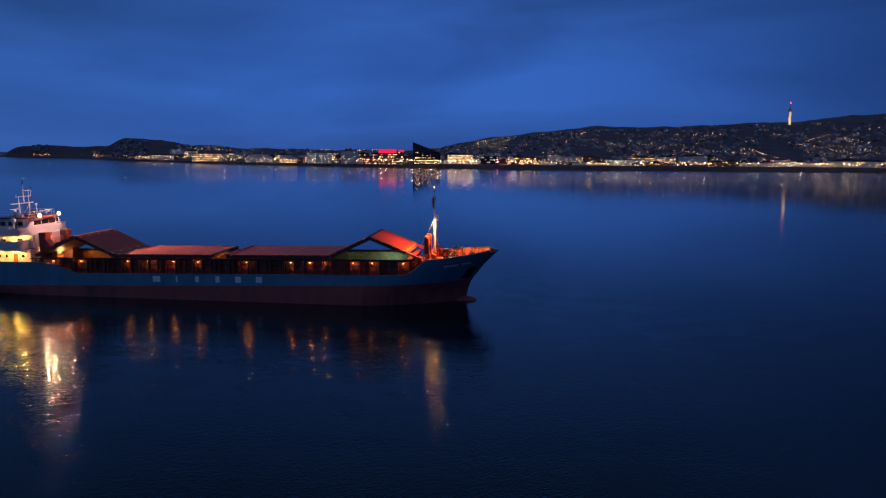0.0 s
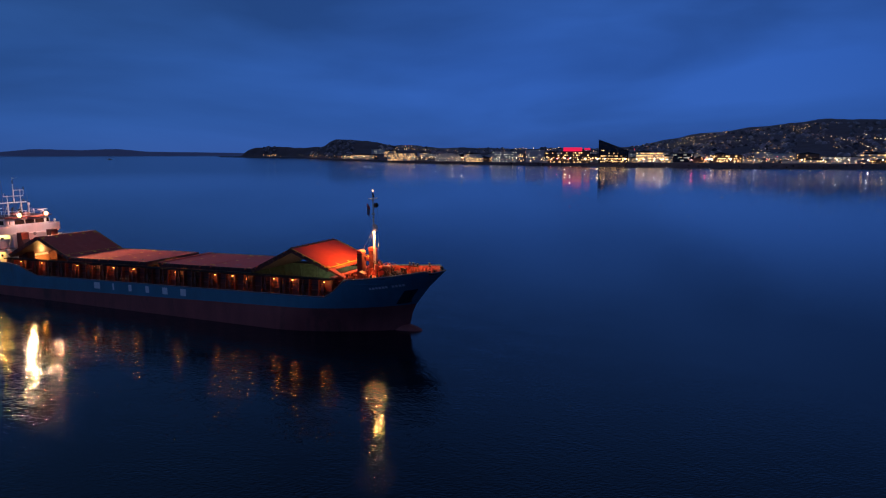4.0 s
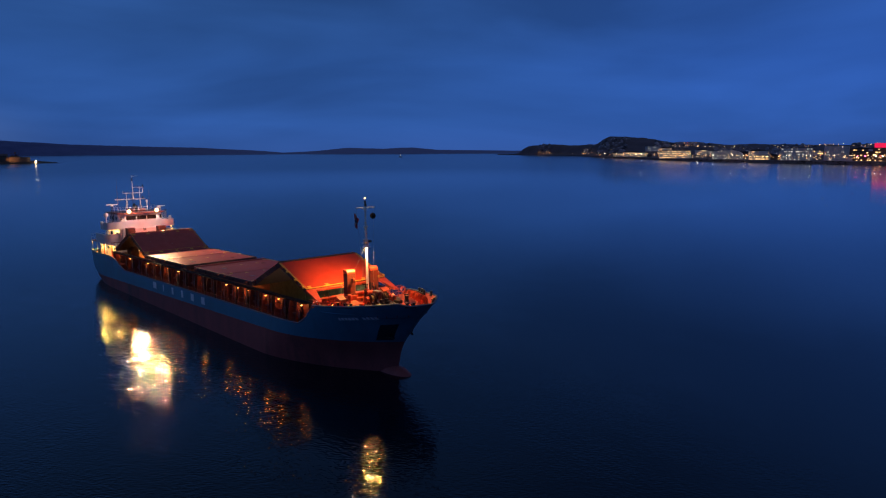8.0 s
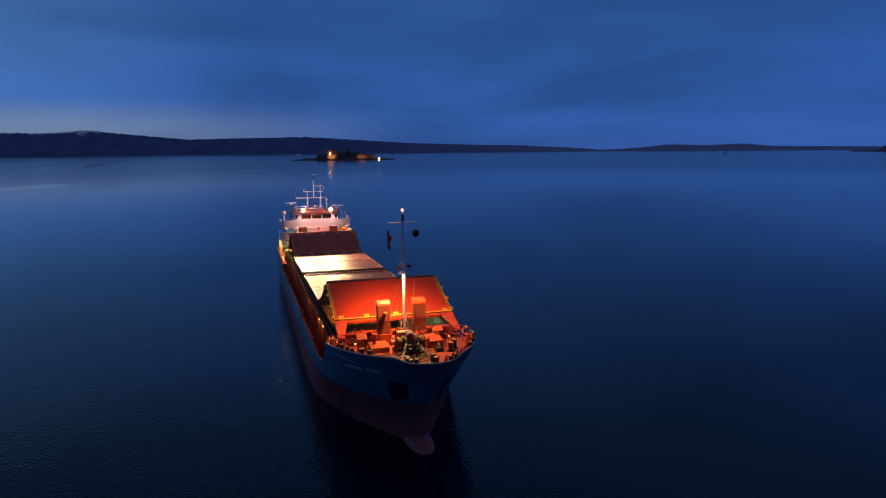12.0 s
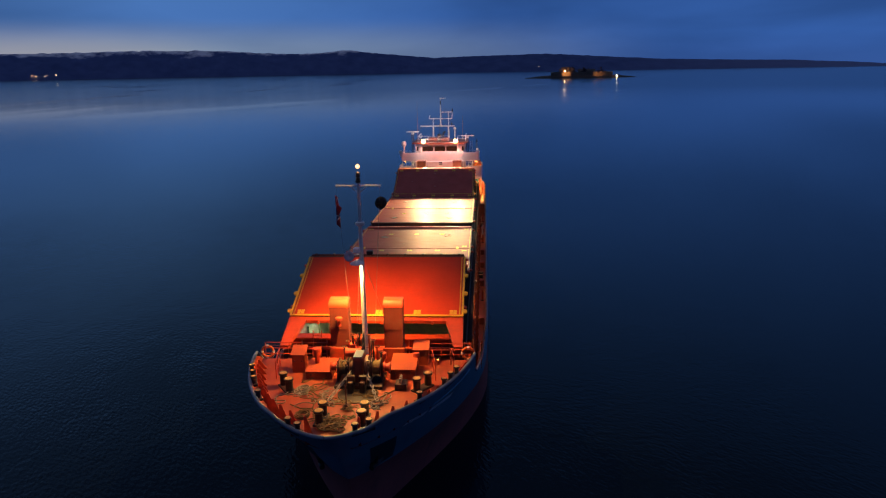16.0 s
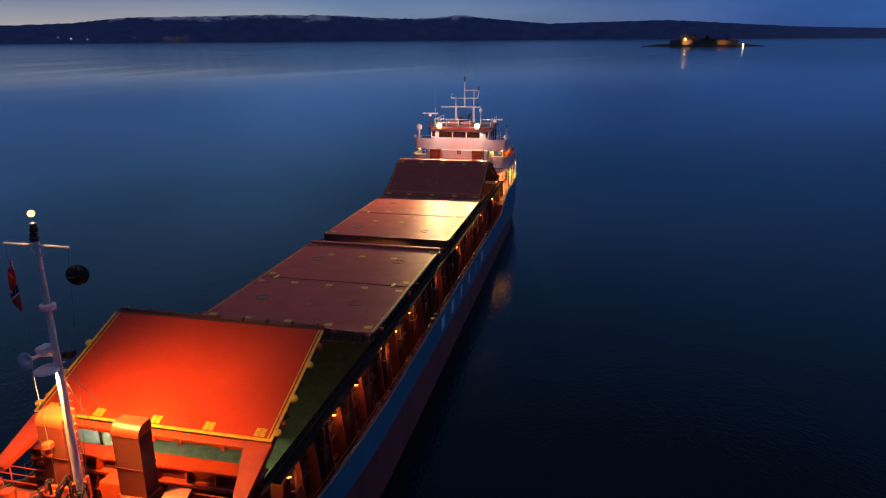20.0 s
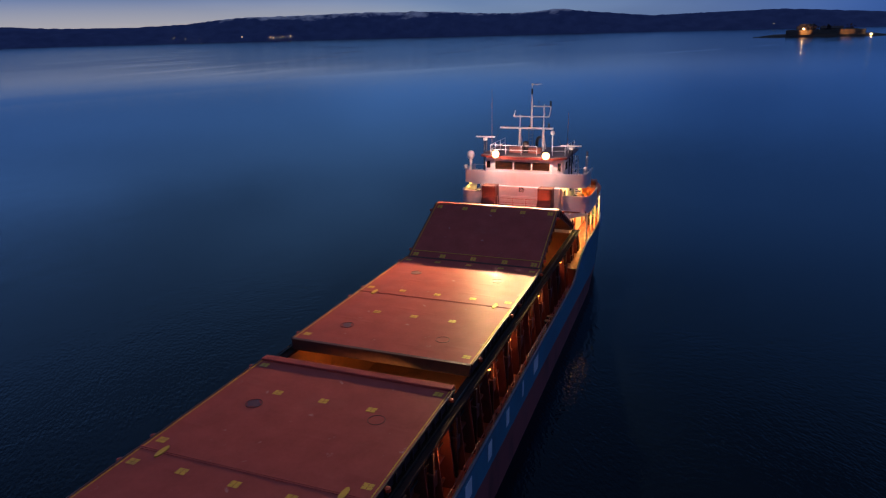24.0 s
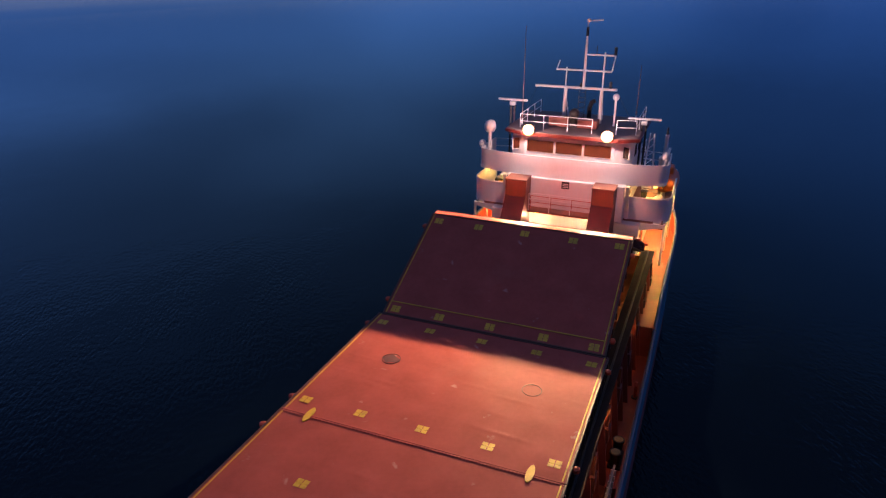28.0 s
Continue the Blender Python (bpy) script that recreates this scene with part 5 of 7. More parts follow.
        if y < 0:
            rim = [(x + (0.30 + 0.07 * math.sin(3 * a + x)) * math.cos(a), y + (0.30 + 0.08 * math.cos(2 * a + x)) * math.sin(a)) for a in [2 * math.pi * q / 20 for q in range(20)]]
            part("oil_stain", prism(B(), rim, "z", 0.004, 0.0075), "oil", t, "dark oily stain")
    lug = mesh("lug", lathe(B(), [(0.13, -0.16), (0.13, -0.04), (0.06, 0.0), (0.0, 0.0)], 10), "redsteel")
    for s in (-1, 1):
        for x in (0.9, length - 0.9):
            part("lug", lug, None, t).matrix_basis = pose(x, s * (h + 0.16), 0)
    return t


# the same hatch paint reddened, to imitate the foremast lamp's light on it
M["hatchlit"] = material("lamplit_red_hatch_paint", (0.45, 0.048, 0.024), 0.5, vary=0.18, scale=0.35, fine=6, stain=(0.36, 0.05, 0.035), stain_amount=0.6, bump=0.06, spec=0.1)
M["oil"] = material("oily_dark_stain", (0.13, 0.045, 0.045), 0.35, vary=0.4, scale=3, fine=20)
M["hatchside"] = material("dark_hatch_edge_paint", (0.07, 0.028, 0.026), 0.5, vary=0.3, scale=2, fine=14)
ZT, RIDGE = 6.88, 9.75


def hatches():
    P = [(y) for y in (-2.42, 0.0, 2.42)]
    ang = lambda x0, z0, x1, z1: (math.hypot(x1 - x0, z1 - z0), -math.degrees(math.atan2(z1 - z0, x1 - x0)))
    # flat panels; local x runs from the aft end of each
    def pads(x0, xs, edge=()):
        return [(x - x0, y) for x in xs for y in P] + [(x - x0, s * 4.72) for x in edge for s in (-1, 1)]
    hatch_panel("flat oxide red hatch cover lit by the bridge floodlights", 7.91, pads=pads(-16.05, (-15.35, -8.95), (-15.3, -8.95)), rings=[(3.4, -3.0), (3.4, 2.95)], ends=("hatchside", "hatch"), at=(-16.05, 0, ZT))
    hatch_panel("flat oxide red hatch cover with yellow lashing pads", 7.98, pads=pads(-8.12, (-7.3 + 2.2,), (-0.9,)), ovals=[(-0.05 + 0.0, -4.1), (-0.05, 4.1)], rings=[(5.4, -3.2), (5.6, 2.8)], ends=("hatch", "hatchside"), at=(-8.12, 0, ZT))
    hatch_panel("flat oxide red hatch cover beside the open gap", 8.63, pads=pads(2.45, (5.45,), (3.2, 10.4)), rings=[(4.2, -2.9), (3.7, 3.0)], ends=("hatch", "hatch"), at=(2.45, 0, ZT))
    hatch_panel("flat oxide red hatch cover with yellow lashing pads", 7.6, pads=pads(11.1, (11.9, 18.1), (12.0, 18.0)), ovals=[(0.0, -4.1), (0.0, 4.1)], rings=[(3.8, -3.2), (3.6, 2.8)], ends=("hatch", "hatch"), at=(11.1, 0, ZT))
    beam = thing("cover_beam", "oxide red end beam of a hatch cover at the open gap", "beam")
    part("beam", box(B(), 2.30, 2.80, -5.2, 5.2, ZT - 0.1, ZT + 0.13, 0.04), "hatch", beam)
    part("lip", box(B(), -0.18, 0.0, -5.2, 5.2, ZT - 0.62, ZT + 0.02, 0.03), "hatchside", beam, "dark thick panel edge")
    # the after pair, raised like a tent
    n, a = ang(-22.2, RIDGE, -16.1, ZT)
    hatch_panel("raised oxide red hatch cover, sloping forward from the ridge", n, pads=[(0.55, y) for y in P] + [(n - 0.35, y) for y in P] + [(0.5, 4.6), (0.5, -4.6), (n - 0.35, 4.6), (n - 0.35, -4.6)], tilt=a, at=(-22.2, 0, RIDGE), cross=n - 0.75, width=10.2)
    n, a = ang(-29.6, 6.75, -22.72, RIDGE)
    hatch_panel("raised oxide red hatch cover, sloping aft in the house lights", n, 10.2, tilt=a, at=(-29.6, 0, 6.75))
    ridge = thing("ridge_beam", "oxide red hinge beam along the after ridge", "beam")
    part("beam", box(B(), -22.70, -22.22, -5.1, 5.1, RIDGE - 0.30, RIDGE + 0.01, 0.03), "hatch", ridge)
    # hinge tube with its lugs along the forward ridge
    hinge = thing("ridge_hinge", "dark red hinge tube with lugs along the forward ridge", "hinge")
    part("tube", rod(B(), (24.86, -5.1, RIDGE + 0.04), (24.86, 5.1, RIDGE + 0.04), 0.075, seg=10), "post", hinge)
    hinge_lug = mesh("lug", box(B(), -0.12, 0.12, -0.06, 0.06, -0.06, 0.12, 0.02), "post")
    for k in range(9):
        part("lug", hinge_lug, None, hinge).matrix_basis = pose(24.90, -4.8 + 1.2 * k, RIDGE + 0.05)
    # the forward pair
    n, a = ang(18.75, ZT, 24.95, RIDGE)
    hatch_panel("raised oxide red hatch cover, sloping up to the forward ridge", n, pads=[(2.2, y) for y in P], width=10.2, tilt=a, at=(18.75, 0, ZT))
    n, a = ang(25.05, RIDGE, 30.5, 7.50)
    t = hatch_panel("raised red hatch cover in the light of the foremast lamp", n, pads=[(n - 0.35, -2.4), (n - 0.35, 0.15), (n - 0.35, 2.45), (n - 0.35, 4.6), (n - 0.35, -4.6)], tilt=a, at=(25.05, 0, RIDGE), width=10.2, paint="hatchlit")
    part("yellow_bar", box(B(), n - 0.09, n + 0.03, -5.2, 5.2, 0.0, 0.06, 0.01), "yellow", t, "yellow lower edge bar")
    for s in (-1, 1):
        part("side_bar", box(B(), 0.1, n, min(s * 5.1, s * 5.22), max(s * 5.1, s * 5.22), 0.0, 0.05, 0.01), "yellow", t, "yellow side bar")
        # hinge arms that carry the front edge down to the coaming
        o = [(n + 0.02, s * 5.22), (n + 2.5, s * 5.22), (n + 2.5, s * 4.75), (n + 0.42, s * 4.2), (n + 0.02, s * 4.2)]
        part("hinge_arm", prism(B(), o, "z", -0.3, -0.06), "redsteel", t, "wide red hinge arm")
    for y in (-3.4, -0.9, 0.4, 1.6, 3.4):
        part("hook", rod(B(), (n + 0.36, y, -0.2), (n + 0.5, y, -0.12), 0.09, seg=10), "redsteel", t)
    for s in (-1, 1):
        for f in (0.35, 0.65, 0.93):
            part("side_lug", lathe(B(), [(0.16, -0.05), (0.16, 0.06), (0.08, 0.09), (0, 0.09)], 10, (n * f, s * 5.28, 0)), "yellow", t, "round yellow lug")
    part("front_beam", box(B(), n + 0.02, n + 0.34, -4.2, 4.2, -0.3, -0.06, 0.03), "redsteel", t)


hatches()

# ---- deckhouse and bridge ----
def rail(bm, pts, height=1.0, wires=(0.5, 1.0), r=0.025, gap=1.4):
    """Stanchions and bars along a line of deck points."""
    pts = [Vector(p) for p in pts]
    for a, b in zip(pts, pts[1:]):
        n = max(int((b - a).length / gap), 1)
        for k in range(n + 1):
            p = a.lerp(b, k / n)
            rod(bm, p, p + Vector((0, 0, height)), r, seg=6)
        for w in wires:
            rod(bm, a + Vector((0, 0, height * w)), b + Vector((0, 0, height * w)), r * 0.9, seg=6)
    return bm


def wing_plate(bm, pts, z0, z1, thick=0.08):
    """An upright curved plate over a line of (x, y) points."""
    def offs(i):
        a, b = Vector(pts[max(i - 1, 0)]), Vector(pts[min(i + 1, len(pts) - 1)])
        d = (b - a).normalized()
        return Vector((-d.y, d.x)) * thick
    top = z1 if callable(z1) else (lambda i: z1)
    low = z0 if callable(z0) else (lambda i: z0)
    sheet(bm, [[(*Vector(p), low(i)), (*Vector(p), top(i)), (*(Vector(p) + offs(i)), top(i)), (*(Vector(p) + offs(i)), low(i)), (*Vector(p), low(i))] for i, p in enumerate(pts)])
    return bm


def slab(bm, outline, z0, z1):
    return prism(bm, outline, "z", z0, z1)


def deckhouse():
    h = thing("deckhouse", "white ship's deckhouse with a wide bridge, lit by floodlights", "deckhouse")
    part("lower_house", box(B(), -39.6, -30.6, -4.6, 4.6, POOP, 7.42, 0.06), "white", h, "white lower house wall")
    part("boat_deck", slab(B(), [(-31.2, -3.4), (-31.2, 3.4), (-31.2, 5.2), (-31.5, 5.85), (-32.1, 6.15), (-39.8, 6.0), (-39.8, -6.0), (-32.1, -6.15), (-31.5, -5.85), (-31.2, -5.2)], 7.42, 7.56), "deckgrey", h)
    part("upper_house", box(B(), -38.4, -30.3, -3.6, 3.6, 7.56, 9.78, 0.05), "white", h, "white upper house wall")
    part("bridge_deck", slab(B(), [(-30.75, -3.0), (-30.75, 3.0), (-31.45, 5.7), (-34.6, 5.7), (-35.0, 3.8), (-38.2, 3.8), (-38.2, -3.8), (-35.0, -3.8), (-34.6, -5.7), (-31.45, -5.7)], 9.78, 9.9), "white", h)
    # bridge front bulwark, swept back to the wings, with rounded ends
    line = [(-34.6, -5.75), (-33.0, -5.8), (-31.9, -5.8), (-31.55, -5.72), (-31.4, -5.5)] + [(-30.5 - 0.9 * (abs(q) / 5.4) ** 2.2, q) for q in [-5.2 + 10.4 * k / 24 for k in range(25)]] + [(-31.4, 5.5), (-31.55, 5.72), (-31.9, 5.8), (-33.0, 5.8), (-34.6, 5.75)]
    dip = lambda i: 11.02 + 0.05 * math.cos(line[i][1] * 0.5)
    part("bridge_bulwark", wing_plate(B(), line, 9.72, dip), "white", h, "white curved bridge bulwark", 50)
    # wing bulwarks of the boat deck
    for s in (-1, 1):
        pts = [(-31.25, 3.5 * s), (-31.22, 4.6 * s), (-31.25, 5.3 * s), (-31.42, 5.75 * s), (-31.75, 6.05 * s), (-32.2, 6.17 * s), (-34.0, 6.17 * s), (-36.2, 6.14 * s)]
        part("wing_bulwark", wing_plate(B(), pts, 7.4, 8.92, 0.08 * s), "white", h, "white rounded wing bulwark", 50)
        part("wing_cap", bent(B(), [(x, y, 8.94) for x, y in pts], 0.05, 6), "white", h)
        # support bracket under the wing, and pillars of the side passage
        part("bracket", prism(B(), [(3.6 * s, 7.42), (6.0 * s, 7.42), (5.9 * s, 7.2), (3.6 * s, 6.7)], "x", -31.3, -31.2), "white", h)
        for x in (-31.4, -33.9, -36.4, -39.2):
            part("pillar", rod(B(), (x, 6.0 * s, POOP), (x, 6.0 * s, 7.42), 0.08, seg=10), "white", h)
        # passage doors and round ports
        for x in (-33.2, -37.4):
            part("door", box(B(), x - 0.36, x + 0.36, min(s * 4.58, s * 4.64), max(s * 4.58, s * 4.64), POOP + 0.2, POOP + 2.05, 0.02), "redsteel", h, "dark red steel door")
        for x in (-31.9, -34.8, -36.0, -38.6):
            b2 = lathe(B(), [(0.24, 0), (0.24, 0.05), (0.18, 0.06), (0.0, 0.05)], 16)
            bmesh.ops.rotate(b2, cent=(0, 0, 0), matrix=Matrix.Rotation(radians(-90 * s), 3, "X"), verts=b2.verts)
            bmesh.ops.translate(b2, vec=(x, 4.61 * s, 6.4), verts=b2.verts)
            part("porthole", b2, "glass", h)
        # brace between bridge deck and boat deck, side door, inner stair
        part("brace", prism(B(), [(-30.5, 9.75), (-30.35, 9.75), (-31.0, 7.6), (-31.35, 7.6)], "y", 3.75 * s - 0.1, 3.75 * s + 0.1), "white", h)
        for x in (-33.0, -36.0):
            part("side_window", box(B(), x - 0.45, x + 0.45, min(s * 3.59, s * 3.63), max(s * 3.59, s * 3.63), 8.5, 9.1, 0.01), "glass", h)
        st = B()
        for k in range(9):
            box(st, -36.9 + 0.24 * k, -36.66 + 0.24 * k, min(s * 4.0, s * 4.7), max(s * 4.0, s * 4.7), 7.75 + 0.24 * k, 7.79 + 0.24 * k)
        rod(st, (-37.0, 4.0 * s, 7.6), (-34.7, 4.0 * s, 9.85), 0.05, seg=6)
        rod(st, (-37.0, 4.7 * s, 7.6), (-34.7, 4.7 * s, 9.85), 0.05, seg=6)
        part("stair", st, "white", h, "steep steel ladder")
        part("aft_rail", rail(B(), [(-36.2, 6.1 * s, 7.56), (-39.7, 5.95 * s, 7.56)]), "white", h)
        part("bridge_rail", rail(B(), [(-34.6, 5.7 * s, 9.9), (-35.0, 3.8 * s, 9.9), (-38.1, 3.8 * s, 9.9)]), "white", h)
    part("aft_rail", rail(B(), [(-39.7, -5.95, 7.56), (-39.7, 5.95, 7.56)]), "white", h)
    # wheelhouse
    wh = [(-31.15, -2.75), (-31.15, 2.75), (-31.75, 3.7), (-36.6, 3.7), (-36.6, -3.7), (-31.75, -3.7)]
    part("wheelhouse", slab(B(), wh, 9.9, 12.28), "white", h, "white wheelhouse wall")
    for a, b in ((-2.58, -0.95), (-0.80, 0.78), (0.93, 2.50)):
        w = part("window", box(B(), -31.14, -31.09, a - 0.07, b + 0.07, 11.12, 11.98, 0.02), "white", h, "wheelhouse window frame")
        part("pane", box(B(), -31.10, -31.07, a, b, 11.2, 11.9), "glass", w, "dark wheelhouse pane")
    for s in (-1, 1):
        ang = math.degrees(math.atan2(0.95, 0.6)) 
        w = part("window", box(B(), -0.40, 0.40, -0.03, 0.03, -0.40, 0.40, 0.02), "white", h, "corner window frame")
        w.matrix_basis = pose(-31.43, s * 3.24, 11.55, 0, 0, s * -(180 - 58))
        part("pane", box(B(), -0.33, 0.33, -0.05, 0.05, -0.33, 0.33), "glass", w)
        for x in (-32.6, -34.2, -35.6):
            w = part("window", box(B(), x - 0.55, x + 0.55, min(s * 3.69, s * 3.74), max(s * 3.69, s * 3.74), 11.1, 11.95, 0.02), "white", h)
            part("pane", box(B(), x - 0.48, x + 0.48, min(s * 3.72, s * 3.76), max(s * 3.72, s * 3.76), 11.18, 11.88), "glass", w)
    roof = [(-30.55, -2.9), (-30.5, 0), (-30.55, 2.9), (-31.2, 4.05), (-37.0, 4.05), (-37.0, -4.05), (-31.2, -4.05)]
    part("roof", slab(B(), roof, 12.28, 12.46), "fascia", h, "dark red wheelhouse roof edge")
    part("roof_top", slab(B(), [(x * 0.999 - 0.05, y * 0.97) for x, y in roof], 12.46, 12.50), "roofgrey", h)
    part("roof_rail", rail(B(), [(-31.5, -3.2, 12.5), (-31.5, 1.2, 12.5)], 0.85), "white", h, "white roof rail")
    part("roof_rail", rail(B(), [(-31.5, -3.2, 12.5), (-36.6, -3.2, 12.5)], 0.85), "white", h, "white roof rail")
    part("roof_rail", rail(B(), [(-31.7, 2.6, 12.5), (-32.0, 3.7, 12.5), (-36.6, 3.7, 12.5)], 0.85), "white", h, "white roof rail")
    # sign plate on the front wall
    part("notice_plate", box(B(), -30.30, -30.27, -0.12, 0.34, 9.28, 9.72), "dark", h, "small dark notice plate")
    for k in range(3):
        part("notice_bar", box(B(), -30.27, -30.262, -0.06, 0.28, 9.36 + 0.1 * k, 9.40 + 0.1 * k), "mast", h)
    # front walkway with its rail
    part("walkway", box(B(), -30.3, -29.45, -1.95, 1.95, 7.82, 7.92, 0.01), "coaming", h, "steel grating walkway")
    part("walkway_rail", rail(B(), [(-29.5, -1.9, 7.92), (-29.5, 1.9, 7.92)], 1.1, (0.35, 0.7, 1.0), 0.025, 0.95), "mast", h)
    part("walkway_rail", rail(B(), [(-29.95, -1.9, 7.92), (-29.95, 1.9, 7.92)], 0.8, (0.5, 1.0), 0.02, 0.95), "redsteel", h)
    # exhaust casing aft of the bridge
    part("exhaust_casing", box(B(), -40.0, -38.0, -1.9, 1.9, 7.56, 10.6, 0.12), "blue", h, "blue exhaust casing")
    for y in (-0.7, 0.1, 0.8):
        part("exhaust_pipe", bent(B(), [(-38.8, y, 10.5), (-38.8, y, 11.4), (-39.0, y, 11.7), (-39.4, y, 11.8)], 0.16, 10), "black", h, "black exhaust pipe")
    # roof lockers and compass
    part("roof_locker", box(B(), -33.4, -32.6, -1.7, -0.5, 12.5, 13.05, 0.04), "coaming", h, "dull red roof locker")
    part("roof_locker", box(B(), -33.4, -32.6, 0.1, 1.3, 12.5, 13.0, 0.04), "coaming", h, "dull red roof locker")
    part("compass_stand", lathe(B(), [(0.28, 12.5), (0.22, 13.1), (0.30, 13.2), (0.30, 13.45), (0.12, 13.6), (0, 13.62)], 16, (-33.0, -0.2, 0)), "dark", h, "dark compass stand", True)
    part("stub_funnel", bent(B(), [(-35.6, 0.25, 12.4), (-35.6, 0.25, 13.2), (-35.7, 0.35, 13.55), (-35.8, 0.55, 13.65)], 0.15, 12), "black", h, "curved black exhaust")


M["deckgrey"] = material("grey_deck_paint", (0.26, 0.12, 0.09), 0.6, vary=0.25, scale=1.5)
M["roofgrey"] = material("dull_dark_roof_paint", (0.13, 0.09, 0.085), 0.6, vary=0.25, scale=1.5)
M["ventred"] = material("dull_red_ventilator_paint", (0.08, 0.024, 0.020), 0.5, vary=0.15, scale=1.5)
M["fascia"] = material("dark_red_fascia_paint", (0.11, 0.020, 0.015), 0.4, vary=0.15, scale=2)
deckhouse()


def bridge_floodlight(y):
    t = thing("floodlight", "bright floodlight on the wheelhouse roof edge", "floodlight", "bridge floodlights", at=aboard(-30.5, y, 12.5))
    part("bracket", bent(B(), [(0, -0.25, 0), (0.1, -0.25, 0.25), (0.1, 0.25, 0.25), (0, 0.25, 0)], 0.03, 6), "dark", t)
    part("housing", box(B(), -0.06, 0.14, -0.30, 0.30, -0.03, 0.43, 0.03), "dark", t)
    bm = lathe(B(), [(0.24, 0.0), (0.31, 0.08), (0.33, 0.18), (0.28, 0.32), (0.15, 0.42), (0.0, 0.45)], 24)
    bmesh.ops.rotate(bm, cent=(0, 0, 0), matrix=Matrix.Rotation(radians(90), 3, "Y"), verts=bm.verts)
    bmesh.ops.translate(bm, vec=(0.15, 0, 0.2), verts=bm.verts)
    part("lamp_glass", bm, "lampbulb", t, "glowing round lamp glass", True)


for y in (-2.32, 2.32):
    bridge_floodlight(y)


def small_lamp(at, label, group, turn=0, mat="lampglass", size=1.0):
    t = thing("deck_lamp", label, "lamp", group, at=aboard(*at) @ pose(0, 0, 0, 0, 0, turn) @ Matrix.Scale(size, 4))
    part("bracket", box(B(), -0.30, -0.08, -0.03, 0.03, 0.06, 0.12), "dark", t)
    part("cap", lathe(B(), [(0.0, 0.17), (0.10, 0.16), (0.15, 0.06), (0.15, 0.03)], 14), "dark", t)
    part("lamp_glass", lathe(B(), [(0.0, -0.10), (0.08, -0.08), (0.115, 0.0), (0.11, 0.05)], 14), mat, t, "glowing sodium lamp glass", True)
    return t


for x in SIDE_LAMPS:
    for s in (-1, 1):
        small_lamp((x, 5.58 * s, 5.86), "sodium lamp under the hatch coaming bar", "side deck lamps", 90 * s)
for s in (-1, 1):
    for x, y, z in ((-29.95, 1.5, 7.7), (-33.2, 4.4, 9.68), (-32.8, 5.6, 7.32), (-37.2, 5.4, 7.32), (-31.6, 5.2, 9.66)):
        small_lamp((x, y * s, z), "warm lamp under the deckhouse decks", "deckhouse lamps", 0, "lampglass", 1.15)


def house_ventilator(y):
    t = thing("ventilator", "tall red ventilator trunk before the deckhouse", "ventilator", "house ventilators", at=aboard(0, y, 0))
    part("trunk", prism(B(), [(-30.0, 5.0), (-27.95, 5.0), (-27.95, 7.75), (-28.85, 8.95), (-28.85, 9.92), (-30.0, 9.92)], "y", -0.63, 0.63), "ventred", t)
    part("hood", box(B(), -30.02, -28.80, -0.66, 0.66, 9.90, 10.0, 0.03), "ventred", t)


for y in (-2.58, 2.58):
    house_ventilator(y)


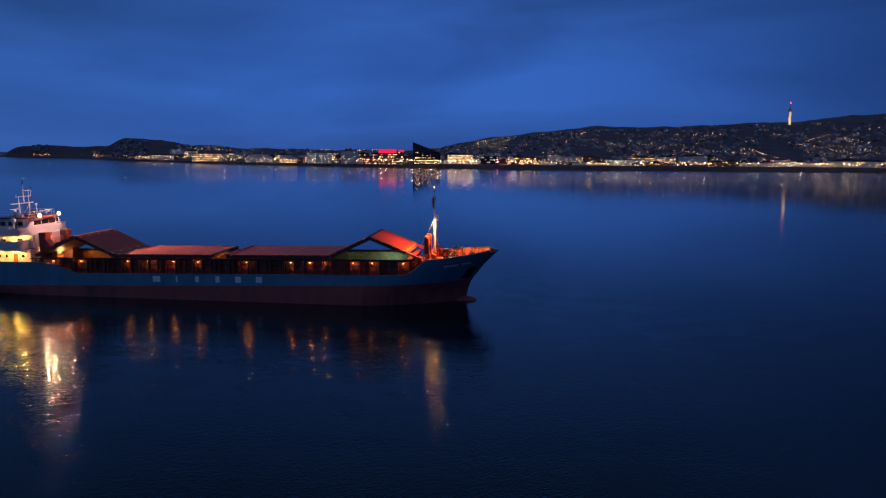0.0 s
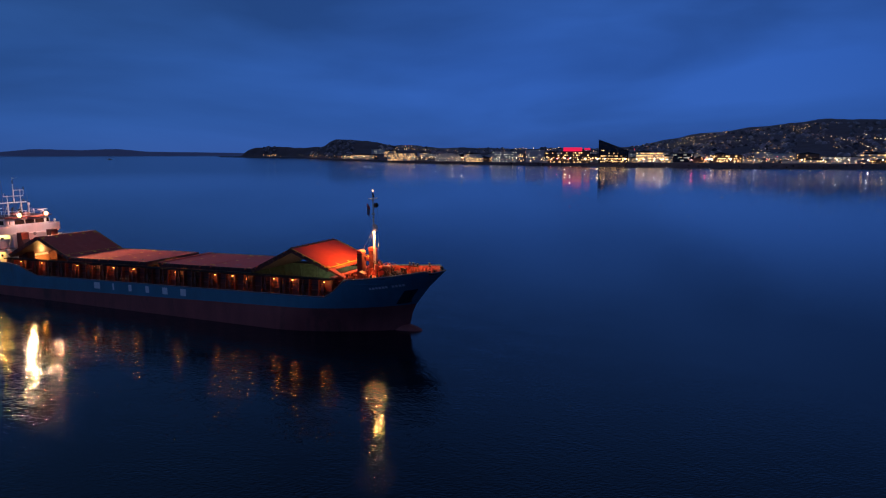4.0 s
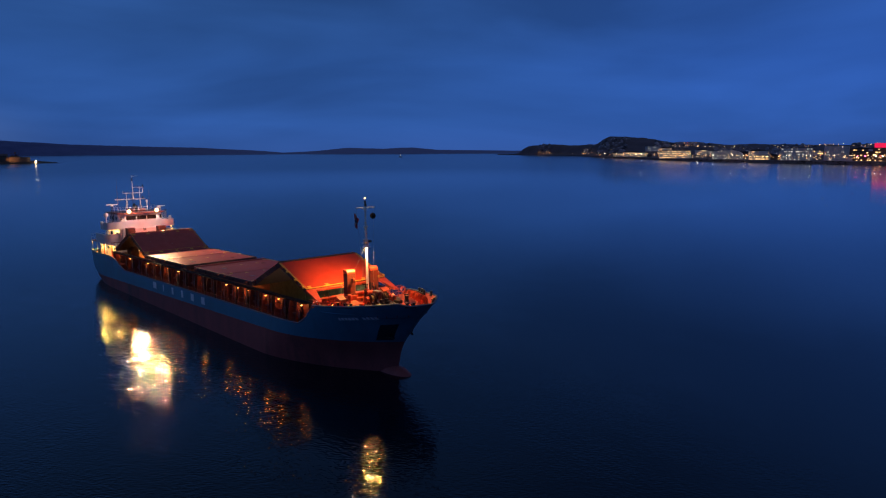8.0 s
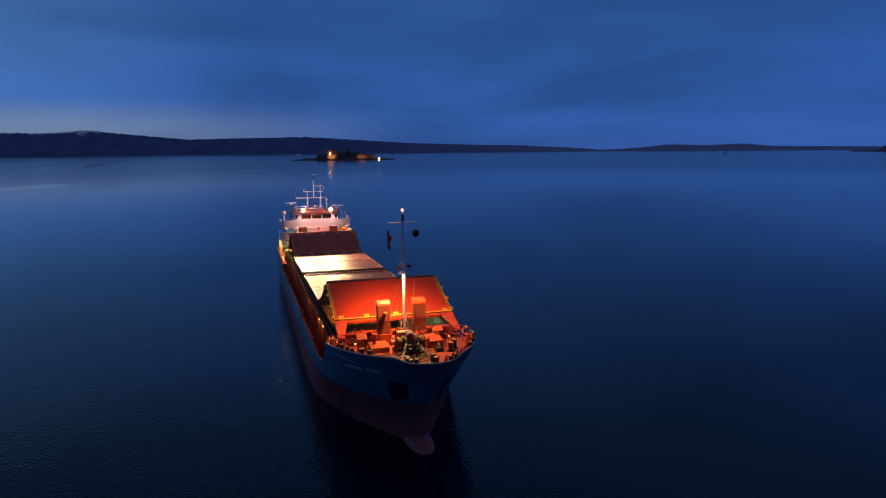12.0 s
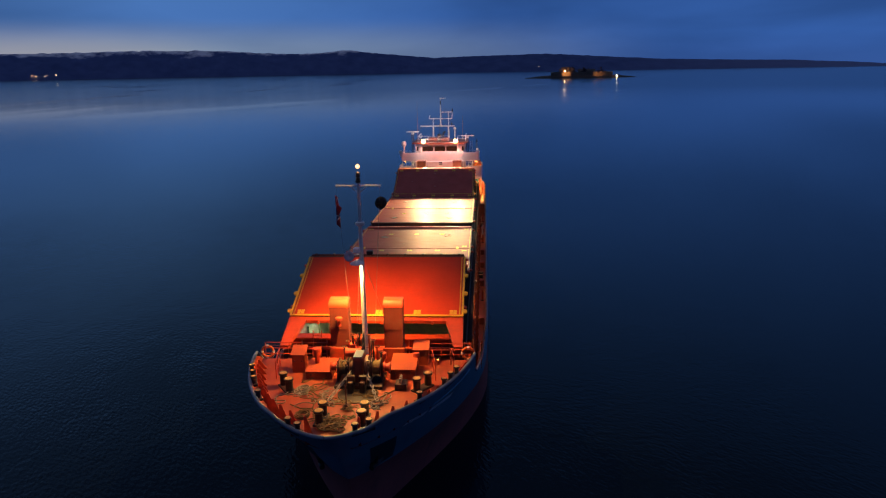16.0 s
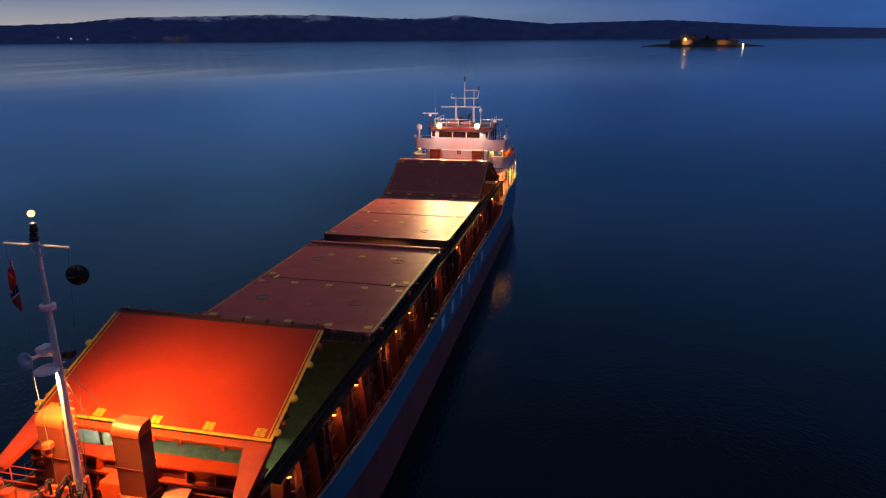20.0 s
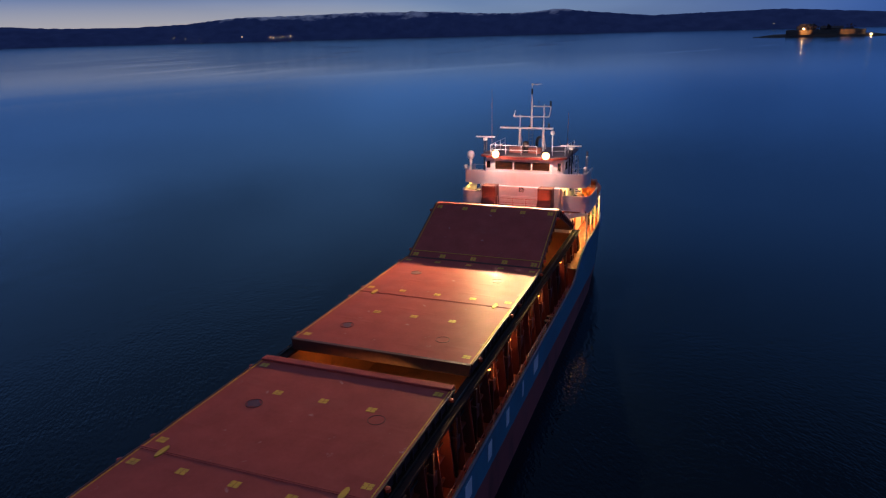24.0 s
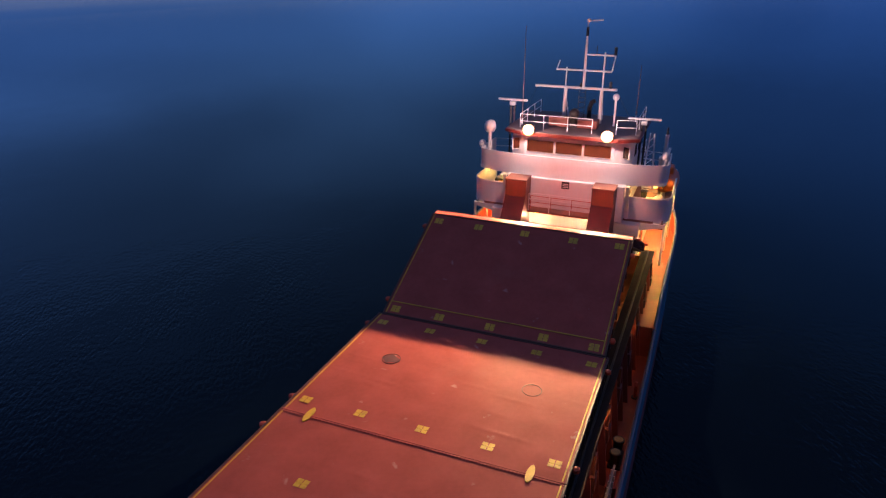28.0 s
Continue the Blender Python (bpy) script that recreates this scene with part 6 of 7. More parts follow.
def signal_mast():
    t = thing("signal_mast", "white signal mast on the wheelhouse roof", "mast")
    X = -34.5
    for y in (-1.17, 1.13):
        part("leg", rod(B(), (X, y, 12.45), (X, y * 0.98, 14.62), 0.13, 0.11, 12), "mast", t)
    part("pole", rod(B(), (X, -0.04, 14.6), (X, -0.04, 17.9), 0.10, 0.06, 12), "mast", t)
    part("crossbar", rod(B(), (X, -3.12, 14.62), (X, 2.05, 14.62), 0.09, seg=10), "mast", t)
    part("crossbar", rod(B(), (X, -1.82, 15.70), (X, 1.62, 15.70), 0.06, seg=10), "mast", t)
    part("crossbar", rod(B(), (X, -0.04, 16.66), (X, 1.75, 16.66), 0.05, seg=10), "mast", t)
    part("link", rod(B(), (X, -1.17, 14.6), (X, -1.17, 15.85), 0.045, seg=8), "mast", t)
    part("link", rod(B(), (X, 1.13, 14.6), (X, 1.13, 16.85), 0.05, seg=8), "mast", t)
    part("link", rod(B(), (X, 1.62, 15.7), (X, 1.78, 16.66), 0.035, seg=8), "mast", t)
    part("stub", rod(B(), (X, -1.8, 15.7), (X, -1.62, 16.25), 0.035, seg=8), "mast", t)
    lan = lambda y, z, h=0.5: part("signal_lantern", lathe(B(), [(0.0, z), (0.09, z), (0.10, z + 0.05), (0.085, z + 0.1), (0.085, z + h - 0.1), (0.1, z + h - 0.05), (0.0, z + h)], 12, (X, y, 0)), "black", t, "black signal lantern")
    lan(-0.04, 17.75, 0.55), lan(1.75, 16.68, 0.5), lan(1.62, 14.68, 0.45), lan(-0.2, 14.7, 0.25)
    part("wind_vane", bent(B(), [(X, -0.05, 18.3), (X, -0.05, 18.62), (X, 0.35, 18.66), (X, 0.85, 18.72)], 0.03, 6), "mast", t, "wind vane at the mast top")
    part("wind_cups", lathe(B(), [(0, 18.55), (0.14, 18.62), (0.14, 18.72), (0, 18.78)], 10, (X, 0.0, 0)), "mast", t)
    part("aerial", rod(B(), (X, 0.62, 16.66), (X, 0.62, 17.2), 0.025, seg=6), "dark", t)
    part("ladder", rail(B(), [(X + 0.2, -0.25, 12.5), (X + 0.2, 0.15, 12.5)], 2.1, (0.15, 0.3, 0.45, 0.6, 0.75, 0.9), 0.02), "dark", t)
    part("brace", rod(B(), (X - 1.2, -1.1, 12.5), (X, -1.17, 14.4), 0.05, seg=8), "mast", t)
    part("brace", rod(B(), (X - 1.2, 1.1, 12.5), (X, 1.13, 14.4), 0.05, seg=8), "mast", t)
    for y0, y1 in ((-3.0, -3.6), (2.0, 3.6)):
        part("stay_wire", rod(B(), (X, y0, 14.6), (X + 1.5, y1, 12.5), 0.012, seg=5), "dark", t)


signal_mast()


def radar(x, y, z0, z1, turn, label):
    t = thing("radar", label, "radar", "radars", at=aboard(x, y, z0))
    h = z1 - z0
    for o in (-0.12, 0.12):
        part("post", rod(B(), (0, o, 0), (0, o, h - 0.25), 0.06, seg=8), "dark", t)
    part("gearbox", box(B(), -0.18, 0.18, -0.18, 0.18, h - 0.28, h - 0.02, 0.05), "mast", t)
    bm = box(B(), -0.07, 0.07, -0.97, 0.97, h, h + 0.14, 0.05)
    bmesh.ops.rotate(bm, cent=(0, 0, 0), matrix=Matrix.Rotation(radians(turn), 3, "Z"), verts=bm.verts)
    part("scanner", bm, "mast", t, "white radar scanner bar")


radar(-33.0, -4.15, 9.9, 13.82, 0, "white radar scanner on twin dark posts")
radar(-33.3, 4.0, 9.9, 13.15, 4, "white radar scanner beside the wheelhouse")


def dome(x, y, z0, z1, r, label):
    t = thing("satellite_dome", label, "satellite dome", at=aboard(x, y, z0))
    h = z1 - z0
    part("pole", rod(B(), (0, 0, 0), (0, 0, h - 1.7 * r), 0.35 * r, seg=10), "mast", t)
    part("radome", lathe(B(), [(0, h - 2.2 * r), (0.7 * r, h - 2.0 * r), (r, h - 1.4 * r), (r, h - 0.8 * r), (0.75 * r, h - 0.25 * r), (0.35 * r, h - 0.05 * r), (0, h)], 20), "mast", t, "white rounded radome", True)


dome(-32.4, -5.42, 9.9, 12.62, 0.38, "white satellite dome on a pole at the bridge wing")
dome(-34.0, 2.1, 12.5, 14.5, 0.2, "small white satellite dome on a thin pole")
dome(-32.8, -6.05, 10.3, 11.2, 0.24, "small white dome at the bridge wing end")
dome(-32.6, 5.5, 9.9, 11.5, 0.22, "small white dome at the bridge wing end")


def whip(x, y, z0, z1, label):
    t = thing("whip_aerial", label, "aerial", at=aboard(x, y, z0))
    part("base", rod(B(), (0, 0, 0), (0, 0, 0.4), 0.05, 0.04, 8), "mast", t)
    part("rod", rod(B(), (0, 0, 0.4), (0, 0, z1 - z0), 0.028, 0.015, 6), "deckgrey", t, "thin whip rod")


whip(-32.4, -3.33, 12.5, 18.4, "long thin whip aerial on the wheelhouse roof")
whip(-35.8, 3.2, 12.5, 16.0, "thin whip aerial on the wheelhouse roof")


def rescue_boat(y, s):
    t = thing("rescue_boat", "orange rescue boat in its davit beside the deckhouse", "boat", at=aboard(-37.6, y, 8.35))
    bm, grid = B(), []
    for k in range(13):
        f = -1 + 2 * k / 12
        w = 0.85 * math.sqrt(max(1 - abs(f) ** 3.0, 0.0)) + 0.02
        grid.append([(2.1 * f, w * math.cos(a), 0.55 * math.sin(a) * (0.4 + 0.6 * (w / 0.87)) + 0.15 * f * f) for a in [math.pi * q / 8 for q in range(17)]])
    sheet(bm, grid)
    part("boat_shell", bm, "orange", t, "orange boat shell", True)
    part("cockpit", box(B(), -0.9, 0.2, -0.45, 0.45, 0.35, 0.95, 0.15), "orange", t)
    d = thing("davit", "white boat davit with a curved arm", "davit", at=aboard(-36.2, y, 7.56))
    part("column", rod(B(), (0, 0, 0), (0, 0, 2.2), 0.14, 0.12, 12), "mast", d)
    part("arm", bent(B(), [(0, 0, 2.1), (-0.3, 0, 2.7), (-0.9, 0, 2.95), (-1.5, 0, 2.9)], 0.10, 10), "mast", d)
    part("winch", box(B(), -0.25, 0.25, -0.3, 0.3, 0.7, 1.2, 0.06), "mast", d)


rescue_boat(5.4, 1)


def wing_gear():
    """Lattice post, life-saving boxes and an aerial tube on the port wing."""
    t = thing("lattice_post", "white lattice aerial post beside the wheelhouse", "post", at=aboard(-33.2, 4.55, 9.9))
    for k in range(4):
        part("leg", rod(B(), (0.28 * (k % 2 * 2 - 1), 0.28 * (k // 2 * 2 - 1), 0), (0.12 * (k % 2 * 2 - 1), 0.12 * (k // 2 * 2 - 1), 2.5), 0.03, seg=6), "mast", t)
    for k in range(5):
        z, w = 0.45 * k + 0.2, 0.28 - 0.03 * k
        part("cross_brace", rod(B(), (w, -w, z), (w, w, z + 0.42), 0.018, seg=5), "mast", t)
        part("cross_brace", rod(B(), (-w, w, z), (w, w, z + 0.42), 0.018, seg=5), "mast", t)
    t = thing("aerial_tube", "white tube aerial with a dark tip on the bridge wing", "aerial", at=aboard(-34.2, 5.35, 9.9))
    part("tube", rod(B(), (0, 0, 0), (0, 0, 2.3), 0.13, 0.12, 12), "mast", t)
    part("tip", rod(B(), (0, 0, 2.3), (0, 0, 2.75), 0.08, 0.05, 10), "black", t, "dark tip")
    for x, y, z, w, lab, mat in ((-34.6, 5.3, 9.9, 0.55, "pale grey box on the bridge wing", "mast"), (-33.0, 4.95, 7.56, 0.6, "white machinery box on the boat deck", "mast"), (-34.9, 4.4, 7.56, 0.5, "dark machinery box on the boat deck", "dark")):
        t = thing("deck_box", lab, "box", "deck boxes", at=aboard(x, y, z))
        part("body", box(B(), -w / 2, w / 2, -w / 2, w / 2, 0, w * 1.3, 0.04), mat, t)
        part("lid", box(B(), -w / 2 - 0.03, w / 2 + 0.03, -w / 2 - 0.03, w / 2 + 0.03, w * 1.3, w * 1.3 + 0.06, 0.02), mat, t)


wing_gear()


def raft(x, y, z):
    t = thing("life_raft", "white life raft canister on its cradle", "life raft", "life rafts", at=aboard(x, y, z))
    bm = lathe(B(), [(0, -0.65), (0.25, -0.63), (0.34, -0.5), (0.34, -0.05), (0.36, -0.03), (0.36, 0.03), (0.34, 0.05), (0.34, 0.5), (0.25, 0.63), (0, 0.65)], 18)
    bmesh.ops.rotate(bm, cent=(0, 0, 0), matrix=Matrix.Rotation(radians(90), 3, "Y"), verts=bm.verts)
    bmesh.ops.translate(bm, vec=(0, 0, 0.5), verts=bm.verts)
    part("canister", bm, "mast", t, "", True)
    for o in (-0.35, 0.35):
        part("cradle", box(B(), o - 0.05, o + 0.05, -0.35, 0.35, 0, 0.22, 0.02), "dark", t)


for x, y in ((-33.6, 5.3), (-33.6, -5.2), (-35.2, -5.2)):
    raft(x, y, 7.56)


def poop_gear():
    for s in (-1, 1):
        for x in (-39.4, -38.2):
            bollards(x, 5.0 * s if x < -39 else 5.4 * s, POOP, 0)
    t = thing("gas_locker", "grey locker on the boat deck", "locker", at=aboard(-34.2, 4.9, 7.56))
    part("body", box(B(), -0.4, 0.4, -0.3, 0.3, 0, 1.0, 0.03), "deckgrey", t)
    t = thing("gas_locker", "green and yellow locker on the boat deck", "locker", at=aboard(-32.6, -4.6, 7.56))
    part("body", box(B(), -0.4, 0.4, -0.35, 0.35, 0, 1.3, 0.03), "dark", t)
    part("panel", box(B(), 0.40, 0.42, -0.1, 0.3, 0.2, 1.2), "yellow", t, "yellow locker panel")

# ---- foremast and forecastle gear ----
def foremast():
    t = thing("foremast", "white tapered foremast with a yard and a deck lamp", "mast")
    X = 34.2
    part("pole", rod(B(), (X, 0, FORE), (X, 0, 16.35), 0.165, 0.075, 18), "mast", t, "", 40)
    part("collar", lathe(B(), [(0.15, 13.75), (0.24, 13.8), (0.24, 13.95), (0.14, 14.0)], 14, (X, 0, 0)), "mast", t)
    part("yard", rod(B(), (X, -1.2, 15.86), (X, 1.17, 15.86), 0.045, seg=8), "mast", t)
    for s in (-1, 1):
        part("yard_brace", rod(B(), (X, 0.45 * s, 15.84), (X, 0.05 * s, 15.5), 0.03, seg=6), "mast", t)
    rung = mesh("rung", bent(B(), [(0.10, 0, 0), (0.10, 0.12, 0), (-0.10, 0.12, 0), (-0.10, 0, 0)], 0.008, 5), "mast")
    for k in range(20):
        part("rung", rung, None, t).matrix_basis = pose(X - 0.08, 0, 6.6 + 0.28 * k, 0, 0, 90)
    part("lantern_stack", lathe(B(), [(0, 16.3), (0.12, 16.3), (0.13, 16.38), (0.09, 16.42), (0.11, 16.5), (0.09, 16.56), (0.0, 16.6)], 14, (X, 0, 0)), "black", t, "black lantern stack")
    part("lantern_stack", lathe(B(), [(0, 16.0), (0.13, 16.02), (0.14, 16.12), (0.10, 16.16), (0.12, 16.26), (0.0, 16.3)], 14, (X + 0.05, 0, 0)), "black", t, "black lantern stack")
    part("masthead_lamp", lathe(B(), [(0, 16.74), (0.07, 16.77), (0.11, 16.85), (0.07, 16.93), (0, 16.96)], 16, (X, 0, 0)), "lampmast", t, "glowing masthead lamp", True)
    # lamp shade over the deck lamp
    part("lamp_arm", rod(B(), (X, 0, 11.95), (X + 0.28, -0.18, 12.0), 0.04, seg=8), "mast", t)
    part("lamp_shade", lathe(B(), [(0.05, 12.0), (0.12, 11.98), (0.36, 11.84), (0.38, 11.78), (0.34, 11.80), (0.1, 11.92)], 20, (X + 0.28, -0.2, 0)), "mast", t, "white round lamp shade", 40)
    part("lamp_glass", lathe(B(), [(0.16, 11.86), (0.16, 11.82), (0.1, 11.79), (0, 11.78)], 16, (X + 0.28, -0.2, 0)), "lampwhite", t, "glowing lamp glass", True)
    # horn and searchlight platform
    bm = lathe(B(), [(0.04, -0.1), (0.06, 0.25), (0.12, 0.42), (0.27, 0.52), (0.27, 0.54), (0.05, 0.4)], 20)
    bmesh.ops.rotate(bm, cent=(0, 0, 0), matrix=Matrix.Rotation(radians(82), 3, "Y"), verts=bm.verts)
    bmesh.ops.translate(bm, vec=(X + 0.15, -0.52, 12.22), verts=bm.verts)
    part("horn", bm, "mast", t, "white ship's horn", True)
    part("horn_bracket", rod(B(), (X, 0, 12.25), (X + 0.1, -0.6, 12.2), 0.05, seg=8), "mast", t)
    part("horn_box", box(B(), X - 0.05, X + 0.4, -0.38, -0.04, 12.38, 12.62, 0.04), "mast", t)
    part("floodlight", box(B(), X - 0.2, X + 0.12, 0.28, 0.62, 12.2, 12.42, 0.04), "dark", t)
    # rigging
    for x, y in ((31.2, -1.1), (31.2, 1.1)):
        part("stay_wire", rod(B(), (X, 0.1 * (1 if y > 0 else -1), 11.9), (x, y, 6.2), 0.012, seg=5), "chain", t)
    for y in (-1.15, 1.1):
        part("halyard", rod(B(), (X, y, 15.85), (X + 0.3, y * 0.5, 7.2), 0.008, seg=4), "chain", t)
    part("mast_foot", lathe(B(), [(0.55, FORE), (0.5, FORE + 0.5), (0.3, FORE + 0.9), (0.26, FORE + 0.95)], 16, (X, 0, 0)), "redsteel", t)


foremast()


# trunk paint darkened to imitate the weak lamplight on the ventilator fronts
M["ventshade"] = material("shaded_red_ventilator_paint", (0.125, 0.017, 0.008), 0.7, vary=0.22, scale=1.5, fine=20, stain=(0.12, 0.04, 0.025), stain_amount=0.6)
M["matblack"] = material("matt_black_canvas", (0.008, 0.008, 0.009), 0.9, vary=0.3, scale=6)


def signal_ball():
    t = thing("signal_ball", "black anchor ball hanging from the yard", "signal ball", at=aboard(34.0, 1.1, 14.93))
    for k in range(3):
        bm = lathe(B(), [(0.0, -0.02), (0.31, -0.02), (0.33, 0), (0.31, 0.02), (0.0, 0.02)], 24)
        bmesh.ops.rotate(bm, cent=(0, 0, 0), matrix=Euler([(0, 0, 0), (radians(90), 0, 0.5), (radians(90), 0, 2.07)][k]).to_matrix(), verts=bm.verts)
        part("disc", bm, "matblack", t)
    bm = B()
    bmesh.ops.create_uvsphere(bm, u_segments=16, v_segments=10, radius=0.29)
    part("ball", bm, "matblack", t, "", True)


signal_ball()


def ensign():
    """A limp national flag: red cloth with a blue cross edged in white."""
    t = thing("flag", "limp red flag with a blue and white cross on the halyard", "flag", at=aboard(34.0, -1.25, 13.6) @ pose(0, 0, 0, 0, 0, 35))
    H, W, nu, nv = 1.45, 0.42, 22, 18
    def at(u, v):
        fold = 0.10 * math.sin(v * 9 + u * 5) * (0.3 + v)
        drop = 0.55 * v * v
        return (W * v * (0.6 + 0.4 * u), fold, H * u * (1 - 0.25 * v) - drop * 0.5 + 0.3)
    def zone(u, v):
        a, b = abs(u - 0.5), abs(v - 0.36)
        if a < 0.07 or b < 0.055:
            return "flagblue"
        if a < 0.14 or b < 0.11:
            return "flagwhite"
        return "flagred"
    for z, lab in (("flagred", "red cloth"), ("flagwhite", "white cross edge"), ("flagblue", "blue cross")):
        bm = B()
        for i in range(nu):
            for j in range(nv):
                if zone((i + 0.5) / nu, (j + 0.5) / nv) == z:
                    bm.faces.new([bm.verts.new(at(u / nu, v / nv)) for u, v in ((i, j), (i + 1, j), (i + 1, j + 1), (i, j + 1))])
        bmesh.ops.remove_doubles(bm, verts=bm.verts, dist=0.0005)
        bmesh.ops.solidify(bm, geom=bm.faces, thickness=0.006)
        part("cloth", bm, z, t, lab, True)


ensign()


def fore_ventilator(y):
    t = thing("ventilator", "tall red ventilator with a rounded hood on the forecastle", "ventilator", "fore ventilators", at=aboard(33.15, y, FORE))
    h = 3.68
    prof = [(-0.34, 0), (0.34, 0), (0.34, h - 0.35)] + [(0.34 - 0.35 * (1 - math.cos(a)), h - 0.35 + 0.35 * math.sin(a)) for a in [math.pi / 2 * k / 6 for k in range(1, 7)]] + [(-0.34, h)]
    part("trunk", prism(B(), prof, "y", -0.52, 0.52), "ventshade", t, "", 30)
    # brighter red on hood and base paints in the lamplight
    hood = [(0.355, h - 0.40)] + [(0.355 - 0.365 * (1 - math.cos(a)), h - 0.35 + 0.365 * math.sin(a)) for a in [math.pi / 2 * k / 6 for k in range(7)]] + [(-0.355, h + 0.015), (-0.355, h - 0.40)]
    part("hood", prism(B(), hood, "y", -0.535, 0.535), "redsteel", t, "rounded hood in a brighter, lamplit red", 30)
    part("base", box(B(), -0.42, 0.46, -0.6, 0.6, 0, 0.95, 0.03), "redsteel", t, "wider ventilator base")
    part("seam", box(B(), -0.36, 0.36, -0.54, 0.54, 2.0, 2.05), "ventshade", t)


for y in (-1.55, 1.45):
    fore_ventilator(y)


def mushroom(x, y, z, h, r, label="red mushroom vent on the forecastle deck"):
    t = thing("mushroom_vent", label, "vent", "mushroom vents", at=aboard(x, y, z))
    part("pipe", rod(B(), (0, 0, 0), (0, 0, h * 0.8), r * 0.55, seg=12), "redsteel", t)
    part("cap", lathe(B(), [(r * 0.5, h * 0.66), (r, h * 0.68), (r, h * 0.94), (r * 0.9, h), (0, h)], 16), "redsteel", t, "", 40)


mushroom(33.72, -1.5, 8.05, 0.5, 0.19, "red mushroom vent on a bracket of the ventilator")
mushroom(34.3, 0.95, FORE, 1.0, 0.2)
mushroom(34.6, -2.6, FORE, 1.35, 0.24)
mushroom(34.7, -0.7, FORE, 1.1, 0.2)
mushroom(34.1, 2.75, FORE, 0.9, 0.2)


def bollards(x, y, z, turn):
    t = thing("bollards", "pair of black mooring bollards with yellow tops", "bollards", "mooring bollards", at=aboard(x, y, z) @ pose(0, 0, 0, 0, 0, turn))
    part("base", box(B(), -0.62, 0.62, -0.26, 0.26, 0, 0.10, 0.02), "dark", t)
    for o in (-0.42, 0.42):
        part("post", lathe(B(), [(0.21, 0.08), (0.19, 0.14), (0.19, 0.62), (0.24, 0.66), (0.24, 0.74), (0.0, 0.74)], 16, (o, 0, 0)), "black", t)
        part("cap", lathe(B(), [(0.19, 0.745), (0.18, 0.765), (0.0, 0.77)], 16, (o, 0, 0)), "captan", t, "worn yellow bollard top")


for x, y, a in ((40.1, -1.12, 0), (40.05, 0.85, 0), (36.8, -3.7, 35), (36.6, 3.3, -37)):
    bollards(x, y, FORE, a)
poop_gear()
for s in (-1, 1):
    for x in (-14.6, 8.2):
        bollards(x, 6.15 * s, DECK, 0)


def gangway(x, s):
    """An accommodation ladder stowed on edge along the bulwark."""
    t = thing("gangway", "aluminium gangway stowed along the main deck bulwark", "gangway", "gangways", at=aboard(x, 6.25 * s, DECK))
    for z in (0.25, 0.85):
        part("stringer", box(B(), -2.6, 2.6, -0.04, 0.04, z - 0.06, z + 0.06, 0.015), "chain", t)
    tread = mesh("tread", box(B(), -0.03, 0.03, -0.10, 0.10, 0.3, 0.8), "mast")
    for k in range(15):
        part("tread", tread, None, t).matrix_basis = pose(-2.4 + 0.34 * k, 0, 0)
    for o in (-1.8, 1.8):
        part("bracket", box(B(), o - 0.05, o + 0.05, -0.15, 0.15, 0, 0.2, 0.01), "dark", t)


gangway(-10.6, 1)


def deck_clutter():
    """Lashing boxes, valves and coiled wire on the narrow side decks."""
    rng = random.Random(91)
    for s in (-1, 1):
        for k in range(9):
            x = -19 + 5.6 * k + rng.uniform(-0.8, 0.8)
            if rng.random() < 0.5:
                w = rng.uniform(0.5, 0.8)
                t = thing("lashing_box", "dull red steel box on the side deck", "box", "lashing boxes", at=aboard(x, 6.25 * s, DECK))
                part("body", box(B(), -w / 2, w / 2, -0.18, 0.18, 0, 0.5, 0.03), "coaming", t)
                part("lid", box(B(), -w / 2 - 0.03, w / 2 + 0.03, -0.21, 0.21, 0.5, 0.55, 0.01), "redsteel", t)
            else:
                t = thing("air_pipe", "red air pipe with a bent head on the side deck", "pipe", "air pipes", at=aboard(x, 6.3 * s, DECK))
                part("pipe", bent(B(), [(0, 0, 0), (0, 0, 0.7), (0.05, 0, 0.85), (0.18, 0, 0.9), (0.28, 0, 0.8)], 0.08, 8), "redsteel", t)
                part("flange", lathe(B(), [(0.0, 0.0), (0.16, 0.0), (0.16, 0.05), (0.0, 0.05)], 12), "dark", t)


deck_clutter()


def fairlead(x, s, rollers=(-0.33, 0.33)):
    z = sheer(x) - 0.02
    y = s * max(half_breadth(x, z, s) - 0.22, 0.15)
    ang = math.degrees(math.atan2(half_breadth(x + 0.4, z) - half_breadth(x - 0.4, z), 0.8)) * s
    t = thing("fairlead", "black roller fairlead on the bulwark", "fairlead", "roller fairleads", at=aboard(x, y, z - 0.1) @ pose(0, 0, 0, 0, 0, ang))
    part("bed", box(B(), min(rollers) - 0.22, max(rollers) + 0.22, -0.18, 0.18, 0, 0.12, 0.03), "dark", t)
    for o in rollers:
        part("roller", lathe(B(), [(0.13, 0.1), (0.11, 0.16), (0.11, 0.38), (0.16, 0.44), (0.15, 0.5), (0, 0.5)], 14, (o, 0, 0)), "black", t)
        part("cap", lathe(B(), [(0.12, 0.505), (0, 0.52)], 14, (o, 0, 0)), "captan", t, "yellow roller top")


for s in (-1, 1):
    fairlead(37.4, s, (-0.75, 0.0, 0.75))
    fairlead(40.3, s, (0.0,))
    fairlead(43.0, s)




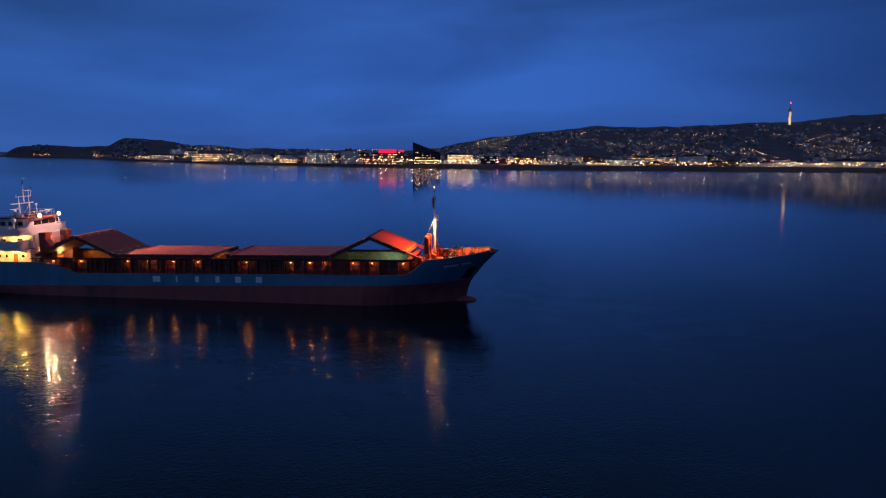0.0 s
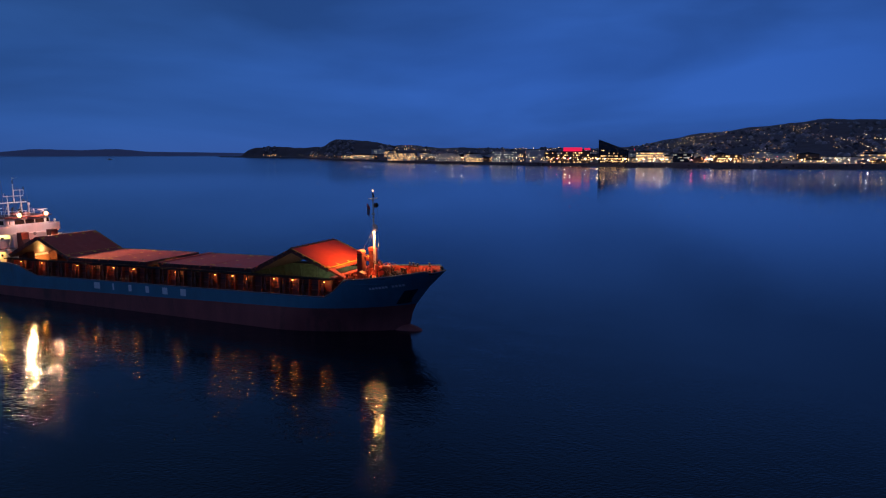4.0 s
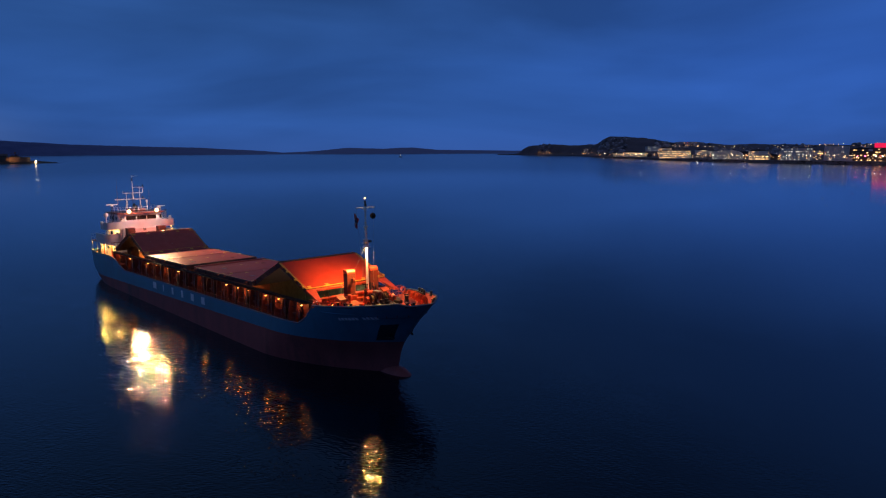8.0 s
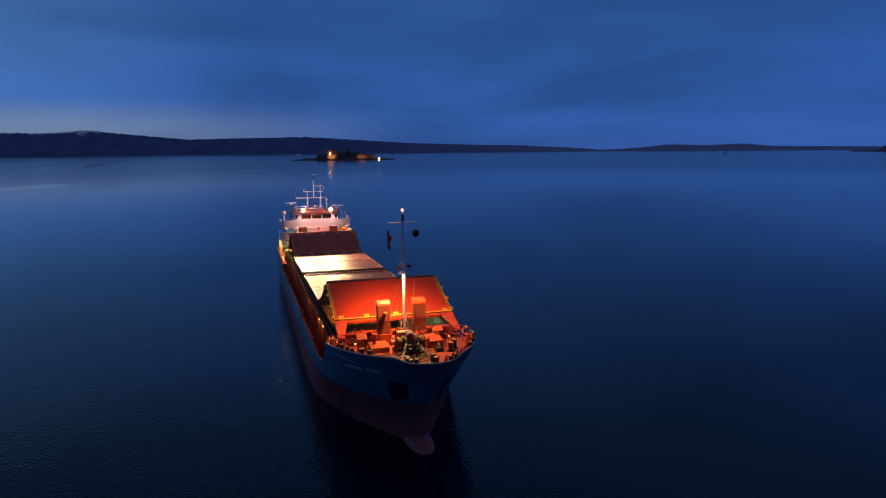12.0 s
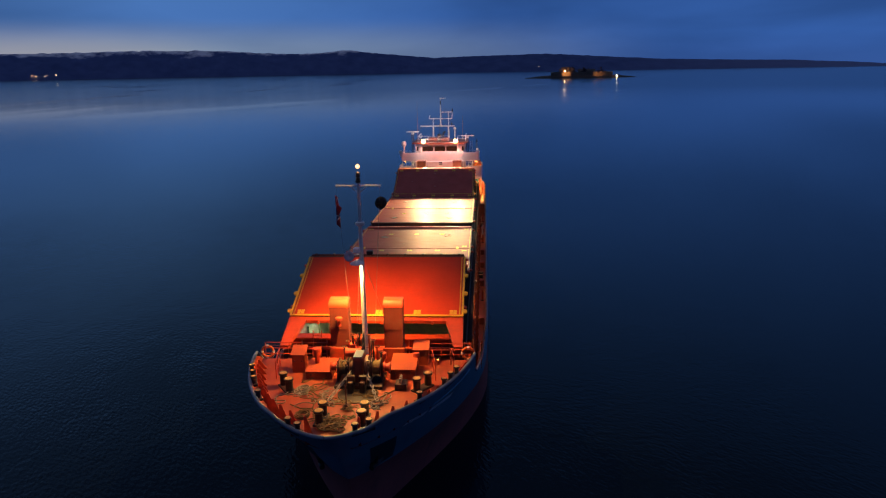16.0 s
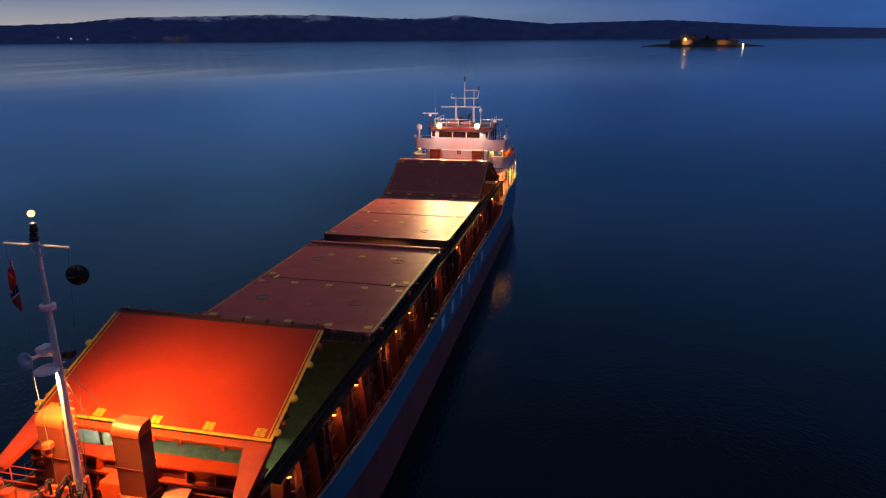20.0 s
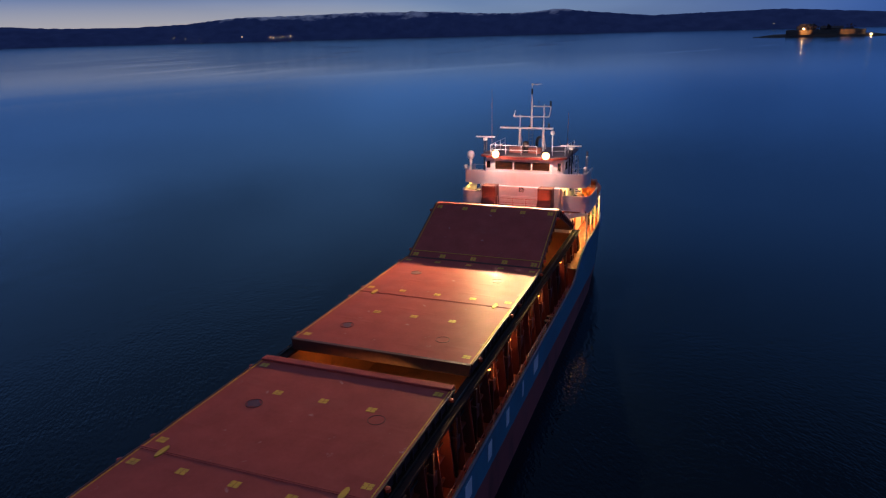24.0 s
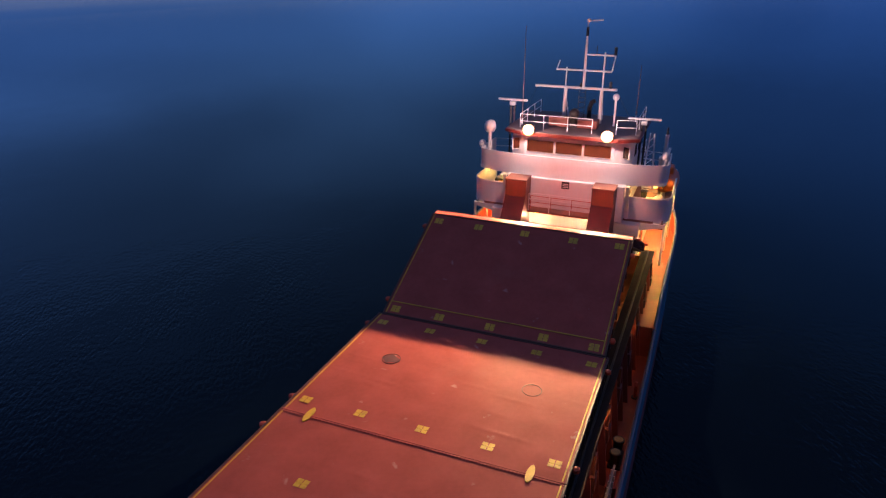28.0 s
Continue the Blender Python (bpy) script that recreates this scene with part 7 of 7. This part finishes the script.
def windlass():
    t = thing("windlass", "red anchor windlass with dark rope drums", "windlass", at=aboard(35.9, 0, FORE))
    part("bed", box(B(), -0.9, 0.9, -1.25, 1.25, 0, 0.18, 0.03), "dark", t)
    part("shaft", rod(B(), (0, -1.5, 0.85), (0, 1.5, 0.85), 0.09, seg=12), "chain", t)
    # gearbox, covers, bearings and drums painted darker to imitate their shade
    part("gearbox", box(B(), -0.55, 0.5, -0.32, 0.22, 0.15, 1.55, 0.12), "coaming", t, "windlass gearbox in red darkened for shade")
    part("gearbox_top", box(B(), -0.50, 0.46, -0.28, 0.18, 1.555, 1.60, 0.02), "capblue", t, "worn grey top plate")
    part("gear_cover", prism(B(), [(0.62 * math.cos(2 * math.pi * k / 20), 0.85 + 0.62 * math.sin(2 * math.pi * k / 20)) for k in range(20)], "y", 0.30, 0.46), "post", t, "round gear cover")
    part("motor", rod(B(), (-0.7, -0.05, 1.35), (-0.7, -0.9, 1.35), 0.24, seg=14), "redsteel", t, "drive motor")
    for s in (-1, 1):
        def drum(y0, y1, r, R, mat, lab):
            bm = lathe(B(), [(R, y0), (R, y0 + 0.05), (r, y0 + 0.06), (r, y1 - 0.06), (R, y1 - 0.05), (R, y1), (0.0, y1)], 22)
            bmesh.ops.rotate(bm, cent=(0, 0, 0), matrix=Matrix.Rotation(radians(-90), 3, "X"), verts=bm.verts)
            bmesh.ops.scale(bm, vec=(1, s, 1), verts=bm.verts)
            bmesh.ops.translate(bm, vec=(0, 0, 0.85), verts=bm.verts)
            part("drum", bm, mat, t, lab, 40)
        drum(0.30, 0.55, 0.30, 0.50, "post", "dark red chain wheel")
        drum(0.62, 1.10, 0.26, 0.50, "post", "dark red rope drum")
        drum(1.22, 1.56, 0.20, 0.30, "redsteel", "red warping end")
        rp = B()
        for k in range(8):
            y = 0.70 + 0.05 * k
            bent(rp, [(0.34 * math.cos(a), s * y, 0.85 + 0.34 * math.sin(a)) for a in [2 * math.pi * q / 16 for q in range(17)]], 0.035, 5)
        part("wound_rope", rp, "rope", t, "mooring rope wound on the drum")
        for y in (0.26, 0.585, 1.16):
            part("bearing", prism(B(), [(-0.4, 0.15), (0.4, 0.15), (0.14, 1.02), (-0.14, 1.02)], "y", s * y - 0.03, s * y + 0.03), "post", t)
        part("brake_lever", bent(B(), [(0.45, 0.6 * s, 0.5), (0.75, 0.6 * s, 0.9), (0.85, 0.6 * s, 1.35)], 0.03, 6), "dark", t)
        part("brake_wheel", bent(B(), [(0.86 + 0.0, 0.6 * s + 0.18 * math.cos(a), 1.38 + 0.18 * math.sin(a)) for a in [2 * math.pi * q / 14 for q in range(15)]], 0.02, 6), "dark", t)
    # dark clutter round the mast foot: brake gear, pipes and valves
    for s in (-1, 1):
        part("chain_stopper", box(box(B(), 0.75, 1.45, 0.30 * s - 0.14, 0.30 * s + 0.14, 0, 0.62, 0.05), 0.95, 1.2, 0.30 * s - 0.2, 0.30 * s + 0.2, 0.4, 0.85, 0.04), "dark", t, "dark chain stopper")
        for k in range(4):
            y, h = s * (0.32 + 0.22 * k), 1.35 + 0.28 * ((k * 7 + (s > 0) * 3) % 4)
            part("valve_pipe", rod(B(), (-1.15 + 0.1 * k, y, 0), (-1.15 + 0.1 * k, y, h), 0.05, seg=8), "dark" if k % 2 else "redsteel", t)
            part("valve_wheel", bent(B(), [(-1.15 + 0.1 * k + 0.13 * math.cos(a), y + 0.13 * math.sin(a), h) for a in [2 * math.pi * q / 12 for q in range(13)]], 0.02, 5), "dark", t)
    for k in range(7):
        a = 2.1 * k
        x, y, h = -1.55 + 0.28 * math.cos(a), 0.34 * math.sin(a), 1.7 + 0.22 * (k % 4)
        part("hydraulic_pipe", bent(B(), [(x, y, 0), (x, y, h - 0.2), (x + 0.1, y, h), (x + 0.5, y * 1.4, h - 0.3), (x + 0.9, y * 1.6, 0.9)], 0.035, 6), "dark", t)
    part("control_box", box(B(), -1.3, -0.95, -0.75, -0.4, 1.1, 1.7, 0.03), "redsteel", t)
    # chain stoppers and anchor chains to the hawse pipes
    for s in (-1, 1):
        c = thing("anchor_chain", "galvanised anchor chain running into the hawse pipe", "chain", "anchor chains", at=aboard(0, 0, 0))
        link = bent(B(), [(0.13 * math.cos(a) * 1.45, 0.075 * math.sin(a), 0) for a in [2 * math.pi * q / 10 for q in range(11)]], 0.028, 5)
        me = mesh("link", link, "chain", True)
        p, q = Vector((36.35, 0.42 * s, FORE + 0.75)), Vector((38.1, 1.15 * s, FORE + 0.15))
        n = 9
        for k in range(n):
            o = p.lerp(q, k / (n - 1))
            part("link", me, None, c).matrix_basis = Matrix.Translation(o) @ (q - p).to_track_quat("X", "Z").to_matrix().to_4x4() @ pose(0, 0, 0, 90 * (k % 2))
        hw = thing("hawse_pipe", "dark hawse pipe mouth in the forecastle deck", "hawse pipe", "hawse pipes", at=aboard(38.35, 1.2 * s, FORE))
        part("mouth", lathe(B(), [(0.34, 0), (0.32, 0.10), (0.24, 0.12), (0.20, 0.01)], 18), "post", hw, "", True)


windlass()


def coil(x, y, z, r, turns, mat, seed, label):
    rng = random.Random(seed)
    pts = []
    for k in range(turns * 18):
        a = 2 * math.pi * k / 18
        rr = r * (0.45 + 0.55 * k / (turns * 18)) * (1 + 0.12 * math.sin(a * 1.31 + seed))
        pts.append((rr * math.cos(a), rr * math.sin(a) * 0.85, 0.05 + 0.05 * (k // 18 % 3) + 0.02 * rng.random()))
    solo("rope_coil", bent(B(), pts, 0.032, 6), mat, label, "rope", "mooring ropes", at=aboard(x, y, z), smooth=True)


def loose_rope(start, seed, n, step, mat, label, reach=1.7):
    rng = random.Random(seed)
    p, a, pts, da = Vector((0, 0, 0.05)), rng.uniform(0, 6.28), [], 0.0
    for k in range(n):
        pts.append(tuple(p))
        da = 0.75 * da + rng.gauss(0, 0.28)
        a += da
        if p.length > reach:
            a += 0.5 * math.atan2(math.sin(math.atan2(-p.y, -p.x) - a), math.cos(math.atan2(-p.y, -p.x) - a))
        p = p + Vector((math.cos(a) * step, math.sin(a) * step, 0))
        p.z = 0.05 + 0.04 * abs(math.sin(k * 0.37 + seed))
    solo("mooring_rope", bent(B(), pts, 0.026, 6), mat, label, "rope", "mooring ropes", at=aboard(*start), smooth=True)


coil(37.0, -2.75, FORE, 0.42, 5, "ropeblue", 1, "pale mooring rope coiled on the red deck")
coil(40.6, -0.7, FORE, 0.5, 7, "rope", 2, "brown mooring rope in a heap near the bow")
coil(39.7, -2.1, FORE, 0.42, 7, "rope", 3, "brown mooring rope in a heap near the bow")
for k, (x, y) in enumerate(((37.6, -1.6), (37.9, 0.4), (38.6, -0.4), (37.4, 1.5), (36.9, -2.5), (40.4, -1.2), (38.9, -2.7))):
    loose_rope((x, y, FORE), 11 + k, 150, 0.085, "rope" if k % 3 else "ropeblue", "slack mooring rope lying in loops on the deck")


for k in range(5):
    loose_rope((40.5 + 0.12 * k, -0.7 + 0.1 * k, FORE + 0.04 * k), 41 + k, 130, 0.06, "rope", "brown mooring rope in a heap near the bow", 0.62)
for k, (x, y) in enumerate(((36.95, -3.0), (37.15, -2.7), (39.2, 0.1))):
    loose_rope((x, y, FORE + 0.02 * k), 61 + k, 110, 0.06, "ropeblue" if k < 2 else "rope", "mooring rope heaped on the red deck", 0.5)
for pts in ([(36.9, -2.5), (37.5, -2.0), (38.1, -1.1), (38.35, 0.0), (38.0, 1.0), (37.3, 1.6), (36.7, 2.0)], [(38.6, -3.0), (39.0, -2.4), (39.0, -1.8), (39.5, -1.6), (40.1, -1.5)]):
    fine = []
    for a, b in zip(pts, pts[1:]):
        fine += [(a[0] + (b[0] - a[0]) * q / 4, a[1] + (b[1] - a[1]) * q / 4, 0.04) for q in range(4)]
    solo("mooring_rope", bent(B(), fine, 0.035, 6), "rope", "long mooring rope drawn across the deck", "rope", "mooring ropes", at=aboard(0, 0, FORE), smooth=True)
# dark disc that paints in the shadow over the chain area
solo("dark_deck_disc", lathe(B(), [(0.0, 0.02), (0.95, 0.02), (0.98, 0.06), (1.02, 0.06), (1.02, 0.0)], 28), "dark", "dark round disc for the shadow and chain area before the windlass", "grating", at=aboard(37.35, 0.1, FORE))


def hatchway(x, y, w, d, h, label):
    t = thing("deck_locker", label, "locker", "forecastle lockers", at=aboard(x, y, FORE))
    part("body", prism(B(), [(-d / 2, 0), (d / 2, 0), (d / 2, h * 0.75), (-d / 2, h)], "y", -w / 2, w / 2), "deck", t)
    part("lid", prism(B(), [(-d / 2 - 0.05, h), (d / 2 + 0.05, h * 0.75), (d / 2 + 0.05, h * 0.75 + 0.06), (-d / 2 - 0.05, h + 0.06)], "y", -w / 2 - 0.05, w / 2 + 0.05), "deck", t)
    for o in (-0.3, 0.3):
        part("dog", rod(B(), (d / 2, o * w, h * 0.5), (d / 2 + 0.1, o * w, h * 0.55), 0.03, seg=6), "dark", t)


hatchway(34.85, -2.3, 1.4, 1.5, 0.5, "low red deck locker with a sloping lid")
hatchway(34.7, 2.15, 1.3, 1.7, 0.7, "low red deck locker with a sloping lid")
hatchway(33.35, 2.95, 0.8, 0.6, 1.15, "small red deck locker beside the rail")
hatchway(34.5, -3.6, 0.7, 0.6, 1.3, "small red deck locker beside the rail")


def jack_post(x, y):
    t = thing("deck_post", "slim dark red post on a square foot before the windlass", "post", at=aboard(x, y, FORE))
    part("pole", rod(B(), (0, 0, 0.08), (0, 0, 1.45), 0.035, seg=8), "post", t)
    part("foot", prism(B(), [(-0.22, 0), (0.22, 0), (0.06, 0.22), (-0.06, 0.22)], "x", -0.16, 0.16), "post", t)


jack_post(38.8, -0.2)


def chock_block(x, y, a):
    t = thing("roller_stand", "dark rope roller stand on the deck", "roller", "rope rollers", at=aboard(x, y, FORE) @ pose(0, 0, 0, 0, 0, a))
    part("stand", box(B(), -0.35, 0.35, -0.3, 0.3, 0, 0.35, 0.04), "dark", t)
    for o in (-0.2, 0.0, 0.2):
        part("roller", rod(B(), (o, -0.02, 0.35), (o, -0.02, 0.62), 0.07, seg=10), "chain", t)


chock_block(36.55, 2.2, 0)


def lifebuoy(x, y, z, a):
    t = thing("lifebuoy", "orange lifebuoy with white bands on the rail", "lifebuoy", "lifebuoys", at=aboard(x, y, z) @ pose(0, 0, 0, 90, 0, a))
    def arc(a0, a1, r):
        return bent(B(), [(0.33 * math.cos(q), 0.33 * math.sin(q), 0) for q in [a0 + (a1 - a0) * k / 10 for k in range(11)]], r, 8)
    part("ring", arc(0, 2 * math.pi, 0.07), "orange", t, "orange ring", True)
    for k in range(4):
        part("band", arc(k * math.pi / 2 - 0.2, k * math.pi / 2 + 0.2, 0.076), "mast", t, "white band")


lifebuoy(33.3, -5.75, FORE + 0.6, 90)
lifebuoy(33.3, 5.55, FORE + 0.6, 90)


def fore_rails():
    t = thing("rail", "thin red guard rail across the forecastle break", "rail", "guard rails")
    part("rail_run", rail(B(), [(32.95, -6.0, FORE), (32.95, -2.4, FORE)], 1.0, (0.33, 0.66, 1.0), 0.028, 1.2), "redsteel", t)
    part("rail_run", rail(B(), [(32.95, 2.4, FORE), (32.95, 5.7, FORE)], 1.0, (0.33, 0.66, 1.0), 0.028, 1.2), "redsteel", t)
    for y in (-4.9, 3.6):
        part("rail_run", rail(B(), [(33.9, y, FORE), (35.6, y + 0.3, FORE)], 1.0, (0.5, 1.0), 0.028, 0.85), "redsteel", t)
        part("rail_run", rail(B(), [(33.6, y + 1.0, FORE), (34.6, y + 1.2, FORE)], 1.0, (0.5, 1.0), 0.028, 0.85), "redsteel", t)
    part("life_line", rod(B(), (34.6, -5.2, 7.25), (34.4, 4.6, 7.0), 0.012, seg=6), "coaming", t, "thin line across the deck")
    for s in (-1, 1):
        t = thing("side_rail", "thin wire guard rail on the main bulwark", "rail", "guard rails")
        part("rail_run", rail(B(), [(-20.0, 6.58 * s, 4.0), (20.0, 6.58 * s, 4.06), (26.0, (6.58 if s < 0 else 6.46) * s, 4.07), (30.2, (6.58 if s < 0 else 6.27) * s, 4.08)], 0.55, (0.5, 1.0), 0.02, 1.9), "coaming", t)
        t = thing("cover_rail", "steel wheel track beside the hatch covers", "track", "hatch tracks")
        part("track", box(B(), -29.5, 32.0, min(5.36 * s, 5.44 * s), max(5.36 * s, 5.44 * s), 6.22, 6.34), "dark", t)


fore_rails()


def end_lockers():
    """Ledges, pipes and boxes on the front end of the hatch coaming."""
    t = thing("coaming_front", "red steel ledges and boxes before the open hatch", "steelwork")
    for z, d in ((5.72, 0.42), (5.12, 0.55), (4.5, 0.7)):
        part("ledge", box(B(), 31.0, 31.0 + d, -4.7, 4.7, z - 0.06, z, 0.02), "redsteel", t)
    for y in (-4.4, -2.9, -1.9, -0.6, 0.7, 2.0, 3.2, 4.4):
        part("knee", prism(B(), [(31.0, DECK), (31.75, DECK), (31.3, 6.24), (31.0, 6.24)], "y", y - 0.03, y + 0.03), "redsteel", t)
    part("box", box(B(), 31.45, 32.1, 2.2, 3.0, DECK, 5.35, 0.04), "redsteel", t)
    part("box", box(B(), 31.45, 32.2, -1.1, 0.6, DECK, 6.0, 0.04), "redsteel", t)
    part("pipe", rod(B(), (31.5, -4.4, 5.9), (31.5, 4.4, 5.9), 0.05, seg=8), "redsteel", t)
    for y in (-3.6, -3.1):
        part("ladder_rail", rod(B(), (32.0, y, 4.6), (31.4, y, 6.9), 0.03, seg=6), "redsteel", t)
    for k in range(7):
        part("rung", rod(B(), (31.95 - 0.08 * k, -3.6, 4.8 + 0.3 * k), (31.95 - 0.08 * k, -3.1, 4.8 + 0.3 * k), 0.02, seg=6), "redsteel", t)


end_lockers()
small_lamp((33.45, -3.95, 6.12), "small work lamp on a post at the forecastle rail", "foredeck lamps", 0, "lampglass", 0.9)
small_lamp((33.65, 3.9, 6.12), "small work lamp on a post at the forecastle rail", "foredeck lamps", 0, "lampglass", 0.6)
for x, y, h in ((33.45, -3.95, 0.42), (33.65, 3.9, 0.42)):
    solo("lamp_post", rod(B(), (x - 0.12, y, FORE), (x - 0.12, y, FORE + h), 0.05, seg=8), "redsteel", "short red lamp post on the forecastle", "post", "foredeck lamps")


def far_boat(x, y, label):
    t = thing("motor_boat", label, "boat", "far boats", at=pose(x, y, 0, 0, 0, 30))
    part("boat_hull", prism(B(), [(-7, 0), (6, 0), (8.5, 2.2), (-7, 1.8)], "y", -2, 2), "mast", t)
    part("cabin", box(B(), -3, 2, -1.5, 1.5, 1.8, 4.5, 0.2), "mast", t)
    part("boat_light", lathe(B(), [(0, 5), (0.7, 5.6), (0, 6.2)], 8), "citywhite", t)


a = radians(140.5)
far_boat(90 + 2300 * math.cos(a), -40 + 2300 * math.sin(a), "small white motor boat far out on the fjord")
